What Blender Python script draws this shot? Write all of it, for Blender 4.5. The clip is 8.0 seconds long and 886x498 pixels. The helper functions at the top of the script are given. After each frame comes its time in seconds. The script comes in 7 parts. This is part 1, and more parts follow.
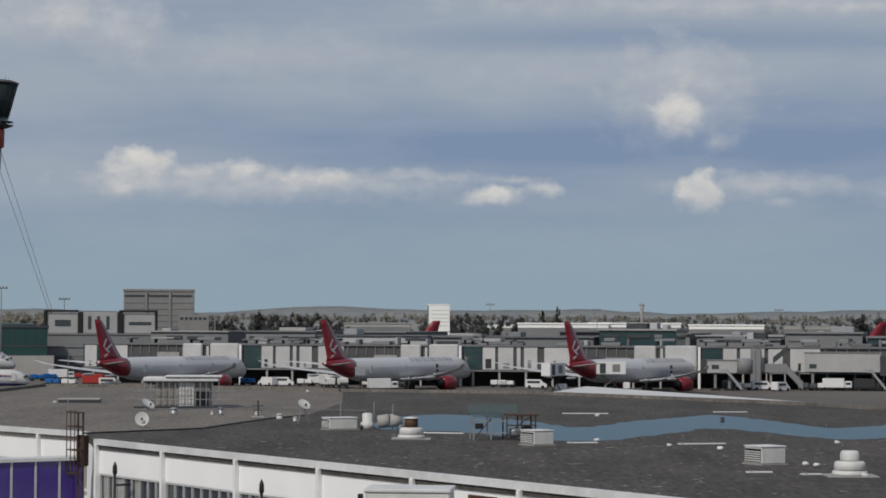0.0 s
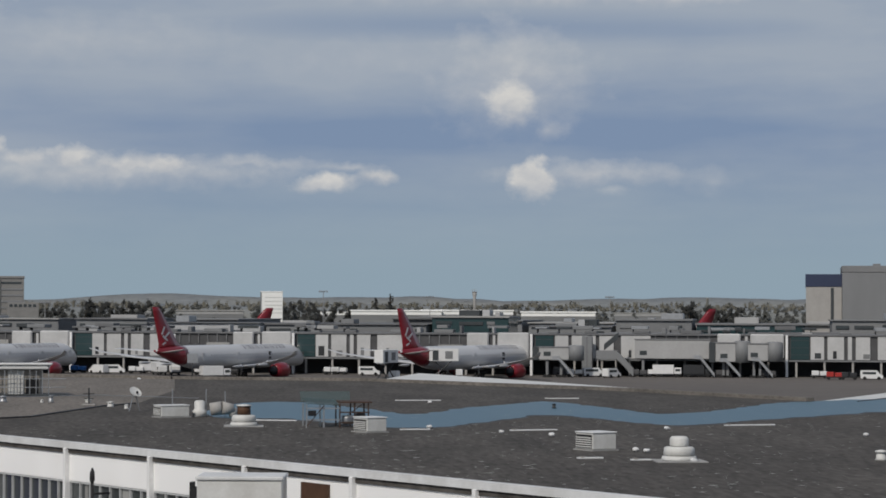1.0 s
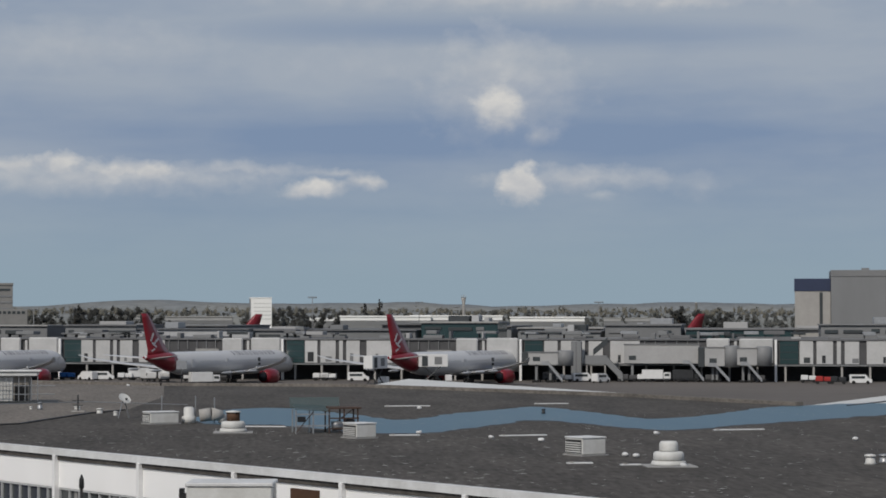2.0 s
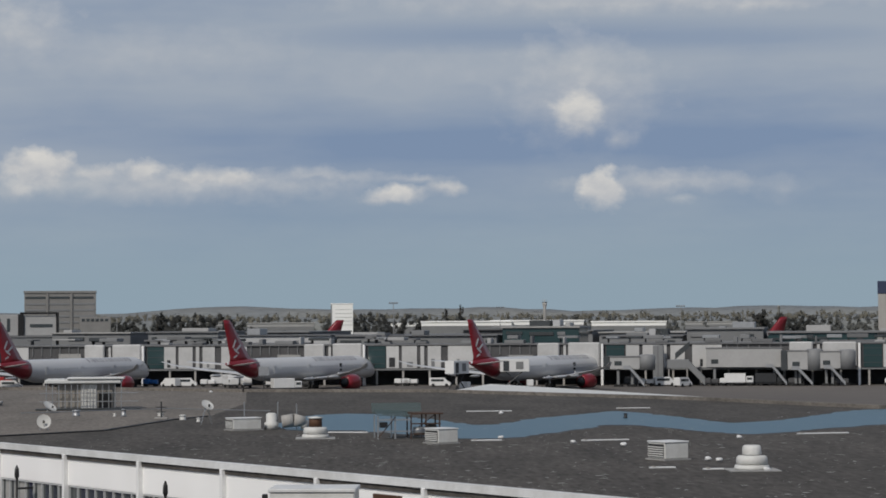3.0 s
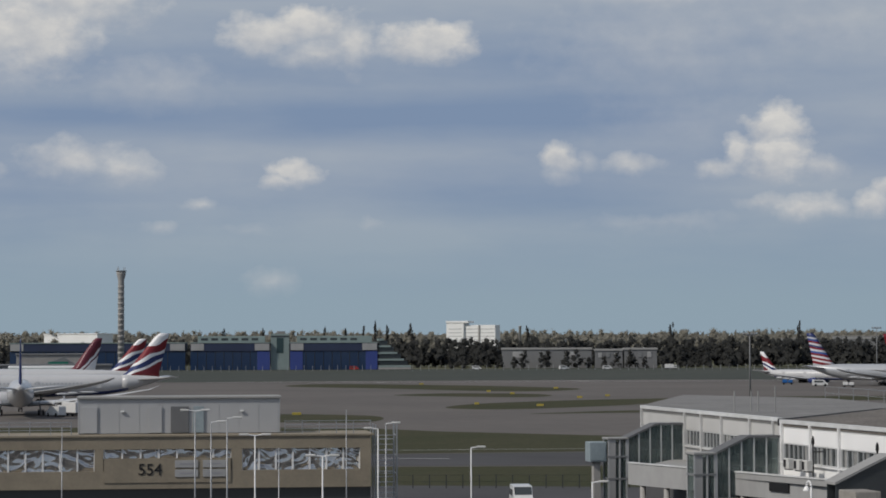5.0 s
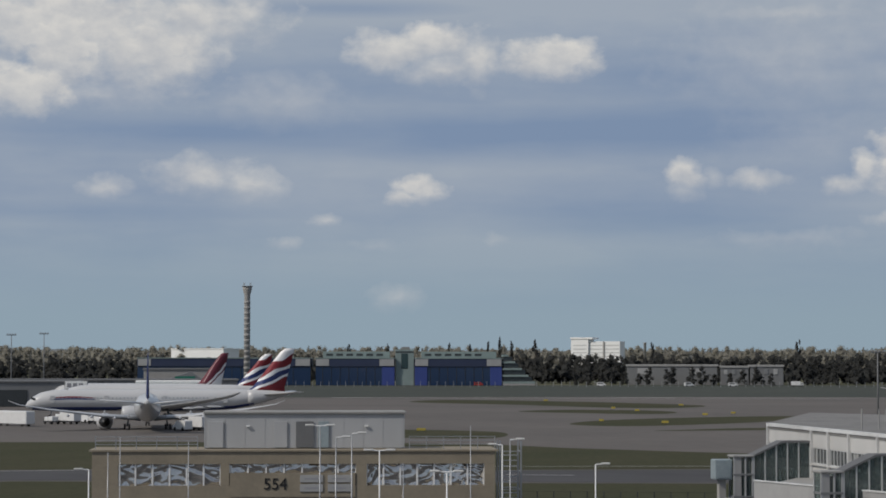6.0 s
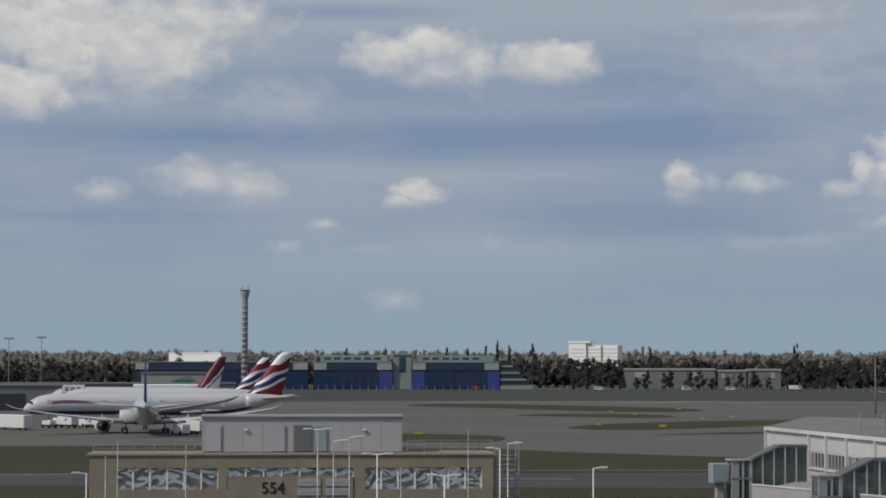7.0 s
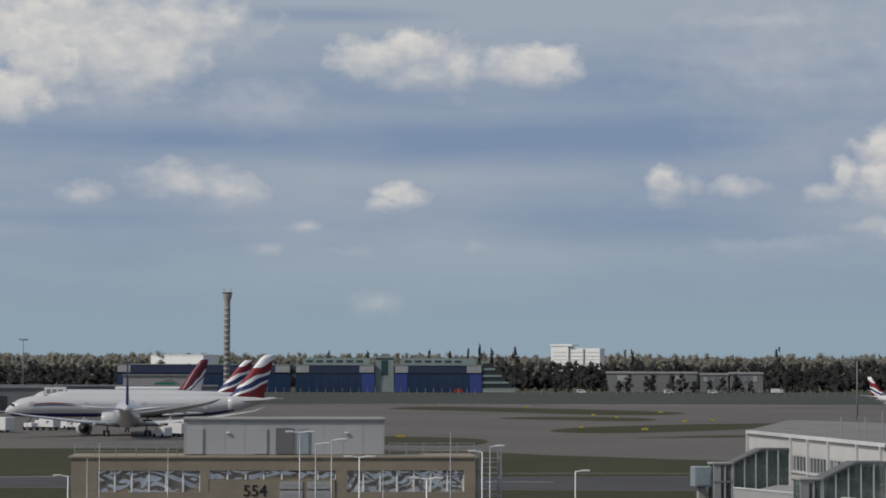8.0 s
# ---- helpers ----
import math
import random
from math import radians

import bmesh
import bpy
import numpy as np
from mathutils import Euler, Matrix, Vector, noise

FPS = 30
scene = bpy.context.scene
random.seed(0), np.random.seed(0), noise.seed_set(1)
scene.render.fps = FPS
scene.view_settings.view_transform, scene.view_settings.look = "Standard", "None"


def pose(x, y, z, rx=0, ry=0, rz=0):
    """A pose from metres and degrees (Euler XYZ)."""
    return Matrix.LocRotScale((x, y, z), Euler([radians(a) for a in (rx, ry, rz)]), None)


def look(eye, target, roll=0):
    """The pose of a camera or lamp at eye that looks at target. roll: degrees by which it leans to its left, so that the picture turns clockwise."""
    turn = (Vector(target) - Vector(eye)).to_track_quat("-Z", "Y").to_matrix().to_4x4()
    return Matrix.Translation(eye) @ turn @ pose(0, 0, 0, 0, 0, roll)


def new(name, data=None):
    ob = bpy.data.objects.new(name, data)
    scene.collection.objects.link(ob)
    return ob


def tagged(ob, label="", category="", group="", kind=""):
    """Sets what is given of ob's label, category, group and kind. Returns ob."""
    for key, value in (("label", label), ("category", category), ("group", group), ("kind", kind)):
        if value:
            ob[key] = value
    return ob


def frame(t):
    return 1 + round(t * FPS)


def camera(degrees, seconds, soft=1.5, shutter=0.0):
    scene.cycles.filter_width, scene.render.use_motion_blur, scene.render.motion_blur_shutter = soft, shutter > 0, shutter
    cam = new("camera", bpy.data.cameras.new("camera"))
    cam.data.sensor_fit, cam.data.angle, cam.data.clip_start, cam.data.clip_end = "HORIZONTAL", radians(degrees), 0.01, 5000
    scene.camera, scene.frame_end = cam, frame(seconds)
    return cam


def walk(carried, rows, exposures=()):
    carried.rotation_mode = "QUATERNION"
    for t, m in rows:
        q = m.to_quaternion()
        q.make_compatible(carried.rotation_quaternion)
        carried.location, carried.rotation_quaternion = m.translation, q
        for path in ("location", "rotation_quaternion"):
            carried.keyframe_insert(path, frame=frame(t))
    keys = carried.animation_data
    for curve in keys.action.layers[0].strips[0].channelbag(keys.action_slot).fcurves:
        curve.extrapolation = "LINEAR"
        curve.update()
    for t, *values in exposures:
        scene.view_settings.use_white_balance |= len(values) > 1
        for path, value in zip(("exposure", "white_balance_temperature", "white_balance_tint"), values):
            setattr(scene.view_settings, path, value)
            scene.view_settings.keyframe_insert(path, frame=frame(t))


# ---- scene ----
# ================= camera: a tripod pan from one spot, eye 16 m above the apron =================
EYE = Vector((0, 0, 16))
cam = camera(22.174, 8.0, soft=1.75)
# seconds, heading (degrees left of +y), tilt, lean
PAN = [
    (0, -0.150, 1.924, -0.211),
    (0.1, -0.224, 1.906, -0.211),
    (0.3, -0.264, 1.713, -0.211),
    (0.4, -0.147, 1.614, -0.211),
    (0.5, -0.681, 1.619, -0.270),
    (0.6, -1.842, 1.618, -0.255),
    (0.8, -3.416, 1.614, -0.226),
    (1, -4.377, 1.612, -0.196),
    (1.2, -4.774, 1.653, -0.183),
    (2.3, -4.428, 1.796, 0.216),
    (2.5, -2.892, 1.840, 0.289),
    (2.8, -2.658, 1.874, 0.323),
    (3, -2.615, 1.888, 0.346),
    (3.5, -2.546, 1.867, 0.403),
    (3.7, -2.228, 1.889, 0.689),
    (3.8, 1.655, 1.964, 0.832),
    (3.9, 5.619, 2.078, 0.898),
    (4, 12.055, 2.236, 0.341),
    (4.1, 15.445, 2.292, 0.022),
    (4.2, 18.827, 2.343, -0.242),
    (4.3, 19.898, 2.377, -0.444),
    (4.5, 20.309, 2.357, -0.447),
    (4.7, 20.294, 2.385, -0.360),
    (4.8, 21.654, 2.354, -0.181),
    (4.9, 24.008, 2.364, -0.002),
    (5, 27.043, 2.368, 0.178),
    (5.1, 28.313, 2.423, 0.019),
    (5.2, 28.885, 2.486, -0.139),
    (6.3, 30.238, 2.789, -0.050),
    (6.5, 30.151, 2.820, -0.068),
    (7, 30.145, 2.875, -0.074),
    (7.5, 30.064, 2.916, -0.113),
    (8, 29.703, 2.950, -0.162),
]
walk(cam, [(t, Matrix.Translation(EYE) @ pose(0, 0, 0, 0, 0, h) @ pose(0, 0, 0, 90 + p) @ pose(0, 0, 0, 0, 0, -r)) for t, h, p, r in PAN])

# ================= sky, sun, exposure =================
SUN_AZ, SUN_EL = 148, 42        # degrees left of +y, degrees up: behind the camera's left shoulder
scene.view_settings.exposure = 0.0
sun = new("sun", bpy.data.lights.new("sun", "SUN"))
sun.data.energy, sun.data.angle, sun.data.color = 2.5, radians(4), (1.0, 0.94, 0.86)
sun.matrix_world = look((-900 * math.sin(radians(SUN_AZ)), 900 * math.cos(radians(SUN_AZ)), 900 * math.tan(radians(SUN_EL))), (0, 0, 0))

# clouds: heading, height, half width, half height (degrees), firmness, brightness
CUMULUS_RIGHT = [
    (-6.17, 5.8, 1.9, 1.45, 0.75, 0.62), (-6.09, 5.3, 0.69, 0.69, 1.5, 0.95), (-7.13, 4.65, 0.4, 0.34, 1.0, 0.45), (7.58, 3.93, 0.83, 0.57, 2.0, 0.95),
    (7.93, 3.41, 0.64, 0.29, 1.2, 0.7), (6.18, 3.8, 0.64, 0.26, 1.4, 0.75), (4.92, 3.8, 0.6, 0.32, 1.6, 0.85), (3.72, 3.66, 1.07, 0.29, 1.3, 0.8),
    (2.72, 3.67, 0.79, 0.29, 1.4, 0.85), (0.58, 3.71, 2.01, 0.21, 0.9, 0.6), (-1.99, 3.65, 0.93, 0.13, 0.9, 0.55), (-1.42, 3.27, 0.79, 0.24, 1.5, 0.9),
    (-2.71, 3.41, 0.54, 0.23, 1.3, 0.8), (4.0, 3.52, 4.8, 0.44, 1.1, 0.55), (-6.65, 3.37, 0.6, 0.49, 2.0, 0.95), (-8.1, 3.5, 2.2, 0.34, 1.0, 0.6),
]
SHEETS_RIGHT = [
    (-8.71, 3.07, 0.5, 0.13, 0.8, 0.45), (-11.11, 3.32, 0.72, 0.36, 0.7, 0.35), (7.93, 7.27, 1.22, 0.86, 0.8, 0.65), (4.56, 6.75, 3.44, 0.69, 0.5, 0.45),
    (-7.19, 8.04, 6.59, 0.29, 0.8, 0.6), (-10.45, 7.92, 1.72, 0.2, 0.9, 0.65), (-3.16, 6.33, 4.3, 0.54, 0.5, 0.3),
]
CUMULUS_MIDDLE = [
    (18.59, 5.32, 0.72, 0.64, 1.8, 0.95), (18.59, 4.6, 0.86, 0.57, 1.8, 0.95), (19.6, 4.74, 0.39, 0.46, 1.6, 0.85), (20.1, 4.38, 0.54, 0.26, 1.2, 0.75),
    (17.44, 4.39, 0.63, 0.29, 1.1, 0.7), (17.87, 3.36, 0.93, 0.37, 1.3, 0.85), (18.94, 3.5, 0.64, 0.21, 1, 0.6), (16.22, 3.4, 0.54, 0.37, 1.4, 0.85),
    (16.01, 3.83, 0.29, 0.26, 1.3, 0.8), (24.11, 4.65, 0.49, 0.43, 1.5, 0.9), (24.11, 4.19, 0.43, 0.29, 0.8, 0.5), (23.4, 4.56, 0.29, 0.26, 0.8, 0.45),
    (22.25, 4.47, 0.64, 0.29, 1.2, 0.7), (11.9, 3.93, 0.43, 0.26, 1.0, 0.6),
]
SHEETS_MIDDLE = [
    (17.25, 7.81, 4.01, 1.07, 0.5, 0.5), (9.88, 7.54, 1.72, 0.72, 0.8, 0.65), (13.81, 6.74, 1.0, 0.49, 0.6, 0.5), (21.52, 3.01, 1.86, 0.26, 0.6, 0.4),
    (9.49, 7.58, 2.01, 0.69, 0.9, 0.65), (5.08, 6.73, 3.15, 0.6, 0.5, 0.45), (17.24, 7.68, 2.72, 0.79, 0.5, 0.5),
]
CUMULUS_LEFT = [
    (31.51, 7.76, 1.15, 0.49, 1.6, 0.9), (30.5, 7.98, 0.97, 0.49, 1.8, 0.95), (29.35, 7.55, 0.54, 0.66, 1.4, 0.85), (30.21, 7.26, 1.22, 0.34, 1.1, 0.75),
    (27.41, 7.54, 1.2, 0.54, 1.9, 0.95), (26.62, 7.75, 0.43, 0.34, 1.3, 0.85), (30.78, 4.34, 0.64, 0.34, 1.8, 0.95), (31.07, 4.09, 0.6, 0.21, 1.3, 0.8),
    (36.36, 4.59, 1.22, 0.49, 1.1, 0.75), (35.01, 4.39, 0.77, 0.43, 1.1, 0.75), (38.69, 4.28, 0.63, 0.29, 1, 0.65), (33.22, 3.51, 0.46, 0.14, 0.9, 0.55),
    (34.22, 2.89, 0.43, 0.17, 0.8, 0.5), (31.35, 1.54, 0.69, 0.37, 0.7, 0.5), (28.92, 3.05, 0.32, 0.16, 0.6, 0.4), (31.93, 2.83, 0.6, 0.16, 0.5, 0.35),
]
SHEETS_LEFT = [
    (39.78, 8.34, 2.72, 1.22, 1.65, 1.0), (39.91, 7.71, 1.07, 1.0, 2.25, 1.0), (40.88, 6.71, 1.22, 0.64, 1.95, 1.0), (37.66, 7.69, 1.86, 1.15, 1.5, 0.95),
    (36.67, 8.48, 2.15, 0.79, 1.35, 0.85), (38.92, 6.61, 1.86, 0.4, 0.8, 0.6), (34.38, 6.46, 1.58, 0.69, 0.7, 0.45), (21.35, 8.59, 2.15, 0.23, 0.7, 0.5),
    (21.5, 6.49, 1.15, 0.86, 0.4, 0.35), (21.4, 7.4, 3.0, 1.5, 0.55, 0.5), (21.0, 5.4, 2.2, 0.8, 0.5, 0.35), (40.4, 8.6, 3.2, 0.8, 1.0, 0.85),
]
# darker slate-blue lengths between the sheets, in the same terms
SLATE_BANDS = [
    (-4.3, 4.54, 10.74, 0.72, 1.2, 0.6), (5.69, 5.12, 5.44, 0.86, 1.0, 0.45), (-5.03, 7.28, 8.88, 0.46, 1.2, 0.6), (-10.73, 7.04, 4.3, 0.4, 1.0, 0.4),
    (-2.85, 2.69, 10.03, 0.36, 1, 0.2), (22.98, 6.2, 6.02, 1.22, 1.0, 0.5), (13.67, 4.54, 3.72, 0.93, 1, 0.45), (26.52, 3.87, 5.44, 0.79, 1, 0.45),
    (28.49, 5.7, 9.74, 0.83, 1.2, 0.65), (37.08, 5.72, 6.02, 0.6, 1.2, 0.6), (32.81, 8.84, 3.72, 0.26, 1.2, 0.6), (39.87, 3.66, 6.02, 0.29, 1, 0.4),
    (24.21, 3.4, 5.16, 0.6, 1, 0.5), (24.9, 7.24, 4.58, 0.72, 1, 0.45),
]


def build_world():
    w = bpy.data.worlds.new("world")
    scene.world = w
    w.use_nodes = True
    nt = w.node_tree
    nt.nodes.clear()
    N, L = nt.nodes.new, nt.links.new

    def val(sock, v):
        if hasattr(v, "links"):
            L(v, sock)
        else:
            sock.default_value = v

    def m(op, a, b=0.0, c=0.0, clamp=False):
        n = N("ShaderNodeMath")
        n.operation, n.use_clamp = op, clamp
        for s, v in zip(n.inputs, (a, b, c)):
            val(s, v)
        return n.outputs[0]

    def mix(f, a, b):
        n = N("ShaderNodeMix")
        n.data_type = "RGBA"
        n.clamp_factor = True
        val(n.inputs[0], f), val(n.inputs[6], a), val(n.inputs[7], b)
        return n.outputs[2]

    def fog(vec, scale, detail, rough):
        n = N("ShaderNodeTexNoise")
        L(vec, n.inputs["Vector"])
        n.inputs["Scale"].default_value, n.inputs["Detail"].default_value, n.inputs["Roughness"].default_value = scale, detail, rough
        return n.outputs[0]

    def scaled(vec, s, o=(0, 0, 0)):
        n = N("ShaderNodeVectorMath")
        n.operation = "MULTIPLY_ADD"
        L(vec, n.inputs[0])
        n.inputs[1].default_value, n.inputs[2].default_value = s, o
        return n.outputs[0]

    tc = N("ShaderNodeTexCoord")
    sep = N("ShaderNodeSeparateXYZ")
    L(tc.outputs["Generated"], sep.inputs[0])
    az = m("MULTIPLY", m("ARCTAN2", m("MULTIPLY", sep.outputs[0], -1.0), sep.outputs[1]), 57.2958)
    el = m("MULTIPLY", m("ARCSINE", sep.outputs[2]), 57.2958)
    comb = N("ShaderNodeCombineXYZ")
    L(az, comb.inputs[0]), L(el, comb.inputs[1])
    pos = comb.outputs[0]
    sky = N("ShaderNodeTexSky")
    sky.sky_type, sky.sun_disc = "NISHITA", False
    sky.sun_elevation, sky.sun_rotation = radians(SUN_EL), radians(-SUN_AZ)
    sky.altitude, sky.air_density, sky.dust_density = 20, 1.0, 1.0
    base = scaled(sky.outputs[0], (SKY_GAIN,) * 3)
    # a thin deck of layered cloud: slate-blue gaps and paler lilac-grey sheets, lying in flat bands
    soft = fog(scaled(pos, (0.05, 0.42, 0), (3.1, 1.7, 0)), 1.0, 4.0, 0.55)
    broad = fog(scaled(pos, (0.11, 0.30, 0), (7.3, 0.4, 0)), 1.0, 5.0, 0.6)
    slate, lilac, haze = (0.205, 0.280, 0.412, 1), (0.342, 0.394, 0.468, 1), (0.274, 0.360, 0.430, 1)
    up = m("SMOOTH_MIN", m("MAXIMUM", m("DIVIDE", m("SUBTRACT", el, 1.0), 3.0), 0.0), 1.0, 0.3)
    sheet = m("MULTIPLY_ADD", m("SUBTRACT", soft, 0.5), 1.9, m("MULTIPLY_ADD", m("SUBTRACT", broad, 0.5), 1.9, 0.6), clamp=True)
    high = m("DIVIDE", m("SUBTRACT", el, 5.2), 2.0, clamp=True)
    sheet = m("MULTIPLY_ADD", high, 0.28, sheet, clamp=True)
    for a, e, wa, we, hard, bright in SLATE_BANDS:
        d = scaled(pos, (1 / wa, 1 / we, 0), (-a / wa, -e / we, 0))
        ln = N("ShaderNodeVectorMath")
        ln.operation = "LENGTH"
        L(d, ln.inputs[0])
        k = m("MULTIPLY", m("ADD", m("SUBTRACT", 1.0, ln.outputs["Value"]), m("MULTIPLY", m("SUBTRACT", broad, 0.5), 0.8)), hard, clamp=True)
        sheet = m("SUBTRACT", sheet, m("MULTIPLY", k, bright), clamp=True)
    deck = mix(up, haze, mix(sheet, slate, lilac))
    # heaps and soft sheets: edges bent and frayed by noise, tops in sun and feet in shade
    fine = fog(scaled(pos, (1.5, 2.1, 0), (0.7, 2.9, 0)), 1.0, 6.0, 0.55)
    frayed = m("MULTIPLY_ADD", m("SUBTRACT", fine, 0.5), 1.25, 1.0)
    curl = N("ShaderNodeTexNoise")
    L(pos, curl.inputs["Vector"])
    curl.inputs["Scale"].default_value, curl.inputs["Detail"].default_value, curl.inputs["Roughness"].default_value = 1.5, 3.0, 0.55
    shift = scaled(curl.outputs["Color"], (0.7, 0.42, 0), (-0.35, -0.21, 0))
    bent = N("ShaderNodeVectorMath")
    bent.operation = "ADD"
    L(pos, bent.inputs[0]), L(shift, bent.inputs[1])
    bent = bent.outputs[0]
    puff = fog(scaled(pos, (1.3, 1.9, 0), (4.7, 0.9, 0)), 1.0, 5.0, 0.55)
    rough_light = m("MULTIPLY_ADD", m("SUBTRACT", puff, 0.5), 1.7, 0.55)
    split = N("ShaderNodeSeparateXYZ")
    L(bent, split.inputs[0])
    tall, heap = split.outputs[1], None
    for a, e, wa, we, hard, bright in CUMULUS_RIGHT + SHEETS_RIGHT + CUMULUS_MIDDLE + SHEETS_MIDDLE + CUMULUS_LEFT + SHEETS_LEFT:
        d = scaled(bent, (0.8 / wa, 0.8 / we, 0), (-0.8 * a / wa, -0.8 * e / we, 0))
        ln = N("ShaderNodeVectorMath")
        ln.operation = "LENGTH"
        L(d, ln.inputs[0])
        k = m("MULTIPLY", m("SUBTRACT", frayed, ln.outputs["Value"]), hard, clamp=True)
        # a heap thins out below its middle
        vy = m("MULTIPLY_ADD", tall, 0.8 / we, -0.8 * e / we)
        foot = m("MULTIPLY_ADD", vy, 0.5, 1.0, clamp=True)
        k = m("MULTIPLY", m("MULTIPLY", k, foot), bright)
        both = N("ShaderNodeCombineXYZ")
        L(k, both.inputs[0]), L(m("MULTIPLY", k, m("MULTIPLY_ADD", vy, 0.45, rough_light, clamp=True)), both.inputs[1])
        if heap is None:
            heap = both.outputs[0]
            continue
        top = N("ShaderNodeVectorMath")
        top.operation = "MAXIMUM"
        L(heap, top.inputs[0]), L(both.outputs[0], top.inputs[1])
        heap = top.outputs[0]
    pair = N("ShaderNodeSeparateXYZ")
    L(heap, pair.inputs[0])
    total, lit = pair.outputs[0], pair.outputs[1]
    tone = m("DIVIDE", lit, m("MAXIMUM", total, 0.02), clamp=True)
    white = mix(tone, (0.42, 0.445, 0.49, 1), (0.665, 0.652, 0.626, 1))
    thick = m("MULTIPLY", total, 1.08, clamp=True)
    seen = mix(thick, deck, white)
    # overhead the deck breaks and lets the clear sky through
    over = m("DIVIDE", m("SUBTRACT", el, 9.0), 14.0, clamp=True)
    gaps = m("MULTIPLY_ADD", fog(tc.outputs["Generated"], 2.2, 4.0, 0.6), 2.4, -0.75, clamp=True)
    upper = mix(gaps, base, (0.36, 0.38, 0.42, 1))
    whole = mix(over, seen, upper)
    bg, out = N("ShaderNodeBackground"), N("ShaderNodeOutputWorld")
    L(whole, bg.inputs[0])
    bg.inputs[1].default_value = SKY_STRENGTH
    L(bg.outputs[0], out.inputs[0])


SKY_GAIN, SKY_STRENGTH = 0.1, 0.965
build_world()


# ================= materials =================
def mat(name, color, rough=0.7, metal=0.0, vary=0.12, scale=1.0, fine=8.0, bump=0.0, second=None, spread=0.5, stretch=(1, 1, 1), per_piece=0.0, coat=0.0, spec=0.35):
    """A painted or natural surface: broad stains and fine grain over one colour, with a little relief."""
    mt = bpy.data.materials.new(name)
    mt.use_nodes = True
    nt = mt.node_tree
    N, L = nt.nodes.new, nt.links.new
    p = nt.nodes["Principled BSDF"]
    p.inputs["Roughness"].default_value, p.inputs["Metallic"].default_value = rough, metal
    p.inputs["Coat Weight"].default_value, p.inputs["Specular IOR Level"].default_value = coat, spec
    tc, mp = N("ShaderNodeTexCoord"), N("ShaderNodeMapping")
    L(tc.outputs["Object"], mp.inputs[0])
    mp.inputs["Scale"].default_value = stretch
    big, small = N("ShaderNodeTexNoise"), N("ShaderNodeTexNoise")
    for n, s, d in ((big, scale, 5), (small, fine, 4)):
        L(mp.outputs[0], n.inputs["Vector"])
        n.inputs["Scale"].default_value, n.inputs["Detail"].default_value, n.inputs["Roughness"].default_value = s, d, 0.62
    ramp = N("ShaderNodeMapRange")
    ramp.inputs[1].default_value, ramp.inputs[2].default_value = 0.5 - spread / 2, 0.5 + spread / 2
    L(big.outputs[0], ramp.inputs[0])
    mx = N("ShaderNodeMix")
    mx.data_type = "RGBA"
    c2 = second or tuple(c * (1 - 2 * vary) for c in color)
    mx.inputs[6].default_value, mx.inputs[7].default_value = (*color, 1), (*c2, 1)
    L(ramp.outputs[0], mx.inputs[0])
    hs = N("ShaderNodeHueSaturation")
    L(mx.outputs[2], hs.inputs["Color"])
    am = N("ShaderNodeMath")
    am.operation = "MULTIPLY_ADD"
    L(small.outputs[0], am.inputs[0])
    am.inputs[1].default_value, am.inputs[2].default_value = vary * 2.2, 1 - vary * 1.1
    last = am.outputs[0]
    if per_piece:
        oi, ad = N("ShaderNodeObjectInfo"), N("ShaderNodeMath")
        ad.operation = "MULTIPLY_ADD"
        L(oi.outputs["Random"], ad.inputs[0])
        ad.inputs[1].default_value = per_piece
        L(last, ad.inputs[2])
        last = ad.outputs[0]
    L(last, hs.inputs["Value"])
    L(hs.outputs[0], p.inputs["Base Color"])
    if bump:
        b = N("ShaderNodeBump")
        b.inputs["Strength"].default_value, b.inputs["Distance"].default_value = bump, 0.02
        L(small.outputs[0], b.inputs["Height"])
        L(b.outputs[0], p.inputs["Normal"])
    return mt


def banded(name, axis_vec, stops, rough=0.35, wobble=0.0, wscale=0.3, offset=0.0):
    """Paint in bands along one direction of the object: stops are (position in metres, colour)."""
    mt = bpy.data.materials.new(name)
    mt.use_nodes = True
    nt = mt.node_tree
    N, L = nt.nodes.new, nt.links.new
    p = nt.nodes["Principled BSDF"]
    p.inputs["Roughness"].default_value = rough
    tc, dot = N("ShaderNodeTexCoord"), N("ShaderNodeVectorMath")
    dot.operation = "DOT_PRODUCT"
    L(tc.outputs["Object"], dot.inputs[0])
    dot.inputs[1].default_value = axis_vec
    nz, ad = N("ShaderNodeTexNoise"), N("ShaderNodeMath")
    L(tc.outputs["Object"], nz.inputs["Vector"])
    nz.inputs["Scale"].default_value, nz.inputs["Detail"].default_value = wscale, 0
    ad.operation = "MULTIPLY_ADD"
    L(nz.outputs[0], ad.inputs[0])
    ad.inputs[1].default_value = wobble
    L(dot.outputs["Value"], ad.inputs[2])
    lo, hi = stops[0][0], stops[-1][0] + 1
    mr = N("ShaderNodeMapRange")
    mr.inputs[1].default_value, mr.inputs[2].default_value = lo, hi
    L(ad.outputs[0], mr.inputs[0])
    cr = N("ShaderNodeValToRGB")
    cr.color_ramp.interpolation = "CONSTANT"
    els = cr.color_ramp.elements
    for i, (s, c) in enumerate(stops):
        at_pos = (s - lo) / (hi - lo)
        if i == 0:
            e = els[0]
        elif i == 1:
            e = els[1]
            e.position = at_pos
        else:
            e = els.new(at_pos)
        e.color = (*c, 1)
    L(mr.outputs[0], cr.inputs[0])
    L(cr.outputs[0], p.inputs["Base Color"])
    return mt


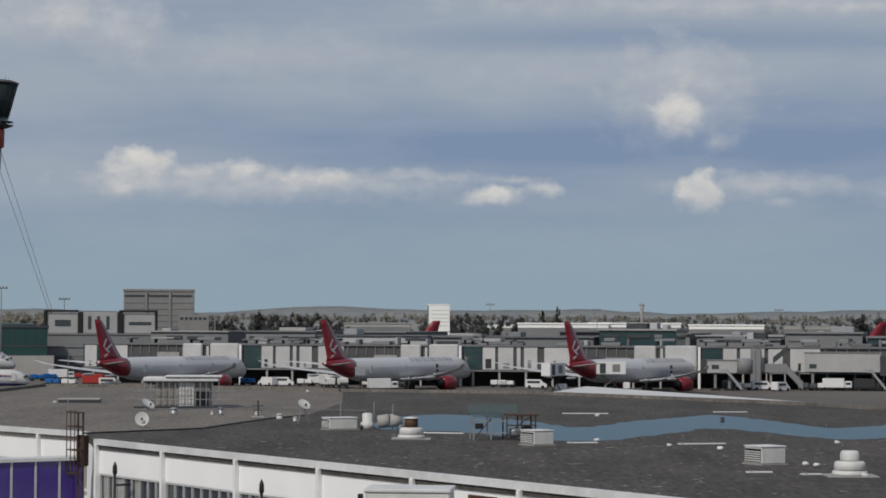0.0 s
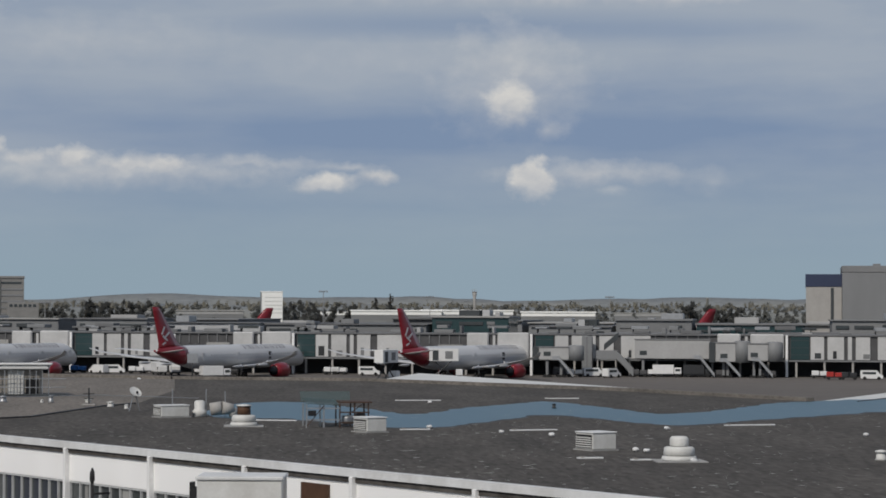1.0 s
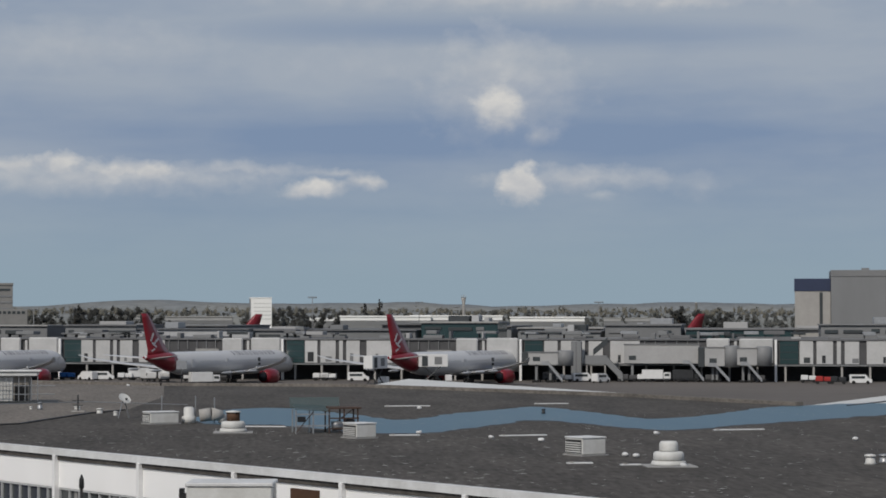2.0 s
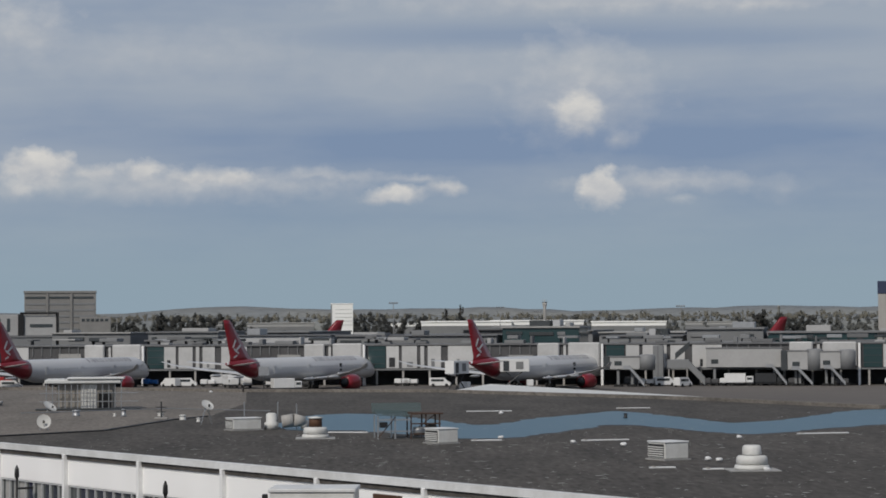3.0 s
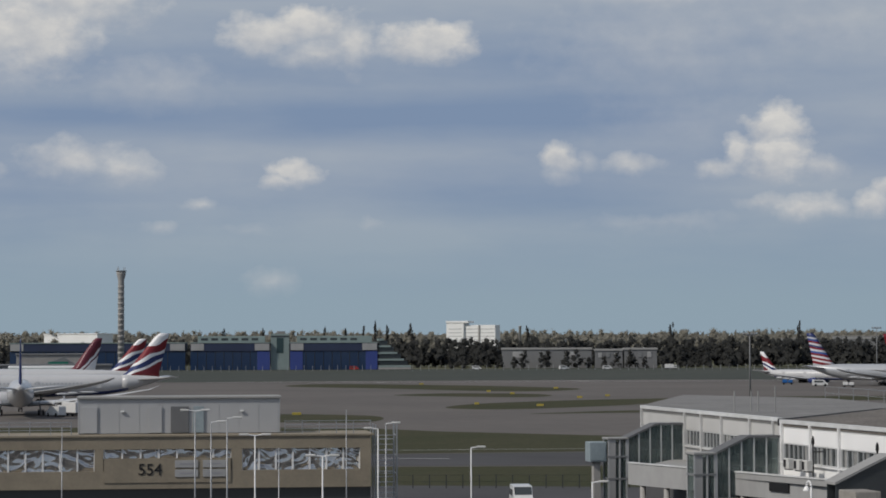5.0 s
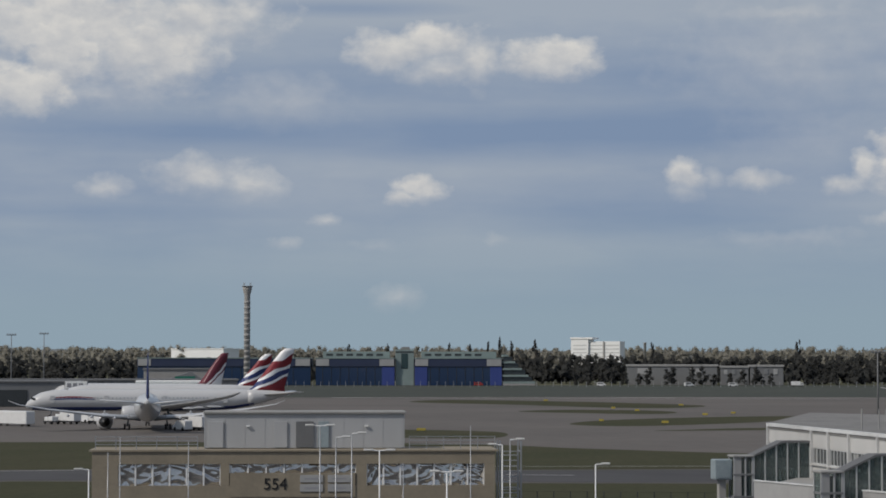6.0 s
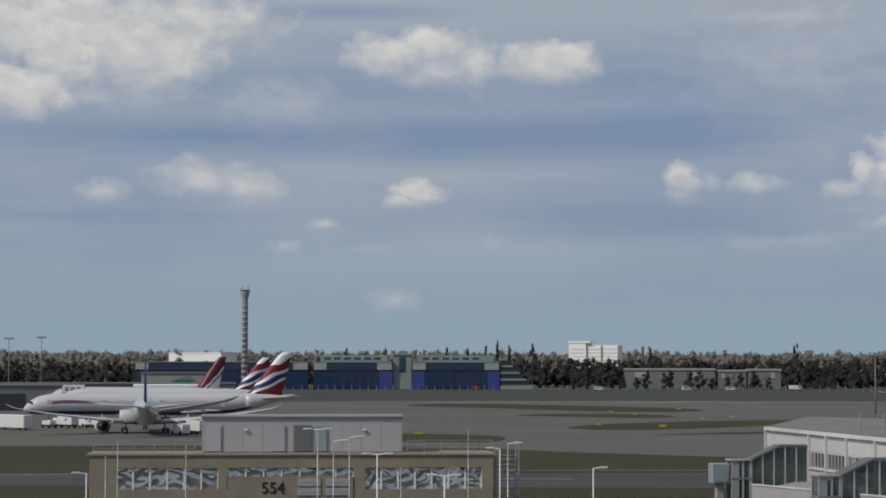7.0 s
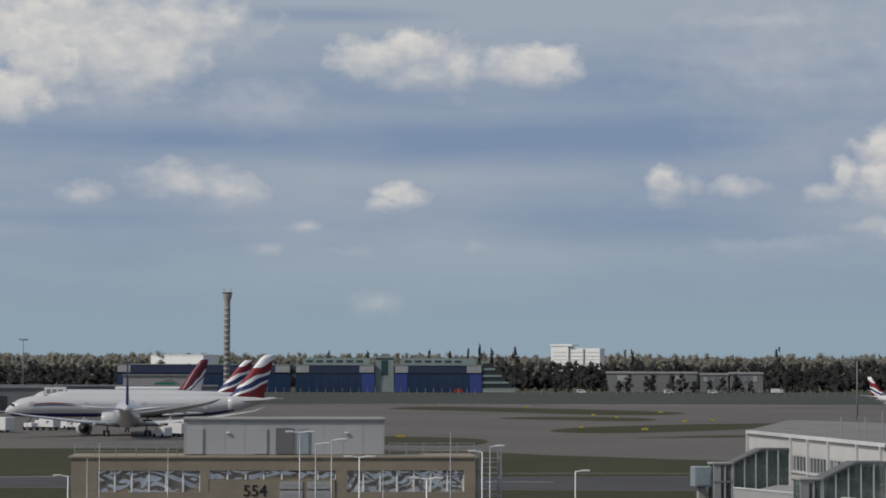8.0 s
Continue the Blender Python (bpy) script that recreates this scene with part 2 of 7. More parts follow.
def glass(name, tint, rough=0.08):
    mt = bpy.data.materials.new(name)
    mt.use_nodes = True
    p = mt.node_tree.nodes["Principled BSDF"]
    p.inputs["Base Color"].default_value = (*tint, 1)
    p.inputs["Roughness"].default_value, p.inputs["IOR"].default_value = rough, 1.5
    p.inputs["Specular IOR Level"].default_value = 0.8
    return mt


def wavy_glass(name, tint):
    """Old film-coated panes: a bent mirror that breaks up what it reflects."""
    mt = glass(name, tint, 0.06)
    nt = mt.node_tree
    N, L = nt.nodes.new, nt.links.new
    p = nt.nodes["Principled BSDF"]
    p.inputs["Metallic"].default_value = 0.85
    tc, mp, nz, b = N("ShaderNodeTexCoord"), N("ShaderNodeMapping"), N("ShaderNodeTexNoise"), N("ShaderNodeBump")
    L(tc.outputs["Object"], mp.inputs[0])
    mp.inputs["Scale"].default_value = (1.0, 1.0, 1.7)
    L(mp.outputs[0], nz.inputs["Vector"])
    nz.inputs["Scale"].default_value, nz.inputs["Detail"].default_value, nz.inputs["Distortion"].default_value = 0.75, 0.0, 1.6
    L(nz.outputs[0], b.inputs["Height"])
    b.inputs["Strength"].default_value, b.inputs["Distance"].default_value = 1.0, 0.26
    L(b.outputs[0], p.inputs["Normal"])
    return mt


def clear_pane(name):
    """Glass that shows the inside behind a faint greenish sheen."""
    mt = glass(name, (0.10, 0.125, 0.125))
    nt = mt.node_tree
    N, L = nt.nodes.new, nt.links.new
    tr, mx = N("ShaderNodeBsdfTransparent"), N("ShaderNodeMixShader")
    tr.inputs[0].default_value = (0.78, 0.86, 0.85, 1)
    mx.inputs[0].default_value = 0.5
    L(nt.nodes["Principled BSDF"].outputs[0], mx.inputs[1]), L(tr.outputs[0], mx.inputs[2])
    L(mx.outputs[0], nt.nodes["Material Output"].inputs[0])
    return mt


RED, NAVY, WHITE = (0.19, 0.013, 0.021), (0.02, 0.035, 0.13), (0.78, 0.78, 0.78)
M = dict(
    apron=mat("apron_concrete", (0.148, 0.134, 0.122), 0.9, scale=0.012, fine=0.25, vary=0.16, second=(0.105, 0.097, 0.090), spec=0.15),
    taxi=mat("taxiway_concrete", (0.20, 0.19, 0.18), 0.85, scale=0.02, fine=0.3, vary=0.14, second=(0.155, 0.15, 0.145)),
    tarmac=mat("service_road_asphalt", (0.088, 0.086, 0.088), 0.9, scale=0.05, fine=2.0, vary=0.15, spec=0.15),
    grass=mat("mown_grass", (0.042, 0.047, 0.022), 0.95, scale=0.06, fine=1.2, vary=0.45, second=(0.064, 0.059, 0.034), spec=0.1, stretch=(1, 0.4, 1)),
    # haze over the far strip is put into this bluer green
    far_grass=mat("hazed_far_grass", (0.056, 0.064, 0.055), 0.95, scale=0.02, fine=0.3, vary=0.3, second=(0.072, 0.076, 0.066), spec=0.1, stretch=(1, 0.3, 1)),
    field=mat("far_fields", (0.075, 0.085, 0.045), 0.95, scale=0.004, fine=0.05, vary=0.22, second=(0.12, 0.11, 0.06)),
    paint_white=mat("white_road_paint", (0.6, 0.6, 0.58), 0.7, scale=0.4, vary=0.15),
    paint_yellow=mat("yellow_sign_paint", (0.40, 0.32, 0.06), 0.6, vary=0.1),
    felt=mat("roof_felt", (0.093, 0.086, 0.079), 0.95, scale=0.5, fine=4.0, vary=0.95, bump=0.8, second=(0.062, 0.058, 0.054), spread=0.34, spec=0.1, stretch=(1, 0.22, 1)),
    felt_damp=mat("damp_roof_felt", (0.062, 0.057, 0.053), 0.8, scale=0.5, fine=5.0, vary=0.5, second=(0.045, 0.042, 0.040), stretch=(1, 0.22, 1)),
    felt_worn=mat("worn_roof_felt", (0.185, 0.168, 0.150), 0.95, scale=0.5, fine=5.0, vary=0.75, bump=0.8, second=(0.132, 0.122, 0.110), spread=0.34, spec=0.1, stretch=(1, 0.22, 1)),
    # cloud shade over the pier is put into this greyed white
    pier_white=mat("white_pier_panel", (0.47, 0.47, 0.465), 0.6, scale=0.2, fine=1.5, vary=0.10, second=(0.36, 0.36, 0.355), per_piece=0.14),
    sheet_blue=mat("pale_blue_plastic_sheet", (0.30, 0.35, 0.37), 0.4, scale=1.5, vary=0.12, second=(0.22, 0.27, 0.29)),
    felt_pale=mat("pale_roof_membrane", (0.33, 0.325, 0.31), 0.8, scale=0.12, fine=1.5, vary=0.12, bump=0.2, second=(0.26, 0.26, 0.255)),
    roof_end=mat("weathered_pale_roof_membrane", (0.235, 0.23, 0.22), 0.85, scale=0.25, fine=2.5, vary=0.3, bump=0.3, second=(0.17, 0.166, 0.16), spec=0.15),
    membrane=mat("white_roof_membrane", (0.62, 0.62, 0.60), 0.7, scale=0.15, fine=1.2, vary=0.10, second=(0.50, 0.51, 0.50)),
    coping=mat("painted_coping", (0.66, 0.67, 0.67), 0.6, scale=0.5, fine=6, vary=0.10, second=(0.50, 0.50, 0.49), spread=0.35),
    panel=mat("white_wall_panel", (0.86, 0.86, 0.85), 0.6, scale=0.35, fine=1.4, vary=0.07, second=(0.75, 0.745, 0.73), spread=0.4, stretch=(1, 1, 0.6), per_piece=0.05),
    panel_old=mat("weathered_white_panel", (0.52, 0.515, 0.50), 0.7, scale=0.35, fine=1.4, vary=0.12, second=(0.40, 0.395, 0.38), spread=0.4, stretch=(1, 1, 0.6), per_piece=0.08),
    post_old=mat("weathered_white_steel", (0.58, 0.58, 0.57), 0.5, scale=0.8, vary=0.1),
    post=mat("white_painted_steel", (0.80, 0.80, 0.79), 0.45, scale=0.8, vary=0.07),
    frame=mat("pale_window_frame", (0.50, 0.51, 0.51), 0.5, vary=0.08),
    blind=mat("pale_blind_slats", (0.26, 0.26, 0.25), 0.8, vary=0.14, scale=1.5, per_piece=0.35),
    # the dimness of the rooms is put into this dark colour
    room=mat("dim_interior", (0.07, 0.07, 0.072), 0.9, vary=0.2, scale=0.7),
    pane=glass("window_glass", (0.045, 0.052, 0.054), 0.14),
    pane_teal=glass("teal_glass", (0.022, 0.048, 0.050), 0.15),
    pane_green=glass("green_tower_glass", (0.011, 0.046, 0.042), 0.3),
    pane_blue=glass("blue_glass", (0.015, 0.035, 0.085)),
    pane_purple=glass("purple_film_glass", (0.045, 0.020, 0.20), 0.25),
    slate=mat("dark_grey_cladding", (0.048, 0.055, 0.059), 0.55, scale=0.4, vary=0.12),
    rust=mat("rusted_steel", (0.085, 0.048, 0.032), 0.85, scale=2.0, fine=20, vary=0.25, second=(0.04, 0.03, 0.026)),
    brown=mat("brown_panel", (0.095, 0.048, 0.026), 0.7, scale=0.8, vary=0.2),
    galv=mat("galvanised_steel", (0.40, 0.41, 0.42), 0.45, 0.6, scale=1.5, vary=0.12),
    steel_dark=mat("dark_steel", (0.05, 0.052, 0.055), 0.5, 0.5, vary=0.12),
    unit=mat("white_vent_casing", (0.60, 0.60, 0.58), 0.55, scale=1.2, fine=9, vary=0.09, second=(0.46, 0.455, 0.43), spread=0.4),
    louvre=mat("grey_louvre", (0.22, 0.22, 0.215), 0.6, vary=0.1),
    black=mat("black_plastic", (0.016, 0.016, 0.017), 0.55, vary=0.1),
    conc_white=mat("grey_painted_parapet", (0.37, 0.37, 0.365), 0.75, scale=0.3, fine=2.5, vary=0.10, second=(0.28, 0.28, 0.275), stretch=(1, 1, 0.5)),
    timber=mat("weathered_boards", (0.30, 0.28, 0.25), 0.85, scale=1.5, fine=12, vary=0.15, stretch=(1, 6, 1)),
    dirt=mat("white_droppings", (0.55, 0.55, 0.53), 0.9, vary=0.1),
    conc=mat("fair_faced_concrete", (0.36, 0.35, 0.33), 0.85, scale=0.25, fine=3, vary=0.10, second=(0.29, 0.28, 0.265)),
    cabin_wall=mat("pale_ribbed_cladding", (0.42, 0.425, 0.43), 0.6, scale=0.5, fine=2, vary=0.08, stretch=(1, 1, 0.4)),
    beige=mat("beige_rendered_concrete", (0.29, 0.25, 0.185), 0.85, scale=0.5, fine=5, vary=0.12, second=(0.215, 0.185, 0.14), spread=0.4),
    grey_wall=mat("grey_profiled_cladding", (0.205, 0.211, 0.215), 0.6, scale=0.08, vary=0.10, stretch=(1, 1, 0.3)),
    grey_roof=mat("grey_sheet_roof", (0.20, 0.204, 0.206), 0.8, scale=0.05, fine=0.8, vary=0.12, second=(0.15, 0.154, 0.158)),
    dark_roof=mat("dark_sheet_roof", (0.155, 0.158, 0.162), 0.75, scale=0.06, fine=0.8, vary=0.16),
    # cloud shade greys this white in its colour; the next stays sunlit white
    white_box=mat("white_composite_panel", (0.36, 0.36, 0.357), 0.6, scale=0.12, fine=1.5, vary=0.09, second=(0.29, 0.29, 0.286), per_piece=0.06),
    white_far=mat("sunlit_white_cladding", (0.86, 0.86, 0.84), 0.6, scale=0.03, vary=0.05),
    navy_wall=mat("navy_cladding", (0.034, 0.046, 0.090), 0.5, scale=0.1, vary=0.1),
    blue_wall=mat("bright_blue_cladding", (0.045, 0.070, 0.25), 0.5, scale=0.1, vary=0.1),
    teal_wall=mat("pale_teal_cladding", (0.24, 0.30, 0.29), 0.6, scale=0.1, vary=0.1),
    orange_wall=mat("orange_red_cladding", (0.33, 0.062, 0.035), 0.55, scale=0.2, vary=0.08),
    # shade under floors and in recesses as base colour; dark vehicles share it
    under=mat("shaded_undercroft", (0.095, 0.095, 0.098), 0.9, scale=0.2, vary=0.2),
    plane_white=mat("white_aircraft_paint", (0.53, 0.53, 0.53), 0.28, scale=0.1, fine=1.0, vary=0.03, coat=0.3),
    plane_grey=mat("grey_wing_paint", (0.47, 0.48, 0.49), 0.35, scale=0.15, vary=0.06),
    plane_silver=mat("silver_aircraft_paint", (0.50, 0.515, 0.53), 0.3, 0.3, scale=0.1, vary=0.04),
    plane_red=mat("red_aircraft_paint", RED, 0.28, scale=0.2, vary=0.05, coat=0.3),
    plane_navy=mat("navy_aircraft_paint", NAVY, 0.28, scale=0.2, vary=0.05, coat=0.3),
    plane_maroon=mat("maroon_aircraft_paint", (0.10, 0.012, 0.03), 0.3, scale=0.2, vary=0.05),
    mark_grey=mat("grey_marking_paint", (0.30, 0.30, 0.315), 0.4, vary=0.05),
    title_grey=mat("dark_grey_title_paint", (0.19, 0.19, 0.205), 0.4, vary=0.05),
    window_grey=mat("shaded_cabin_pane", (0.40, 0.41, 0.43), 0.3, vary=0.05),
    tyre=mat("black_rubber", (0.02, 0.02, 0.02), 0.85, vary=0.1),
    van_white=mat("white_vehicle_paint", (0.68, 0.68, 0.67), 0.35, scale=0.8, vary=0.06, coat=0.3),
    van_blue=mat("blue_vehicle_paint", (0.02, 0.12, 0.36), 0.4, scale=0.8, vary=0.08),
    van_red=mat("red_vehicle_paint", (0.36, 0.035, 0.03), 0.4, scale=0.8, vary=0.08),
    stained=mat("stained_grey_concrete", (0.235, 0.23, 0.22), 0.85, scale=0.12, fine=0.8, vary=0.12, second=(0.19, 0.187, 0.18)),
    green_front=mat("green_sheet_panel", (0.02, 0.17, 0.12), 0.5, scale=0.2, vary=0.1),
    bark=mat("bark", (0.075, 0.060, 0.047), 0.95, scale=1.0, vary=0.2),
    # distance haze is put into the hill's blue-grey
    hill=mat("hazed_wooded_hill", (0.150, 0.168, 0.185), 0.95, scale=0.010, fine=0.05, vary=0.32, second=(0.205, 0.208, 0.195), spec=0.1),
    lamp_glass=mat("frosted_lamp_cover", (0.8, 0.8, 0.78), 0.3, vary=0.03),
)


def foliage(name, c0, c1):
    """Thin leaves that let half of the light through, in two tones by clump."""
    mt = bpy.data.materials.new(name)
    mt.use_nodes = True
    nt = mt.node_tree
    nt.nodes.clear()
    N, L = nt.nodes.new, nt.links.new
    tc, nz, mx = N("ShaderNodeTexCoord"), N("ShaderNodeTexNoise"), N("ShaderNodeMix")
    L(tc.outputs["Object"], nz.inputs["Vector"])
    nz.inputs["Scale"].default_value, nz.inputs["Detail"].default_value = 0.03, 4
    mx.data_type = "RGBA"
    mx.inputs[6].default_value, mx.inputs[7].default_value = (*c0, 1), (*c1, 1)
    L(nz.outputs[0], mx.inputs[0])
    d, t, s, o = N("ShaderNodeBsdfDiffuse"), N("ShaderNodeBsdfTranslucent"), N("ShaderNodeMixShader"), N("ShaderNodeOutputMaterial")
    L(mx.outputs[2], d.inputs[0]), L(mx.outputs[2], t.inputs[0])
    s.inputs[0].default_value = 0.45
    L(d.outputs[0], s.inputs[1]), L(t.outputs[0], s.inputs[2]), L(s.outputs[0], o.inputs[0])
    return mt


M["leaf_dark"] = foliage("dark_foliage", (0.064, 0.068, 0.068), (0.088, 0.088, 0.082))
# haze is mixed into these three far foliage colours, paler with distance
M["leaf_pale"] = foliage("hazed_spring_foliage", (0.37, 0.355, 0.30), (0.29, 0.28, 0.24))
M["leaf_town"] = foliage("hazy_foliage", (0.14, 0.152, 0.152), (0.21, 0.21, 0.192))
M["leaf_haze"] = foliage("hazed_far_foliage", (0.20, 0.20, 0.18), (0.28, 0.265, 0.215))
M["cab_glass"] = glass("shaded_cab_glass", (0.024, 0.036, 0.036), 0.6)
M["cab_glass"].node_tree.nodes["Principled BSDF"].inputs["Specular IOR Level"].default_value = 0.2
M["pane_wavy"] = wavy_glass("wavy_film_pane", (0.52, 0.51, 0.49))
M["pane_clear"] = clear_pane("clear_window_glass")
# standing water: the sky's blue reflection and its streaks put into the base colour
water = bpy.data.materials.new("standing_water")
water.use_nodes = True
wnt = water.node_tree
wp = wnt.nodes["Principled BSDF"]
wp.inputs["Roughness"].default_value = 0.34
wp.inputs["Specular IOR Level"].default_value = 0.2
wtc, wmp, wnz, wmx, wbp = (wnt.nodes.new("ShaderNode" + k) for k in ("TexCoord", "Mapping", "TexNoise", "Mix", "Bump"))
wnt.links.new(wtc.outputs["Object"], wmp.inputs[0])
wmp.inputs["Scale"].default_value = (1.2, 0.10, 1)
wnt.links.new(wmp.outputs[0], wnz.inputs["Vector"])
wnz.inputs["Scale"].default_value, wnz.inputs["Detail"].default_value, wnz.inputs["Roughness"].default_value = 1.0, 5.0, 0.6
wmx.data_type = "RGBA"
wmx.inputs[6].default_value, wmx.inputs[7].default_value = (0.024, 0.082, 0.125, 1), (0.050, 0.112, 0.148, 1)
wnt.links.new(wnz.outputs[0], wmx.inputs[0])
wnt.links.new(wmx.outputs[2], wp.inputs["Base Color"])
wbp.inputs["Strength"].default_value, wbp.inputs["Distance"].default_value = 0.03, 0.01
wnt.links.new(wnz.outputs[0], wbp.inputs["Height"])
wnt.links.new(wbp.outputs[0], wp.inputs["Normal"])
M["water"] = water
M["flag"] = banded("red_white_blue_fin_paint", (0.42, 0, 0.9), [(-6, RED), (2.9, WHITE), (3.7, NAVY), (5.1, WHITE), (5.9, RED), (7.7, WHITE), (12, WHITE)], wobble=2.6, wscale=0.2)
M["flag_small"] = banded("small_flag_fin_paint", (0.42, 0, 0.9), [(-4, RED), (1.0, WHITE), (1.7, NAVY), (2.6, WHITE), (3.2, RED), (4.8, WHITE), (8, WHITE)], wobble=1.6, wscale=0.35)
M["stripes"] = banded("striped_fin_paint", (0.18, 0, 1.0), [(-2.5, (0.5, 0.51, 0.53)), (0.6, RED), (1.5, (0.6, 0.6, 0.62)), (2.2, RED), (3.0, (0.6, 0.6, 0.62)), (3.7, RED), (4.5, (0.04, 0.10, 0.32)), (5.2, (0.6, 0.6, 0.62)), (5.9, RED), (6.6, NAVY), (7.3, (0.6, 0.6, 0.62)), (8.0, RED), (8.7, (0.03, 0.07, 0.25)), (9.5, (0.5, 0.51, 0.53)), (10.1, NAVY)], wobble=0.4)
M["maroon_fin"] = banded("maroon_and_white_fin_paint", (0.75, 0, 0.66), [(-6, WHITE), (1.0, (0.12, 0.015, 0.03)), (1.5, WHITE), (2.2, (0.12, 0.015, 0.03)), (14, (0.12, 0.015, 0.03))], wobble=1.5, wscale=0.3)


# ================= building blocks =================
def polar(az, dist, z=0.0):
    """A place by its heading (degrees left of +y) and distance from the viewpoint."""
    return Vector((-dist * math.sin(radians(az)), dist * math.cos(radians(az)), z))


def part(name, bm, material, parent, label=""):
    me = bpy.data.meshes.new(name)
    bm.to_mesh(me)
    bm.free()
    me.materials.append(M[material] if isinstance(material, str) else material)
    ob = new(name, me)
    if parent:
        ob.parent = parent
    if label:
        ob["label"] = label
    return ob


def shared(name, me, parent, m):
    ob = new(name, me)
    ob.parent = parent
    ob.matrix_basis = m
    return ob


def mesh_of(name, bm, material):
    me = bpy.data.meshes.new(name)
    bm.to_mesh(me)
    bm.free()
    me.materials.append(M[material])
    return me


def thing(name, label, category, m=None, group="", kind=""):
    e = new(name)
    e.empty_display_size = 0.5
    if m is not None:
        e.matrix_basis = m
    return tagged(e, label, category, group, kind)


def at(x, y, z=0.0, turn=0.0):
    return pose(x, y, z, 0, 0, turn)


def box(bm, x0, x1, y0, y1, z0, z1, bev=0.0, m=None):
    vs = [bm.verts.new((x, y, z)) for z in (z0, z1) for y in (y0, y1) for x in (x0, x1)]
    fs = [(0, 2, 3, 1), (4, 5, 7, 6), (0, 1, 5, 4), (2, 6, 7, 3), (0, 4, 6, 2), (1, 3, 7, 5)]
    fs = [bm.faces.new([vs[i] for i in f]) for f in fs]
    if bev:
        es = list({e for f in fs for e in f.edges})
        r = bmesh.ops.bevel(bm, geom=es, offset=bev, segments=1, affect="EDGES", profile=0.5)
        vs = list({v for f in r["faces"] for v in f.verts} | {v for v in vs if v.is_valid})
    if m is not None:
        bmesh.ops.transform(bm, matrix=m, verts=[v for v in vs if v.is_valid])
    return bm


def boxes(*dims, bev=0.0):
    bm = bmesh.new()
    for d in dims:
        box(bm, *d, bev=bev)
    return bm


def tube(bm, p0, p1, r0, r1=None, n=8, cap=True):
    p0, p1 = Vector(p0), Vector(p1)
    r1 = r0 if r1 is None else r1
    q = (p1 - p0).to_track_quat("Z", "Y")
    rings = []
    for p, r in ((p0, r0), (p1, r1)):
        rings.append([bm.verts.new(p + q @ Vector((r * math.cos(2 * math.pi * k / n), r * math.sin(2 * math.pi * k / n), 0))) for k in range(n)])
    for k in range(n):
        f = bm.faces.new((rings[0][k], rings[0][(k + 1) % n], rings[1][(k + 1) % n], rings[1][k]))
        f.smooth = n > 6
    if cap:
        bm.faces.new(rings[0][::-1]), bm.faces.new(rings[1])
    return bm


def tubes(*specs, n=8):
    bm = bmesh.new()
    for s in specs:
        tube(bm, *s, n=n)
    return bm


def loft(bm, rings, close=True, smooth=True):
    """Skin a row of rings, each a list of points."""
    vr = [[bm.verts.new(p) for p in r] for r in rings]
    n = len(vr[0])
    for a, b in zip(vr, vr[1:]):
        for k in range(n):
            f = bm.faces.new((a[k], a[(k + 1) % n], b[(k + 1) % n], b[k]))
            f.smooth = smooth
    if close:
        bm.faces.new(vr[0][::-1]), bm.faces.new(vr[-1])
    return bm


def lathe(bm, profile, n=20, centre=(0, 0)):
    rings = [[(centre[0] + r * math.cos(2 * math.pi * k / n), centre[1] + r * math.sin(2 * math.pi * k / n), z) for k in range(n)] for r, z in profile]
    return loft(bm, rings)


def prism(bm, pts, z0, z1):
    lo = [bm.verts.new((x, y, z0)) for x, y in pts]
    hi = [bm.verts.new((x, y, z1)) for x, y in pts]
    bm.faces.new(lo[::-1]), bm.faces.new(hi)
    n = len(pts)
    for k in range(n):
        bm.faces.new((lo[k], lo[(k + 1) % n], hi[(k + 1) % n], hi[k]))
    bmesh.ops.recalc_face_normals(bm, faces=bm.faces)
    return bm


def flat(bm, pts, z):
    f = bm.faces.new([bm.verts.new((x, y, z)) for x, y in pts])
    if f.normal.z < 0:
        f.normal_flip()
    f.normal_update()
    if f.normal.z < 0:
        f.normal_flip()
    return bm


def rounded(pts, steps=6):
    """A closed smooth outline through the given plan points."""
    out, n = [], len(pts)
    for i in range(n):
        p0, p1, p2, p3 = (Vector(pts[(i + k - 1) % n]) for k in range(4))
        for s in range(steps):
            t = s / steps
            out.append(tuple(0.5 * ((2 * p1) + (p2 - p0) * t + (2 * p0 - 5 * p1 + 4 * p2 - p3) * t * t + (3 * p1 - p0 - 3 * p2 + p3) * t ** 3)))
    return out


def structure(name, bm, material, label, category):
    return tagged(part(name, bm, material, None), label, category, kind="structure")

# ================= ground =================
bm = bmesh.new()
flat(bm, [(4600 * math.cos(a * math.pi / 48), 4600 * math.sin(a * math.pi / 48)) for a in range(96)], 0)
structure("ground", bm, "apron", "weathered grey-brown concrete airport apron", "ground")


def sheet(name, pts, z, material, label, category, smooth=True, steps=6):
    return structure(name, flat(bmesh.new(), rounded(pts, steps) if smooth else pts, z), material, label, category)


def pol(*pairs):
    return [tuple(polar(a, d))[:2] for a, d in pairs]


sheet("grass_1", pol((60, 300), (44, 326), (41, 331), (37, 330), (30, 325), (27, 328), (22.8, 333), (16, 345), (8, 360), (8, 372), (16, 378), (22.8, 388), (27, 407), (29, 424), (33, 436), (37, 437), (41, 440), (46, 446), (60, 440)), 0.02, "grass", "mown grass strip beside the taxiway", "grass", False)
sheet("grass_2", pol((60, 120), (40, 180), (20, 215), (12, 250), (12, 300), (20, 296), (27, 292), (33, 295), (41, 300), (60, 280)), 0.02, "grass", "worn grass strip beside the service road", "grass", False)
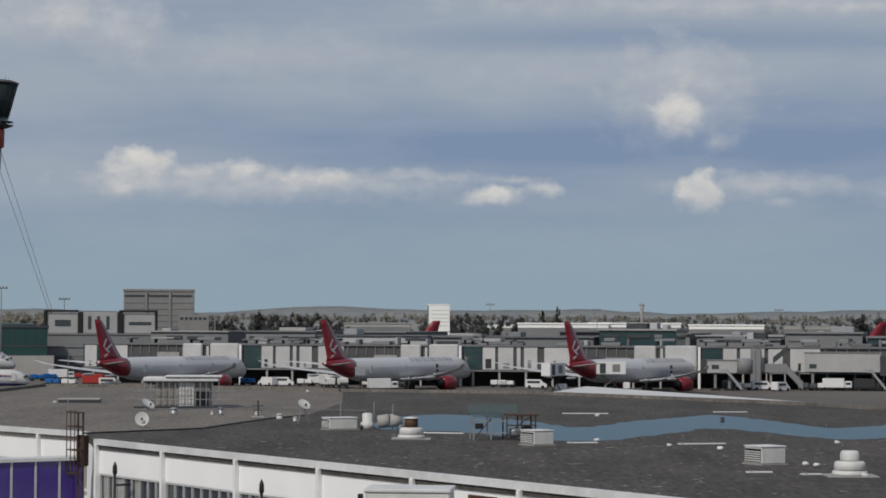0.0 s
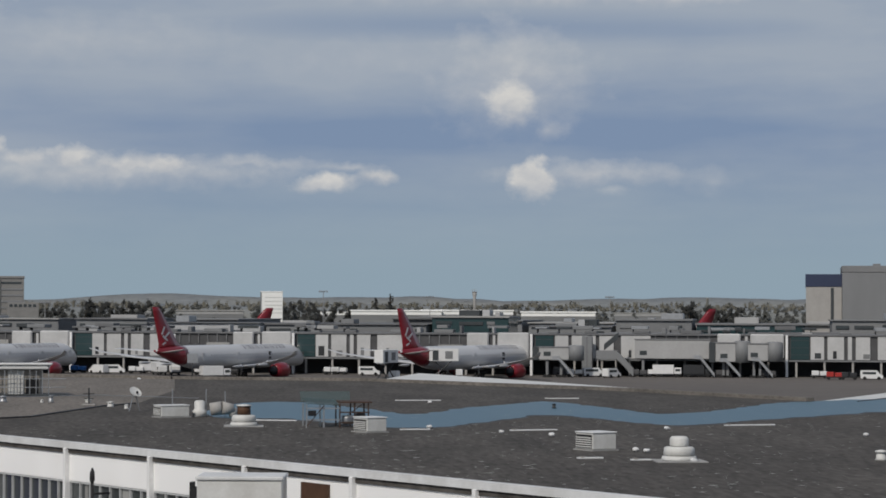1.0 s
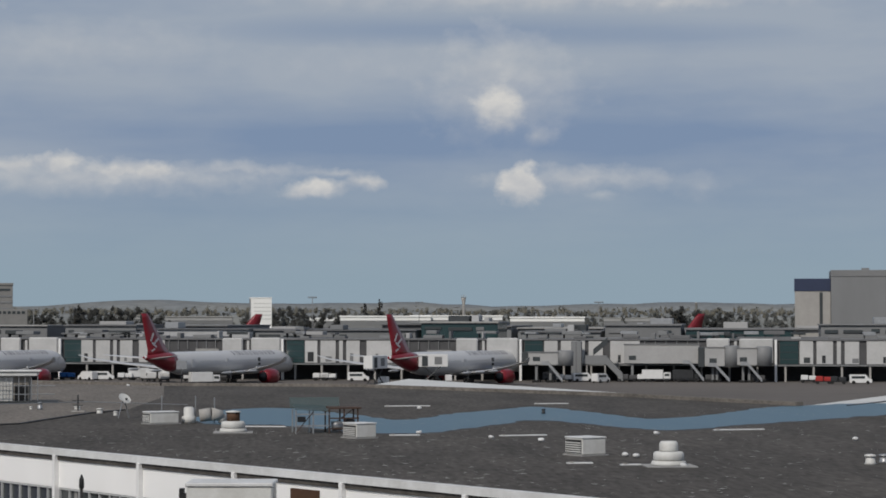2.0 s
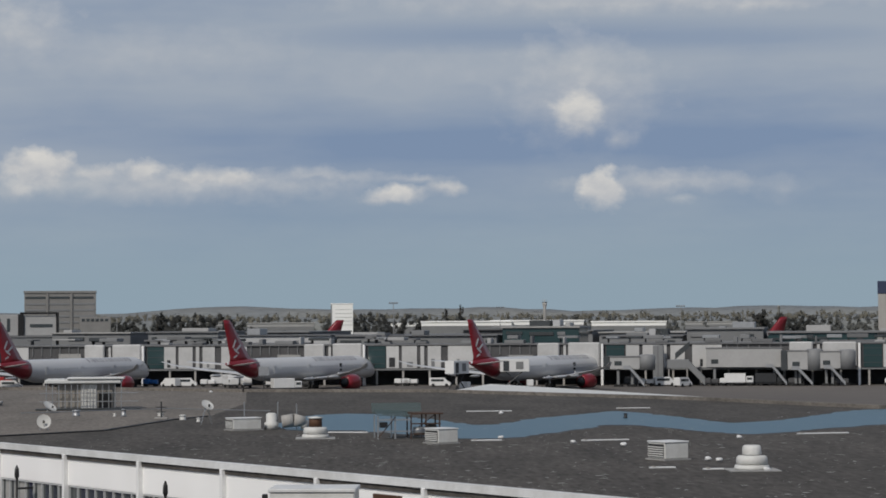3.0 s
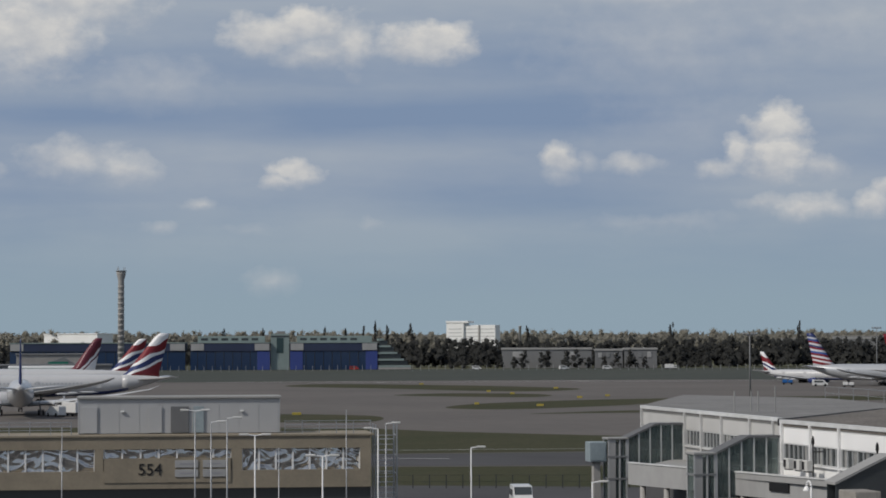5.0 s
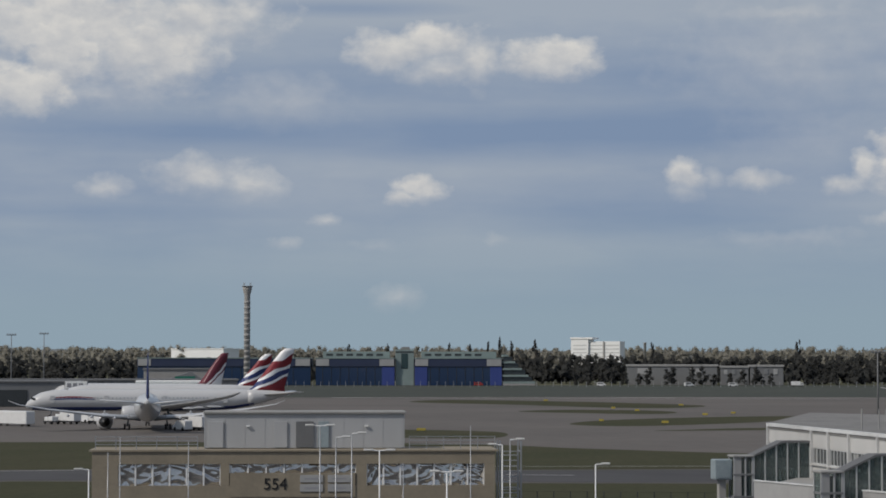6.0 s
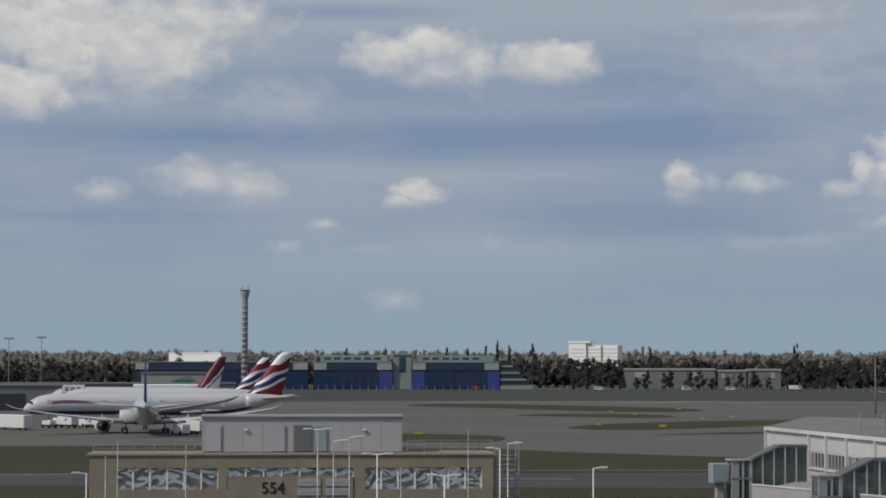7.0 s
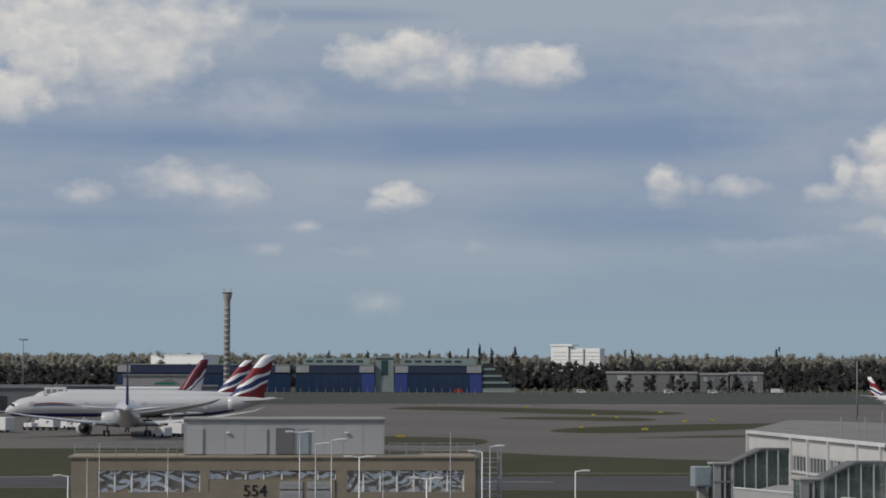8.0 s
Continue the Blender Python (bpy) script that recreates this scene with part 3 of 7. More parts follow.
sheet("road", pol((60, 283), (41, 302), (33, 297), (27, 294), (20, 298), (8, 304), (8, 358), (16, 343), (22.8, 331), (27, 326), (30, 323), (37, 328), (41, 329), (60, 298)), 0.03, "tarmac", "grey asphalt service road with a white edge line", "road", False)
sheet("pavement", pol((60, 190), (40, 225), (28.3, 254), (22.9, 251), (12, 246), (12, 190), (20, 130), (60, 90)), 0.03, "tarmac", "grey paved yard below the pier", "pavement", False)
sheet("grass_3", pol((33, 462), (31, 458), (29.2, 456), (28.6, 470), (28.7, 492), (29.5, 503), (31.5, 512), (34, 516)), 0.02, "grass", "rounded grass island between taxiways", "grass")
sheet("grass_4", pol((27.0, 556), (26.2, 590), (24, 622), (22, 640), (18, 668), (10, 690), (10, 660), (18, 618), (21.5, 594), (22.5, 575), (24.5, 548), (26, 541)), 0.02, "grass", "long curved grass island between taxiways", "grass")
sheet("grass_5", pol((24.8, 506), (22, 516), (17, 530), (17, 545), (22, 532), (24, 516)), 0.02, "grass", "thin grass island between taxiways", "grass")
sheet("grass_6", pol((31, 835), (28.5, 790), (26, 745), (24.5, 742), (23.6, 770), (24.2, 800), (27, 850), (30, 880)), 0.02, "grass", "flat grass island beside the far taxiway", "grass")
sheet("grass_7", pol((28.3, 690), (27, 672), (25, 660), (24.3, 680), (25, 705), (27, 712)), 0.02, "grass", "small grass island beside the far taxiway", "grass")
sheet("grass_8", pol((50, 930), (36, 930), (30, 945), (23, 960), (12, 985), (2, 1010), (2, 1380), (20, 1400), (30, 1360), (36, 1340), (50, 1330)), 0.02, "far_grass", "green grass beyond the far taxiway, dulled by painted haze", "grass", False)
sheet("far_field", pol((70, 1390), (36, 1345), (20, 1405), (8, 1385), (2, 1100), (-20, 1080), (-40, 1080), (-40, 4400), (-20, 4400), (0, 4400), (20, 4400), (40, 4400), (70, 4400)), 0.01, "field", "far fields and scrub beyond the airfield", "ground", False)
# painted lines on the road and taxiways
for nm, a0, a1, d0, d1, w in (("edge_line", 44, 8, 329, 356, 0.5), ("dash_line", 28.6, 26.9, 313, 312, 0.5), ("taxi_line", 33, 12, 930, 958, 1.6), ("runway_line", 30.5, 20, 905, 925, 1.2)):
    n = 12
    pts = [polar(a0 + (a1 - a0) * k / n, d0 + (d1 - d0) * k / n - (4 if nm == "edge_line" and 0 < k < n else 0)) for k in range(n + 1)]
    bm = bmesh.new()
    for p, q in zip(pts, pts[1:]):
        s = (q - p).normalized().cross(Vector((0, 0, 1))) * w / 2
        bm.faces.new([bm.verts.new((v.x, v.y, 0.045)) for v in (p - s, q - s, q + s, p + s)])
    structure(nm, bm, "paint_white", "worn white line painted on the pavement", "line")

# ================= the near pier: felt roof, white walls with window bands =================
ROOF = 11.0
E0, E1, E2, E3, E4, E5 = (-66.5, 164.1), (-47.3, 140.4), (-46.2, 137.4), (-15.9, 103.2), (-14.6, 97.0), (33.0, 26.0)
FAR = [(78, 70), (55, 98), (31, 127.5), (22.6, 144.6), (7.0, 165.0), (-7.0, 169.0), (-20, 178.0), (-31.5, 180.0), (-33, 155), (-43.5, 165.5)]
SEAM = [(-11.2, 107.8), (-8.8, 119.7), (-7.2, 123.6), (-6.0, 145.0)]
bm = prism(bmesh.new(), [E3, E4, E5] + FAR[:6] + SEAM[::-1], ROOF - 0.35, ROOF)
roof = structure("pier_roof_1", bm, "felt", "stained dark grey felt roof with a worn surface", "roof")
bm = prism(bmesh.new(), [E2, E3] + SEAM + FAR[5:] + [(-47.0, 163)], ROOF - 0.35, ROOF)
structure("pier_roof_2", bm, "felt_worn", "paler worn felt roof beyond the seam", "roof")
bm = prism(bmesh.new(), [E0, E1, (-46.6, 138.0), (-47.2, 163.2), (-43.7, 165.8), (-60, 191), (-76, 198)], ROOF - 0.35, ROOF + 0.06)
structure("pier_roof_end", bm, "roof_end", "pale grey membrane roof at the end of the pier", "roof")


def wall_run(p, q, z0, z1, thick, name, material="panel", inset=0.0):
    """A straight wall from p to q in plan; its outer face is on the right of the way p to q."""
    p, q = Vector((*p, 0)), Vector((*q, 0))
    d = (q - p).normalized()
    o = Vector((d.y, -d.x, 0))
    a, b = p - o * inset, q - o * inset
    c, e = b - o * thick, a - o * thick
    return prism(bmesh.new(), [(v.x, v.y) for v in (a, b, c, e)], z0, z1), d, o, (q - p).length


def strip(name, p, q, out0, out1, z0, z1, material, parent, label=""):
    p, q = Vector((*p, 0)), Vector((*q, 0))
    d = (q - p).normalized()
    o = Vector((d.y, -d.x, 0))
    pts = [p + o * out1, q + o * out1, q + o * out0, p + o * out0]
    return part(name, prism(bmesh.new(), [(v.x, v.y) for v in pts], z0, z1), material, parent, label)


# shared pieces of the window bands
def slab_mesh(name, material, x, y, z, bev=0.0):
    return mesh_of(name, boxes((-x / 2, x / 2, -y / 2, y / 2, -z / 2, z / 2), bev=bev), material)


def pier_wall(name, p, q, posts, sill=8.45, head=9.6, base=6.2, rng=1, paint="panel", steel="post"):
    """One length of facade: coping, top panels, windows with mullions and blinds, sill panels and posts."""
    r = random.Random(rng)
    w = thing(name, "white-painted facade with a long window band", "wall", kind="structure")
    P, Q = Vector((*p, 0)), Vector((*q, 0))
    d = (Q - P).normalized()
    o = Vector((d.y, -d.x, 0))
    turn = math.degrees(math.atan2(d.y, d.x))
    length = (Q - P).length
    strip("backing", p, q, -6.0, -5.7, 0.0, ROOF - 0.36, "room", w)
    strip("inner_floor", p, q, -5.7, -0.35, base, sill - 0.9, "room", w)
    strip("coping", p, q, -0.25, 0.08, ROOF - 0.17, ROOF + 0.07, "coping", w, "chipped white coping")
    strip("drip_edge", p, q, -0.1, -0.055, ROOF - 0.42, ROOF - 0.174, paint, w)
    # the shade low on the wall is put into its colour
    strip("lower_wall", p, q, -0.30, -0.03, 0.0, base, "under", w, "lower wall coloured dark as shade")
    strip("apron_panel", p, q, -0.30, -0.03, base + 0.004, sill - 1.3, paint, w)
    strip("sill", p, q, -0.22, 0.12, sill - 0.10, sill - 0.004, steel, w)
    ends = sorted({0.0, *posts, length})
    for a, b in zip(ends, ends[1:]):
        if b - a < 0.3:
            continue
        mid, span = P + d * (a + b) / 2, b - a - 0.10
        for nm, z0, z1 in (("panel", head + 0.004, ROOF - 0.424), ("panel", sill - 1.25, sill - 0.104)):
            me = slab_mesh(nm, paint, span, 0.16, z1 - z0, 0.012)
            shared(nm, me, w, at(*(mid - o * 0.14).xy, (z0 + z1) / 2, turn))
        hh = head - sill
        n = max(2, round(span / 0.72))
        shared("pane", slab_mesh("pane", "pane", span, 0.02, hh), w, at(*(mid - o * 0.18).xy, (head + sill) / 2, turn))
        mull = slab_mesh("mullion", "frame", 0.045, 0.10, hh)
        for k in range(n + 1):
            shared("mullion", mull, w, at(*(P + d * (a + 0.08 + (span - 0.1) * k / n) - o * 0.13).xy, (head + sill) / 2, turn))
        shared("rail", slab_mesh("rail", "frame", span, 0.09, 0.06), w, at(*(mid - o * 0.125).xy, head - 0.034, turn))
        shared("rail", slab_mesh("rail", "frame", span, 0.09, 0.06), w, at(*(mid - o * 0.125).xy, sill + 0.034, turn))
        for k in range(n):
            if r.random() < 0.36:
                bw = (span / n - 0.1) * r.choice((0.35, 0.5, 0.95))
                bh = hh * r.choice((0.94, 0.94, 0.8))
                me = slab_mesh("blind", "blind", bw, 0.012, bh)
                shared("blind", me, w, at(*(P + d * (a + 0.1 + (span - 0.1) * (k + 0.5) / n) - o * 0.166).xy, head - 0.03 - bh / 2, turn))
    pm = mesh_of("post", boxes((-0.085, 0.085, -0.11, 0.12, base, ROOF - 0.17), bev=0.012), steel)
    for s in posts:
        shared("post", pm, w, at(*(P + d * s + o * 0.03).xy, 0, turn))
    return w, P, d, o


wall_1, P1, D1, O1 = pier_wall("wall_1", E0, E1, [0.3, 11.0, 14.8, 19.2, 25.0, 29.5], rng=3, paint="panel_old", steel="post_old")
wall_2, P2, D2, O2 = pier_wall("wall_2", E2, E3, [0.3, 4.7, 8.9, 17.9, 22.3, 26.9, 29.4, 34.2, 41.6], rng=5)
wall_3, P3, D3, O3 = pier_wall("wall_3", E4, E5, [0.25 + 6.15 * k for k in range(14)], rng=8)
for nm, p, q in (("wall_4", E1, E2), ("wall_5", E3, E4)):
    bm, d, o, ln = wall_run(p, q, 0, ROOF - 0.36, 0.3, nm)
    tagged(part(nm, bm, "panel", None), "short return of the white pier wall", "wall", kind="structure")
# pale kerb along the far side, hollow below
bm = bmesh.new()
for p, q in zip(FAR, FAR[1:]):
    wb, *_ = wall_run(p, q, 0, ROOF - 0.36, 0.4, "far")
    tmp = bpy.data.meshes.new("tmp")
    wb.to_mesh(tmp)
    wb.free()
    bm.from_mesh(tmp)
    bpy.data.meshes.remove(tmp)
structure("wall_6", bm, "panel", "far white wall of the pier", "wall")
for k, (p, q) in enumerate(zip(FAR[2:], FAR[3:])):
    P, Q = Vector((*p, 0)), Vector((*q, 0))
    d = (Q - P).normalized()
    o = Vector((d.y, -d.x, 0))
    pts = [P + o * 0.1, Q + o * 0.1, Q - o * 0.5, P - o * 0.5]
    bm = prism(bmesh.new(), [(v.x, v.y) for v in pts], ROOF + 0.004, ROOF + 0.22)
    structure("roof_kerb_%d" % (k + 1), bm, "felt_worn", "low kerb at the roof's far edge", "kerb")
# white membrane roofs of the annexes beyond the far edge
bm = prism(bmesh.new(), [(7.4, 165.4), (23.0, 145.0), (25.5, 147.5), (12.4, 187)], 0, ROOF - 0.02)
structure("annex_roof_1", bm, "membrane", "white membrane roof of a low annex", "roof")
bm = prism(bmesh.new(), [(31.4, 128.0), (55.3, 98.5), (72, 112), (40.5, 144)], 0, ROOF - 0.02)
structure("annex_roof_2", bm, "membrane", "white membrane roof with dark joints", "roof")
for k in range(5):
    a, b = Vector((33.5 + 4.6 * k, 127 - 5.4 * k, 0)), Vector((43.0 + 6.2 * k, 142.0 - 6.0 * k, 0))
    structure("roof_joint_%d" % (k + 1), tubes(((a.x, a.y, ROOF), (b.x, b.y, ROOF), 0.06), n=6), "slate", "dark joint of the white roof", "joint")
# standing water on the roof
POOL = [(-2.9, 118.5), (-1.0, 125.5), (1.8, 125.7), (4.6, 118.5), (7.1, 111.3), (10.2, 118.1), (14.0, 124.9), (15.8, 127.0), (17.8, 118.8), (19.5, 111.6), (23.2, 115.6), (28.1, 124.5), (30.9, 127.2), (36.5, 131.0), (38.0, 122.0), (26.3, 108.5), (22.2, 104.5), (18.8, 100.2), (16.7, 102.7), (13.7, 110.2), (10.3, 103.8), (7.3, 98.6), (5.1, 98.4), (2.5, 102.9), (0.5, 106.6), (-2.6, 108.3)]
shore = [Vector((*p, 0)) for p in rounded(POOL, 14)]
shore = [(p.x + 0.4 * noise.noise(p * 0.9), p.y + 0.6 * noise.noise(p * 0.6 + Vector((9, 0, 0))) + 0.3 * noise.noise(p * 2.3)) for p in shore]
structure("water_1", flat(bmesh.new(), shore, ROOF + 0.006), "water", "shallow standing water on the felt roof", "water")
# damp, dark margin round the water
structure("damp_felt", flat(bmesh.new(), [(x, y - 0.9) for x, y in shore], ROOF + 0.002), "felt_damp", "damp darker felt round the standing water", "roof")

# lower storey in front of the walls: a deck with a white parapet over a dark undercroft
deck = thing("lower_deck", "grey lower deck with a white parapet over an open undercroft", "building")
a0, a1 = Vector((*E0, 0)) + D1 * 9.0, Vector((*E2, 0)) + D2 * 15
b0, b1 = Vector((-58.7, 143.0, 0)), Vector((-37.2, 127.6, 0))
pts = [a0, Vector((*E1, 0)), Vector((*E2, 0)), a1, b1, b0]
part("deck_roof", prism(bmesh.new(), [(v.x, v.y) for v in pts], 7.2, 7.4), "felt_pale", deck)
strip("parapet", b0.xy, b1.xy, 0.0, 0.25, 6.35, 7.78, "conc_white", deck, "white parapet")
strip("capping", b0.xy, b1.xy, -0.06, 0.31, 7.784, 7.86, "coping", deck)
# undercroft wall and soffit take the shade-dark colour
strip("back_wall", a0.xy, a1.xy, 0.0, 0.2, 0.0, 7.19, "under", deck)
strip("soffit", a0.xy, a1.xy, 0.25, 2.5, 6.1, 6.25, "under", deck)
for k in range(9):
    v = b0 + (b1 - b0) * ((k + 0.5) / 9)
    part("column", tubes(((v.x, v.y, 0), (v.x, v.y, 6.35), 0.2), n=10), "conc", deck)
v = (b1 - b0).normalized()
c = b0 + v * ((Vector((*E2, 0)) + O2 * 5.1 - b0).dot(v) - 2.2)
tag = part("blue_panel", boxes((-1.0, 1.0, -0.03, 0.03, -0.62, 0.62)), "sheet_blue", deck, "pale blue panel")
tag.matrix_basis = at(c.x + v.y * 0.29, c.y - v.x * 0.29, 7.08, math.degrees(math.atan2(v.y, v.x)))
sign = part("signboard", boxes((-1.0, 1.0, -0.05, 0.05, -0.26, 0.26)), "black", deck, "dark signboard")
c = b0 + (b1 - b0) * 0.66 + Vector((-0.58, -0.81, 0)) * 0.32
sign.matrix_basis = at(c.x, c.y, 7.1, math.degrees(math.atan2(b1.y - b0.y, b1.x - b0.x)))

# ================= stair links that stand out from the pier walls =================
def stair_link(base, dvec, ovec, kind):
    """A glazed link: local x runs out from the wall, y along it."""
    turn = math.degrees(math.atan2(ovec.y, ovec.x))
    tower, side, label = {
        "glazed": (True, "pane_clear", "glazed stair link with a sloping roof and a lift tower"),
        "dark": (False, "slate", "dark grey clad stair link with a sloping roof"),
        "purple": (False, "pane_purple", "stair link glazed in purple film under a white sloping roof"),
    }[kind]
    t = thing("stair_link", label, "stair link", at(base.x, base.y, 0, turn), "stair links")
    W = {"glazed": 0.6, "dark": 0.55, "purple": 0.5}[kind]
    f, s, hi, lo = {"glazed": (2.2, 4.4, 10.05, 9.0), "dark": (3.2, 6.2, 9.9, 8.5), "purple": (4.2, 9.0, 10.25, 7.2)}[kind]
    for y in (-W, W):
        bm = bmesh.new()
        vs = [(0.05, y, 6.2), (s, y, 6.2), (s, y, lo - 0.12), (f, y, hi - 0.12), (0.05, y, hi - 0.12)]
        a, b = [bm.verts.new(v) for v in vs], [bm.verts.new((v[0], v[1] + 0.06, v[2])) for v in vs]
        bm.faces.new(a), bm.faces.new(b[::-1])
        for k in range(5):
            bm.faces.new((a[k], b[k], b[(k + 1) % 5], a[(k + 1) % 5]))
        bmesh.ops.recalc_face_normals(bm, faces=bm.faces)
        part("side_panel", bm, side, t)
        if kind != "dark":
            n = 5 if kind == "glazed" else 8
            for k in range(n + 1):
                x = 0.12 + (s - 0.2) * k / n
                top = hi - 0.13 if x < f else hi - 0.13 + (lo - hi) * (x - f) / (s - f)
                part("mullion", boxes((x - 0.045, x + 0.045, y - 0.03, y + 0.10, 6.2, top)), "frame", t)
    rc = "dark_roof" if kind == "glazed" else ("coping" if kind == "purple" else "felt_pale")
    bm = bmesh.new()
    loft(bm, [[(x, -W - 0.12, z), (x, W + 0.18, z), (x, W + 0.18, z + 0.14), (x, -W - 0.12, z + 0.14)] for x, z in ((0.0, hi - 0.12), (f, hi - 0.12), (s + 0.1, lo - 0.12))], smooth=False)
    part("roof", bm, rc, t)
    part("floor_slab", boxes((0.0, s, -W - 0.05, W + 0.1, 6.0, 6.18)), "conc", t)
    if kind == "glazed":
        part("bench", boxes((0.6, 3.4, -0.3, 0.3, 8.15, 8.6), (0.6, 3.4, 0.2, 0.3, 8.62, 8.9)), "unit", t)
    if tower:
        tw = part("lift_tower", boxes((s, s + 1.4, -0.6, 0.66, 0.0, lo - 0.1)), "pane_clear", t)
        part("lift_shaft", boxes((s + 0.35, s + 1.0, -0.25, 0.3, 0.0, lo - 0.3)), "slate", t)
        part("tower_panel", boxes((s + 0.86, s + 1.43, 0.664, 0.70, 0.0, lo - 0.1)), "conc_white", t, "pale solid panel")
        for x, y in ((s - 0.02, -0.63), (s + 1.32, -0.63), (s - 0.02, 0.60), (s + 1.32, 0.60), (s + 0.5, 0.61)):
            part("tower_frame", boxes((x, x + 0.11, y, y + 0.11, 0.0, lo)), "cabin_wall", t)
        for z in (3.0, 6.0, 7.6):
            part("tower_band", boxes((s - 0.03, s + 1.45, -0.645, 0.73, z, z + 0.14)), "grey_wall", t)
        part("tower_cap", boxes((s - 0.1, s + 1.5, -0.72, 0.8, lo - 0.09, lo + 0.06), bev=0.03), "felt_pale", t)
    else:
        part("footing", boxes((s - 0.4, s, -W, W, 0.0, 5.99)), "conc", t)
    return t


def on_wall(P, d, s):
    return P + d * s


l1 = stair_link(on_wall(P1, D1, 10.2), D1, O1, "glazed")
l2 = stair_link(on_wall(P2, D2, -0.7), D2, O2, "glazed")
l3 = stair_link(on_wall(P2, D2, 21.4), D2, O2, "dark")
l4 = stair_link(on_wall(P3, D3, -1.5), D3, O3, "purple")

# outer walkway of the far gate
v = on_wall(P1, D1, 10.2) + O1 * 5.9
t = thing("walkway_cabin", "pale blue-grey walkway cabin beside the lift tower", "cabin", at(v.x, v.y, 0, math.degrees(math.atan2(O1.y, O1.x))))
part("cabin", boxes((0, 1.3, -0.6, 0.6, 7.3, 8.75), bev=0.05), "sheet_blue", t)
part("window", boxes((0.15, 1.15, 0.604, 0.63, 7.45, 8.4)), "sheet_blue", t)
part("column", boxes((0.4, 0.9, -0.3, 0.3, 0, 7.29)), "conc", t)


# ================= the control tower =================
def control_tower(m):
    t = thing("control_tower", "tall pale concrete control tower with dark cab and orange collar", "tower", m)
    part("shaft", lathe(bmesh.new(), [(2.35, 0), (2.35, 30), (2.32, 62), (2.3, 68)], 28), "conc", t)
    for k in range(9):
        part("ring_joint", lathe(bmesh.new(), [(2.36, 22 + 5 * k), (2.40, 22.03 + 5 * k), (2.40, 22.12 + 5 * k), (2.36, 22.15 + 5 * k)], 28), "grey_wall", t)
    part("neck", lathe(bmesh.new(), [(2.45, 62), (2.6, 66), (3.6, 69.5)], 24), "grey_wall", t, "grey steel neck")
    for k in range(6):
        a = radians(60 * k + 10)
        c, s = math.cos(a), math.sin(a)
        bm = bmesh.new()
        rows = [(3.5, 69.4, 0.5), (3.4, 65.0, 0.7), (3.2, 62.0, 0.45), (2.6, 64.0, 0.4)]
        loft(bm, [[(r * c - w * s, r * s + w * c, z) for r, z, _ in rows] for w in (-0.45, 0.45)], smooth=False)
        part("bracket", bm, "galv", t, "grey anchor bracket")
    part("collar", lathe(bmesh.new(), [(3.95, 69.4), (4.3, 69.7), (4.45, 74.8), (4.1, 75.2)], 28), "orange_wall", t, "orange-red collar")
    part("balcony", lathe(bmesh.new(), [(4.2, 75.1), (6.9, 76.0), (6.95, 76.25), (4.4, 76.3)], 28), "steel_dark", t, "dark balcony")
    for k in range(20):
        a = 2 * math.pi * k / 20
        part("baluster", tubes(((6.85 * math.cos(a), 6.85 * math.sin(a), 76.2), (6.95 * math.cos(a), 6.95 * math.sin(a), 77.3), 0.05), n=5), "galv", t)
    part("hand_rail", lathe(bmesh.new(), [(6.9, 77.25), (7.0, 77.25), (7.0, 77.35), (6.9, 77.35), (6.9, 77.25)], 28), "galv", t)
    part("cab_base", lathe(bmesh.new(), [(5.2, 76.3), (5.5, 78.6), (5.3, 78.6)], 16), "pane_green", t, "green glass skirt")
    part("cab", lathe(bmesh.new(), [(5.45, 78.5), (8.15, 88.6), (7.6, 88.7)], 16), "cab_glass", t, "dark outward-leaning cab glazing")
    for k in range(16):
        a = 2 * math.pi * k / 16
        part("mullion", tubes(((5.5 * math.cos(a), 5.5 * math.sin(a), 78.3), (8.2 * math.cos(a), 8.2 * math.sin(a), 88.6), 0.09), n=5), "slate", t)
    part("transom", lathe(bmesh.new(), [(6.9, 83.7), (7.0, 83.75), (7.0, 84.05), (6.9, 84.1)], 16), "slate", t)
    part("cab_roof", lathe(bmesh.new(), [(8.0, 88.55), (8.55, 88.7), (8.6, 89.15), (7.4, 89.7), (3.0, 90.0), (0.3, 90.1)], 16), "slate", t, "dark cab roof with a pale rim")
    part("roof_rim", lathe(bmesh.new(), [(8.56, 88.95), (8.66, 88.95), (8.66, 89.2), (8.56, 89.2), (8.56, 88.95)], 16), "grey_wall", t)
    for k in range(9):
        a = 2 * math.pi * k / 9
        part("antenna", tubes(((5.5 * math.cos(a), 5.5 * math.sin(a), 89.6), (5.5 * math.cos(a), 5.5 * math.sin(a), 90.9), 0.06), n=5), "steel_dark", t)
    for a0 in (95, 215, 335):
        for da, z in ((-3, 69.0), (3, 62.5)):
            a = radians(a0 + da)
            part("stay_cable", tubes(((3.3 * math.cos(a), 3.3 * math.sin(a), z), (22 * math.cos(a), 22 * math.sin(a), 14.5), 0.09), n=5), "galv", t, "thin steel stay")
    part("base_block", lathe(bmesh.new(), [(15, 0), (15, 15.6), (13, 16.0)], 24), "pane_green", t, "round green glass base building")
    return t


TOWER = polar(11.22, 745)
tower = control_tower(at(TOWER.x, TOWER.y, -1.03, 55) @ Matrix.Scale(1.064, 4))
# green glazed building round the tower's foot, with a lit storey band
g = polar(11.2, 722)
gt = thing("tower_foot_building", "low dark green glass building round the tower's foot", "building", at(g.x, g.y, 0, 11))
part("body", boxes((-20.5, 18, -7, 7, 0, 14.6)), "pane_green", gt)
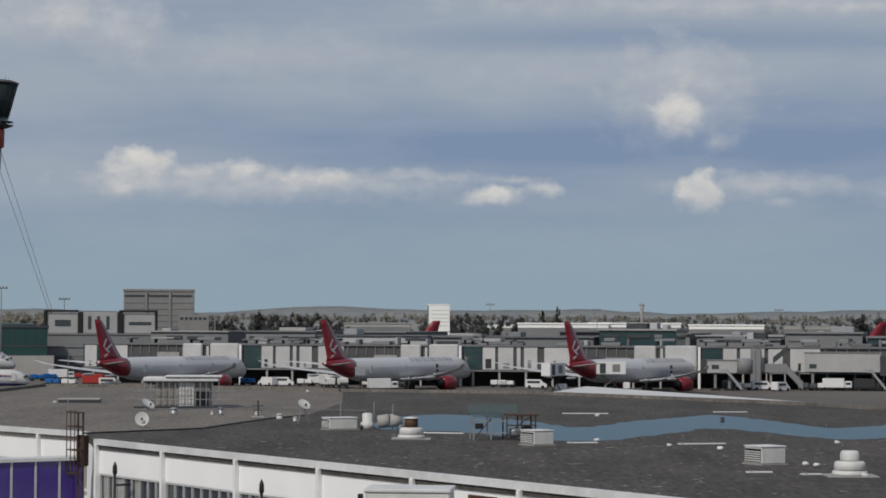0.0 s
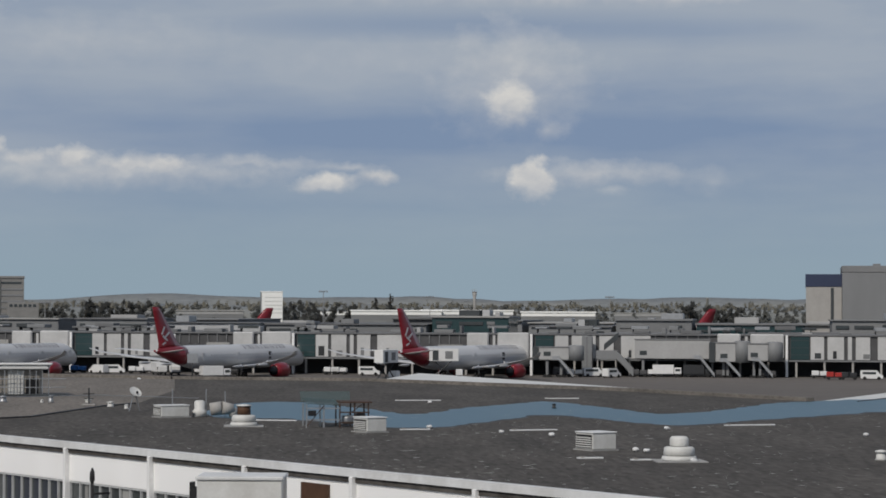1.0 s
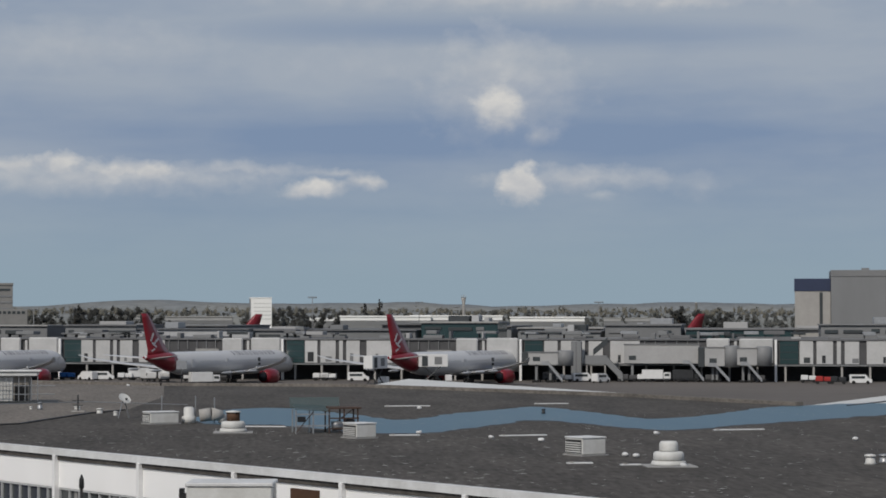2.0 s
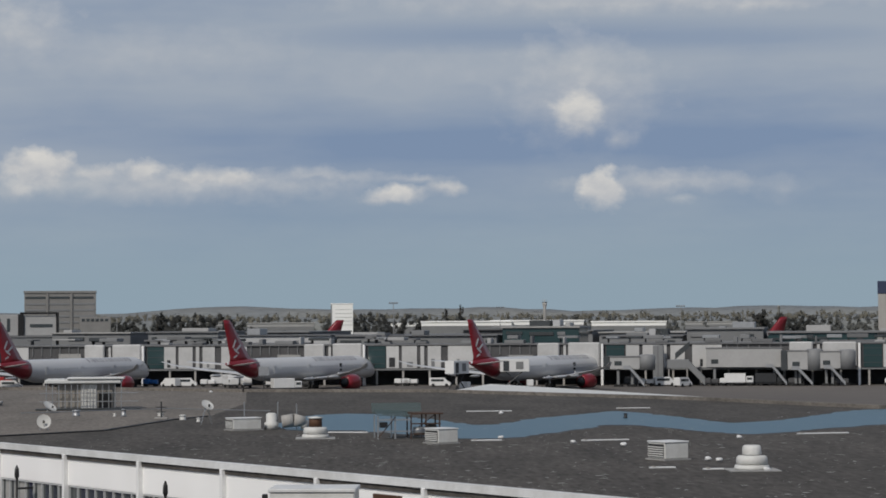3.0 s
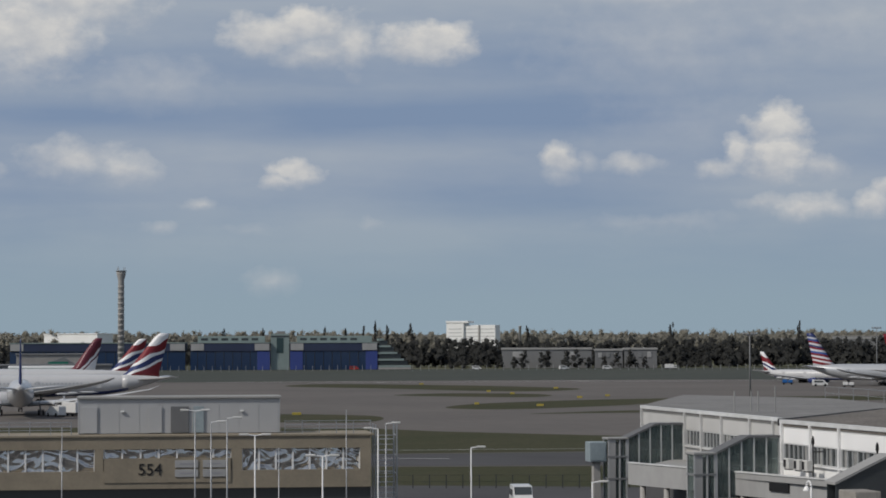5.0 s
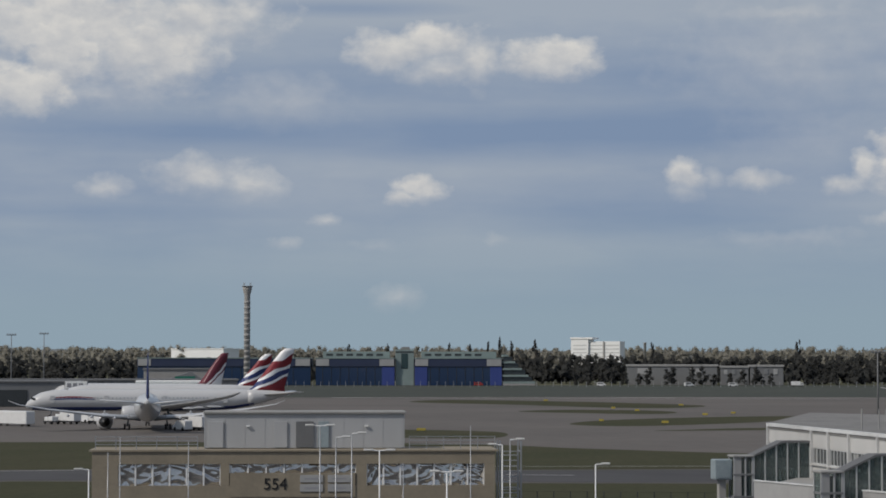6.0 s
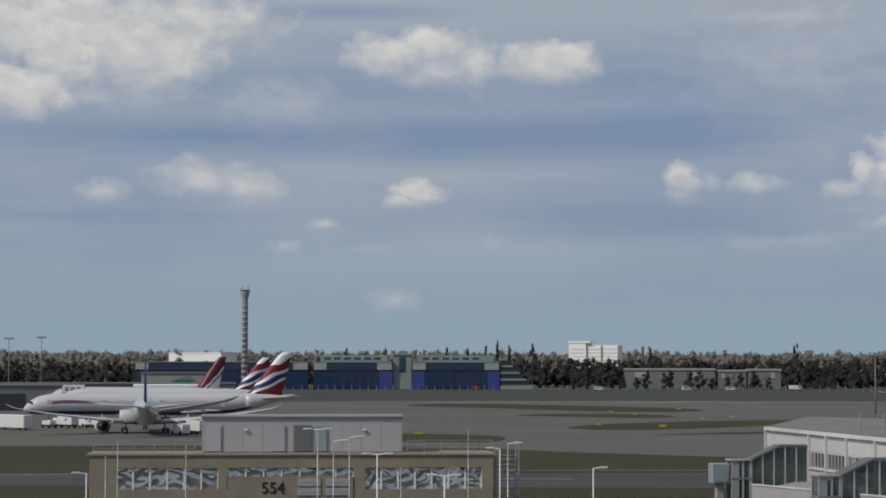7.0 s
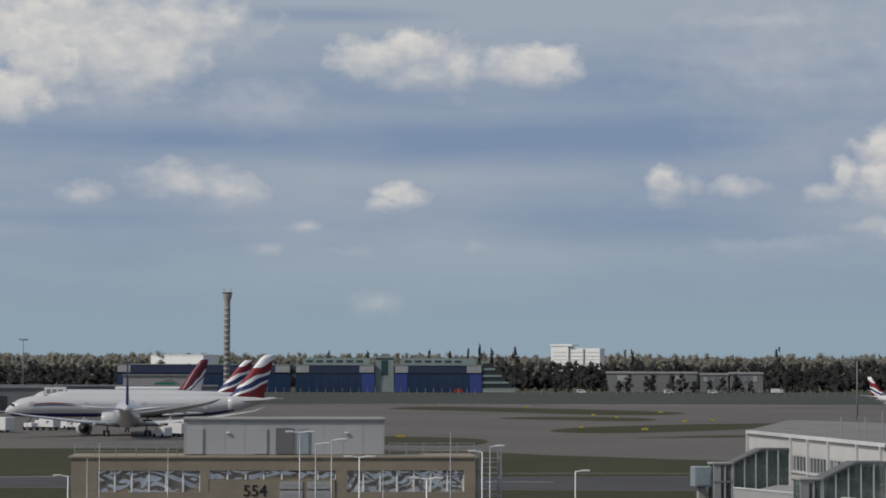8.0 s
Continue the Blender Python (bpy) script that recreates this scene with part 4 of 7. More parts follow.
part("roof", boxes((-21, 18.5, -7.4, 7.4, 14.604, 15.3), bev=0.1), "slate", gt)
part("floor_band", boxes((-20.6, 18.1, -7.12, -7.004, 8.6, 9.2)), "slate", gt)
part("podium", boxes((-24, 20, -10, -7.13, 0, 6.0)), "conc", gt)
for k in range(13):
    part("mullion", boxes((-20 + 3.1 * k, -19.8 + 3.1 * k, -7.16, -7.004, 9.3, 14.5)), "slate", gt)


# ================= airliners =================
def section(x, r, z, n=20, squash=1.0):
    return [(x, r * math.cos(2 * math.pi * k / n), z + r * squash * math.sin(2 * math.pi * k / n)) for k in range(n)]


def foil(cx, z, y, chord, thick, sweepx):
    """Five-sided blade section at span y."""
    x = cx - sweepx
    return [(x + chord * 0.5, y, z), (x + chord * 0.2, y, z + thick), (x - chord * 0.25, y, z + thick * 0.7), (x - chord * 0.5, y, z), (x - chord * 0.1, y, z - thick * 0.55)]


def airliner(m, label, L=63.0, R=2.95, H=17.0, span=60.0, fin="plane_red", body="plane_white", engine="plane_red", belly=None, tip="up", bars=None, bar_mat="title_grey", tail_mat=None, flash=None, door_open=False):
    t = thing("airliner", label, "airliner", m, "parked airliners")
    k = L / 63.0
    zc = R + 2.0 * k * (R / 2.95) ** 0.5
    zs = zc
    st = [(0.5, 0.10, -0.55), (0.493, 0.32, -0.5), (0.475, 0.60, -0.33), (0.445, 0.84, -0.14), (0.40, 0.97, -0.02), (0.36, 1, 0), (0.1, 1, 0), (-0.18, 1, 0), (-0.28, 0.94, 0.06), (-0.36, 0.74, 0.22), (-0.43, 0.46, 0.42), (-0.48, 0.22, 0.55), (-0.5, 0.10, 0.60)]
    bm = loft(bmesh.new(), [section(L * x, R * r, zs + R * dz) for x, r, dz in st])
    part("fuselage", bm, body, t)
    if belly:
        bm = bmesh.new()
        rings = []
        for x, r, dz in st[2:10]:
            rings.append([(L * x, R * r * 1.012 * math.cos(a), zs + R * dz + R * r * 1.012 * math.sin(a)) for a in [radians(220 + 100 * j / 10) for j in range(11)]])
        loft(bm, rings, close=False)
        part("belly", bm, belly, t, "dark blue belly")
        # a two-coloured ribbon painted along each side behind the nose
        for sgn in (-1, 1):
            for mt, lo, hi in (("plane_navy", -0.02, 0.11), ("plane_red", 0.13, 0.27)):
                bm = bmesh.new()
                cols = []
                for j in range(13):
                    f = j / 12
                    x = L * (0.41 - 0.17 * f)
                    r = R * 1.008 * (1.0 if f > 0.1 else 0.985)
                    rise, thin = 0.10 * math.sin(math.pi * f), math.sin(math.pi * (0.06 + 0.88 * f)) ** 0.6
                    mid, half = (lo + hi) / 2 + rise, (hi - lo) / 2 * thin
                    cols.append([bm.verts.new((x, sgn * r * math.cos(b), zs + r * math.sin(b))) for b in (mid - half, mid, mid + half)])
                for p, q in zip(cols, cols[1:]):
                    for u in (0, 1):
                        bm.faces.new((p[u], q[u], q[u + 1], p[u + 1]))
                part("ribbon", bm, mt, t, "painted ribbon flash")
    if tail_mat:
        bm = bmesh.new()
        loft(bm, [section(L * x, R * r * 1.015, zs + R * dz) for x, r, dz in ((-0.335, 0.80, 0.17), (-0.36, 0.74, 0.22), (-0.43, 0.46, 0.42), (-0.48, 0.22, 0.55), (-0.501, 0.09, 0.60))])
        part("tail_cone", bm, tail_mat, t)
    # cockpit glazing, cabin windows and doors
    for sgn in (-1, 1):
        for j in range(3):
            x = L * 0.478 - 0.35 * j * k
            w = part("cockpit_window", boxes((-0.28, 0.28, -0.05, 0.05, -0.28, 0.28)), "pane", t)
            w.matrix_basis = Matrix.Translation((x, sgn * R * 0.60 * math.cos(radians(52 - 24 * j)) * (0.85 + 0.12 * j), zs - R * 0.30 + R * 0.60 * math.sin(radians(56 - 8 * j)))) @ pose(0, 0, 0, 0, 0, sgn * (60 - 22 * j))
    bm = bmesh.new()
    n = int(L * 0.62 / 1.0)
    for sgn in (-1, 1):
        for j in range(n):
            x = L * 0.39 - j * 1.0
            if j % 14 == 13:
                continue
            box(bm, x - 0.16, x + 0.16, sgn * R * 0.985 - 0.03, sgn * R * 0.985 + 0.03, zs + 0.32, zs + 0.74)
    part("cabin_window_row", bm, "window_grey", t)["kind"] = "stuff"
    for sgn in (-1, 1):
        for fx in (0.40, 0.2, -0.02, -0.25):
            y = sgn * R * (0.975 if fx > -0.2 else 0.965)
            part("door", boxes((L * fx - 0.55, L * fx + 0.55, y - 0.045, y + 0.045, zs - 0.75, zs + 1.15), bev=0.02), body if not (door_open and fx == 0.2) else "black", t)
    # wings
    for sgn in (-1, 1):
        hs = span / 2
        rows = [(R * 0.5, 0.0, 12.8 * k, 0.75, -1.15), (hs * 0.33, 5.2 * k, 8.2 * k, 0.45, -0.3), (hs * 0.72, 13.6 * k, 4.6 * k, 0.26, 1.3 * k), (hs * 0.93, 18.6 * k, 2.5 * k, 0.13, 2.5 * k)]
        rows.append((hs, 21.2 * k, 0.9 * k, 0.05, 3.5 * k) if tip == "up" else (hs * 0.965, 19.6 * k, 1.8 * k, 0.08, 2.7 * k))
        rings = [foil(3.8 * k, zs - R * 0.55 + dz, sgn * y, c, th, sx) for y, sx, c, th, dz in rows]
        bm = loft(bmesh.new(), rings)
        bmesh.ops.recalc_face_normals(bm, faces=bm.faces)
        part("wing", bm, "plane_grey", t, "grey swept wing")
        if tip == "sharklet":
            y = sgn * hs * 0.965
            z = zs - R * 0.55 + 2.7 * k
            bm = loft(bmesh.new(), [foil(3.8 * k, z, y, 1.8 * k, 0.08, 19.6 * k), foil(3.8 * k, z + 2.2 * k, y + sgn * 0.5, 0.8 * k, 0.05, 21.6 * k)])
            bmesh.ops.recalc_face_normals(bm, faces=bm.faces)
            part("winglet", bm, fin if isinstance(fin, str) and fin.startswith("plane") else "plane_white", t)
        for j in range(3):
            y = sgn * hs * (0.24 + 0.17 * j)
            sx = (3.8 + 2.2 * j + 0.5) * k
            bm = loft(bmesh.new(), [[(x, y + rr * math.cos(a), zs - R * 0.55 - 0.6 + 0.32 * j + rr * math.sin(a)) for a in [2 * math.pi * q / 8 for q in range(8)]] for x, rr in ((-1.0 * k - sx, 0.08), (-2.2 * k - sx, 0.34), (-4.6 * k - sx, 0.28), (-6.0 * k - sx, 0.04))])
            part("flap_fairing", bm, "plane_grey", t)
        # tailplanes
        rings = [foil(-L * 0.425, zs + R * 0.45 + dz, sgn * y, c, th, sx) for y, sx, c, th, dz in ((0.3, 0.0, 6.4 * k, 0.3, 0.0), (span * 0.165, 6.0 * k, 2.5 * k, 0.1, 0.95))]
        bm = loft(bmesh.new(), rings)
        bmesh.ops.recalc_face_normals(bm, faces=bm.faces)
        part("tailplane", bm, "plane_white" if body != "plane_silver" else "plane_grey", t, "swept tailplane")
        # engines
        ey, ez, ex = sgn * span * 0.162, zs - R * 0.55 - 1.75 * k, 6.6 * k
        er = 1.86 * k
        prof = [(2.3, 0.90), (2.1, 1.0), (0.6, 1.06), (-1.4, 0.98), (-2.6, 0.78), (-2.62, 0.66)]
        bm = loft(bmesh.new(), [[(ex + x * k, ey + er * r * math.cos(2 * math.pi * q / 20), ez + er * r * math.sin(2 * math.pi * q / 20)) for q in range(20)] for x, r in prof], close=False)
        e = part("engine", bm, engine, t)
        bm = loft(bmesh.new(), [[(ex + x * k, ey + er * r * math.cos(2 * math.pi * q / 20), ez + er * r * math.sin(2 * math.pi * q / 20)) for q in range(20)] for x, r in ((2.3, 0.90), (2.36, 0.86), (2.1, 0.80), (1.2, 0.82))], close=False)
        part("intake_lip", bm, "galv", e, "polished intake lip")
        part("fan", loft(bmesh.new(), [[(ex + x * k, ey + er * r * math.cos(2 * math.pi * q / 16), ez + er * r * math.sin(2 * math.pi * q / 16)) for q in range(16)] for x, r in ((1.22, 0.82), (1.28, 0.3), (1.9, 0.03))]), "steel_dark", e)
        part("exhaust", loft(bmesh.new(), [[(ex + x * k, ey + er * r * math.cos(2 * math.pi * q / 16), ez + er * r * math.sin(2 * math.pi * q / 16)) for q in range(16)] for x, r in ((-2.5, 0.66), (-3.4, 0.42), (-4.4, 0.06))]), "steel_dark", e)
        part("pylon", loft(bmesh.new(), [[(ex + x, ey - 0.18, z), (ex + x, ey + 0.18, z), (ex + x, ey + 0.14, z + h), (ex + x, ey - 0.14, z + h)] for x, z, h in ((1.2 * k, ez + er * 0.95, 0.15), (-2.5 * k, ez + er * 0.75, 1.2 * k), (-5.5 * k, ez + er * 0.95, 0.8 * k))], smooth=False), "plane_grey", e)
        # main gear
        gy = sgn * R * 1.55
        part("gear_leg", tubes(((-2.2 * k, gy, 0.7), (-2.0 * k, gy * 0.9, zs - R * 0.6), 0.22)), "galv", t)
        for j in (-1, 1):
            for w in (-1, 1):
                x, y = -2.2 * k + j * 0.75, gy + w * 0.5
                part("wheel", tubes(((x, y - 0.22, 0.65), (x, y + 0.22, 0.65), 0.65), n=14), "tyre", t)
    for w in (-1, 1):
        part("nose_wheel", tubes(((L * 0.41, w * 0.35 - 0.15, 0.5), (L * 0.41, w * 0.35 + 0.15, 0.5), 0.5), n=12), "tyre", t)
    part("nose_leg", tubes(((L * 0.41, 0, 0.5), (L * 0.40, 0, zs - R * 0.85), 0.14)), "galv", t)
    # fin: root on the tail, swept back
    z0, z1 = zs + R * 0.75, H
    rows = [(z0, -L * 0.400, 9.8 * k, 0.42), (z0 + 1.2, -L * 0.415, 7.8 * k, 0.36), (z1 - 1.0, -L * 0.486, 3.3 * k, 0.14), (z1, -L * 0.497, 2.4 * k, 0.06)]
    rings = [[(x + c / 2, 0, z), (x + c * 0.2, th, z), (x - c / 2, 0.02, z), (x - c / 2, -0.02, z), (x + c * 0.2, -th, z)] for z, x, c, th in rows]
    bm = loft(bmesh.new(), rings)
    bmesh.ops.recalc_face_normals(bm, faces=bm.faces)
    bmesh.ops.translate(bm, verts=bm.verts, vec=(L * 0.42, 0, -z0))
    f = part("fin", bm, fin, t)
    f.location = (-L * 0.42, 0, z0)
    if flash:
        for sgn in (-1, 1):
            for dx, dz, w, h, rot in ((0.4, 3.2, 2.6, 0.5, 35), (-0.2, 2.5, 2.2, 0.45, -30), (-1.0, 4.3, 2.2, 0.5, 60), (-0.6, 1.3, 1.4, 0.4, 20)):
                b = part("fin_emblem", boxes((-w / 2, w / 2, -0.02, 0.02, -h / 2, h / 2)), flash, f, "pale emblem shapes")
                b.matrix_basis = Matrix.Translation((dx - 1.2, sgn * (0.36 - 0.02 * dz), dz)) @ pose(0, 0, 0, 0, -rot, 0)
    # lettering drawn as plain bars
    if bars:
        x, z, h, gap, widths, thin = bars
        for sgn in (-1, 1):
            xx = x
            for w in widths:
                # a painted stroke that follows the curve of the hull
                bm = bmesh.new()
                b0, b1 = math.asin(min(0.95, (z - zs + h * 0.15) / R)), math.asin(min(0.97, (z - zs + h * (0.8 if w > 1 else 1.0)) / R))
                ww = w * 0.5 if w > 1 else w * 0.8
                cols = [[bm.verts.new((x1, sgn * R * 1.006 * math.cos(b0 + (b1 - b0) * j / 4), zs + R * 1.006 * math.sin(b0 + (b1 - b0) * j / 4))) for j in range(5)] for x1 in (xx, xx + ww)]
                for j in range(4):
                    bm.faces.new((cols[0][j], cols[1][j], cols[1][j + 1], cols[0][j + 1]))
                part("lettering_bar", bm, bar_mat, t, "grey title drawn as bars")
                xx += w + gap
    return t


def heading(az):
    """Turn of a thing whose nose points to that heading (degrees left of +y)."""
    return az + 90


TITLE = (2.5, 6.6, 1.5, 0.45, (1.1, 0.4, 0.9, 1.1, 0.4, 1.1, 1.1, 0.8, 1.1, 0.4, 1.1, 1.1, 0.8, 0.4, 1.1), 0)
VA = "white airliner with red fin and engines parked at the gate"


def park(fin_tip, nose_az, L, **kw):
    """Stand an airliner by the place of its fin tip and its heading."""
    v = Vector((-math.sin(radians(nose_az)), math.cos(radians(nose_az)), 0))
    c = Vector((fin_tip[0], fin_tip[1], 0)) + v * (L * 0.497 + 1.0)
    return airliner(at(c.x, c.y, 0, heading(nose_az)), L=L, **kw)


park((-81.4, 538.9), -29, 62.8, label=VA, H=17.0, bars=TITLE, flash="plane_white", tail_mat="plane_red")
park((-27.3, 534.3), -33, 64.5, label="white airliner with a red fin and dark cockpit surround", H=17.1, bars=TITLE, flash="plane_white", tail_mat="plane_red", door_open=True)
park((30.0, 531.2), -36, 62.8, label="white red-finned airliner with doors open to loading trucks", H=16.9, bars=TITLE, flash="plane_white", tail_mat="plane_red", door_open=True)
park((-192.5, 670.5), -92, 67.5, label="long white airliner with red fin parked before the tower", R=2.98, H=18.2, span=60, bars=(5.0, 6.0, 2.0, 0.6, (1.5, 0.5, 1.1, 1.5, 0.5, 1.5, 0.01, 1.5, 1.0, 1.5, 0.6, 1.5, 1.5, 1.0, 0.5, 1.5), 0), flash="plane_white", tail_mat="plane_red")
park((-136.6, 536.5), -81, 38.8, label="small white airliner with dark blue belly and flag-painted fin", R=2.0, H=11.9, span=35.8, fin="flag_small", engine="plane_navy", belly="plane_navy", tip="sharklet", tail_mat="plane_red")
park((-258.4, 799.3), -78, 57.0, label="silver airliner with a red, white and blue striped fin", H=19.0, fin="stripes", body="plane_silver", engine="plane_silver")
park((-294.3, 850.5), -96, 40.0, label="white airliner with red and white fin and dark belly", R=2.0, H=12.0, span=35.8, fin="flag_small", engine="plane_navy", belly="plane_navy", tip="sharklet")
park((-341.0, 506.0), 129, 70.0, label="long white airliner with dark blue belly and flag-painted fin", R=2.8, H=18.7, span=62, fin="flag", engine="plane_white", belly="plane_navy", tail_mat="plane_white")
park((-396.6, 576.7), 127, 64.0, label="white airliner with a flag-painted fin behind the long one", H=17.4, fin="flag", engine="plane_navy", belly="plane_navy")
park((-442.6, 617.8), 127, 58.0, label="white airliner with a maroon and white fin, mostly hidden", H=17.8, fin="maroon_fin", engine="plane_white")
park((-296.0, 384.0), 37.6, 62.8, label="white airliner with a dark blue fin, seen from behind its tail", H=17.2, fin="plane_navy", body="plane_white", engine="plane_white")

# ================= the gate pier behind the three airliners =================
PIER = at(-90, 612, 0, -12.9)


def gate_pier():
    t = thing("gate_pier", "long white gate pier on columns over a dark undercroft", "building", PIER)
    S0, S1 = -6.0, 330.0
    # recesses and the undercroft's back wall are coloured dark for their shade
    part("body", boxes((S0, S1, 0.30, 16, 4.3, 10.3)), "under", t, "recessed glazing and walls coloured dark as shade")
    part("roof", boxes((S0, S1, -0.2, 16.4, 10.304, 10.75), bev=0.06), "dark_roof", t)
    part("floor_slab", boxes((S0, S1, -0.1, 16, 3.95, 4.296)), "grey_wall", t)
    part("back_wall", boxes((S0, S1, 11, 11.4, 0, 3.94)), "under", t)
    col = mesh_of("column", boxes((-0.25, 0.25, -0.25, 0.25, 0, 3.94)), "conc")
    for k in range(60):
        shared("column", col, t, at(S0 + 3 + 7 * k, 0.4))
    r = random.Random(4)
    gates = (-21.0, 39.7, 99.6, 161.8, 226.4, 290.0)
    for g0, g1 in zip(gates, gates[1:]):
        f = (g1 - g0) / 62.0
        # flush panels, set apart by dark recesses, and two projecting white boxes before each gate
        for a, b, z0, proud in ((5.0, 8.3, 4.45, 0), (9.1, 13.1, 4.45, 0), (14.0, 15.0, 4.45, 0), (15.9, 19.4, 4.45, 0), (21.2, 28.4, 4.45, 0), (44.6, 50.2, 4.6, 1), (51.2, 51.9, 4.6, 0), (52.5, 60.6, 4.6, 1)):
            if g0 + a * f < S0:
                continue
            zt = 10.28 if not proud else 10.95
            p = part("white_panel", boxes((g0 + a * f, g0 + b * f, -0.9 if proud else -0.05, 0.28, z0, zt - r.uniform(0, 0.15)), bev=0.3 if proud else 0.04), "pier_white", t)
            if b - a > 3 and r.random() < 0.8:
                x = g0 + (a + (b - a) * r.uniform(0.2, 0.6)) * f
                y = -0.9 if proud else -0.05
                part("service_door", boxes((x, x + r.choice((0.7, 0.9, 1.6)), y - 0.04, y - 0.004, z0 + 0.3, z0 + r.uniform(1.4, 2.8))), r.choice(("slate", "grey_roof", "steel_dark")), p)
        if g0 + 29 > S0:
            part("recess_wall", boxes((g0 + 29.4 * f, g0 + 36 * f, -0.02, 0.28, 4.45, r.uniform(6.2, 7.4))), "grey_wall", t)
            part("recess_wall", boxes((g0 + 37 * f, g0 + 43.4 * f, -0.02, 0.28, 4.45, r.uniform(7.2, 9.2))), "felt_pale", t)
            for k in range(6):
                x = g0 + (29.5 + 2.6 * k) * f
                part("mullion", boxes((x, x + 0.18, -0.03, 0.27, 7.9, 10.25)), "grey_wall", t)
        part("glazing", boxes((max(g0, S0) + 0.2, max(g0, S0) + 4.8, 0.05, 0.27, 4.5, 10.25)), "pane_teal", t, "teal glazing")
        for z in (5.6, 7.4, 9.2):
            part("transom", boxes((max(g0, S0) + 0.2, max(g0, S0) + 4.8, -0.02, 0.046, z, z + 0.12)), "slate", t)
        if g0 > S0:
            part("pier_post", boxes((g0 - 1.1, g0 - 0.5, -0.95, 0.1, 0, 10.6)), "post", t)
        for a, w, h in () if g0 < 0 else ((3, 2.4, 0.5), (12, 3, 0.6), (24, 4, 0.7), (31, 1.0, 1.4), (35.5, 5, 0.9), (42.2, 0.6, 1.9), (50.7, 0.5, 1.5)):
            part("roof_plant", boxes((g0 + a * f, g0 + (a + w) * f, 3, 7, 10.754, 10.75 + h), bev=0.08), r.choice(("grey_wall", "grey_roof", "white_box", "dark_roof")), t, "rooftop plant box")
    return t


gate_pier()


def local_boxes(name, label, m, specs, category="building"):
    """A building put together from named blocks: part, x0, x1, y0, y1, z0, z1, material."""
    t = thing(name, label, category, m)
    for nm, x0, x1, y0, y1, z0, z1, mt in specs:
        part(nm, boxes((x0, x1, y0, y1, z0, z1), bev=min(0.12, 0.1 * (z1 - z0))), mt, t)
    return t


# terminal blocks stepping up behind the pier
r = random.Random(11)
specs = []
s = -4.0
while s < 380:
    w = r.uniform(14, 38)
    z = r.uniform(12.0, 14.9)
    y0 = r.uniform(40, 48)
    wall = r.choice(("grey_wall", "grey_wall", "cabin_wall", "grey_roof", "grey_roof", "pane_teal"))
    specs.append(("wall", s, s + w - 1.2, y0, 70, 0, z, wall))
    specs.append(("roof", s - 0.4, s + w - 0.9, y0 - 0.6, 70.6, z + 0.004, z + r.uniform(0.25, 0.6), r.choice(("grey_roof", "dark_roof", "felt_pale"))))
    x = s + 1
    while x < s + w - 4:
        ww = r.uniform(1.5, 7)
        if r.random() < 0.6:
            specs.append(("window_band", x, min(x + ww, s + w - 2), y0 - 0.3, y0 - 0.004, z - r.uniform(1.8, 2.3), z - r.uniform(0.9, 1.3), r.choice(("grey_roof", "pane", "slate"))))
        x += ww + r.uniform(0.4, 2.5)
    for k in range(r.randint(1, 3)):
        a = s + r.uniform(1, w * 0.8)
        specs.append(("plant_room", a, a + r.uniform(1.2, 8), y0 + 4, y0 + 12, z + 0.3, z + r.uniform(0.8, 2.3), r.choice(("white_box", "grey_wall", "cabin_wall", "slate", "galv"))))
    s += w + r.choice((0, 0, 3, 6))
local_boxes("terminal_building", "stepped grey terminal blocks with flat roofs and window bands", PIER, specs)
specs = []
s = -4.0
while s < 420:
    w = r.uniform(10, 30)
    specs.append(("roof", s, s + w - 1.5, 19, 37, 0, r.uniform(10.0, 11.4), r.choice(("dark_roof", "slate", "grey_roof", "dark_roof"))))
    for k in range(r.randint(1, 4)):
        a = s + r.uniform(0, w * 0.8)
        zz = r.uniform(11.45, 11.9)
        specs.append(("duct", a, a + r.uniform(1.0, 7), 24, 30, zz, zz + r.uniform(0.3, 1.1), r.choice(("white_box", "grey_wall", "galv", "dark_roof", "slate"))))
        specs.append(("duct_leg", a + 0.2, a + 0.5, 26, 28, 9.9, zz - 0.004, "steel_dark"))
    s += w
local_boxes("terminal_link_roofs", "low dark link roofs with ducts between pier and terminal", PIER, specs)
specs = []
s = 10.0
while s < 430:
    w = r.uniform(16, 50)
    z = r.uniform(10.5, 14.2)
    specs.append(("hall", s, s + w - 2, 110, 170, 0, z, r.choice(("grey_wall", "dark_roof", "grey_roof", "conc"))))
    specs.append(("roof", s - 0.3, s + w - 1.7, 109, 170.5, z + 0.004, z + 0.4, r.choice(("grey_roof", "felt_pale", "dark_roof"))))
    a = s + r.uniform(2, w / 2)
    specs.append(("roof_light", a, a + r.uniform(2, 9), 114, 124, z + 0.41, z + r.uniform(0.8, 1.8), r.choice(("grey_wall", "white_box", "galv"))))
    s += w
local_boxes("terminal_halls", "far grey terminal halls with low roofs", PIER, specs)

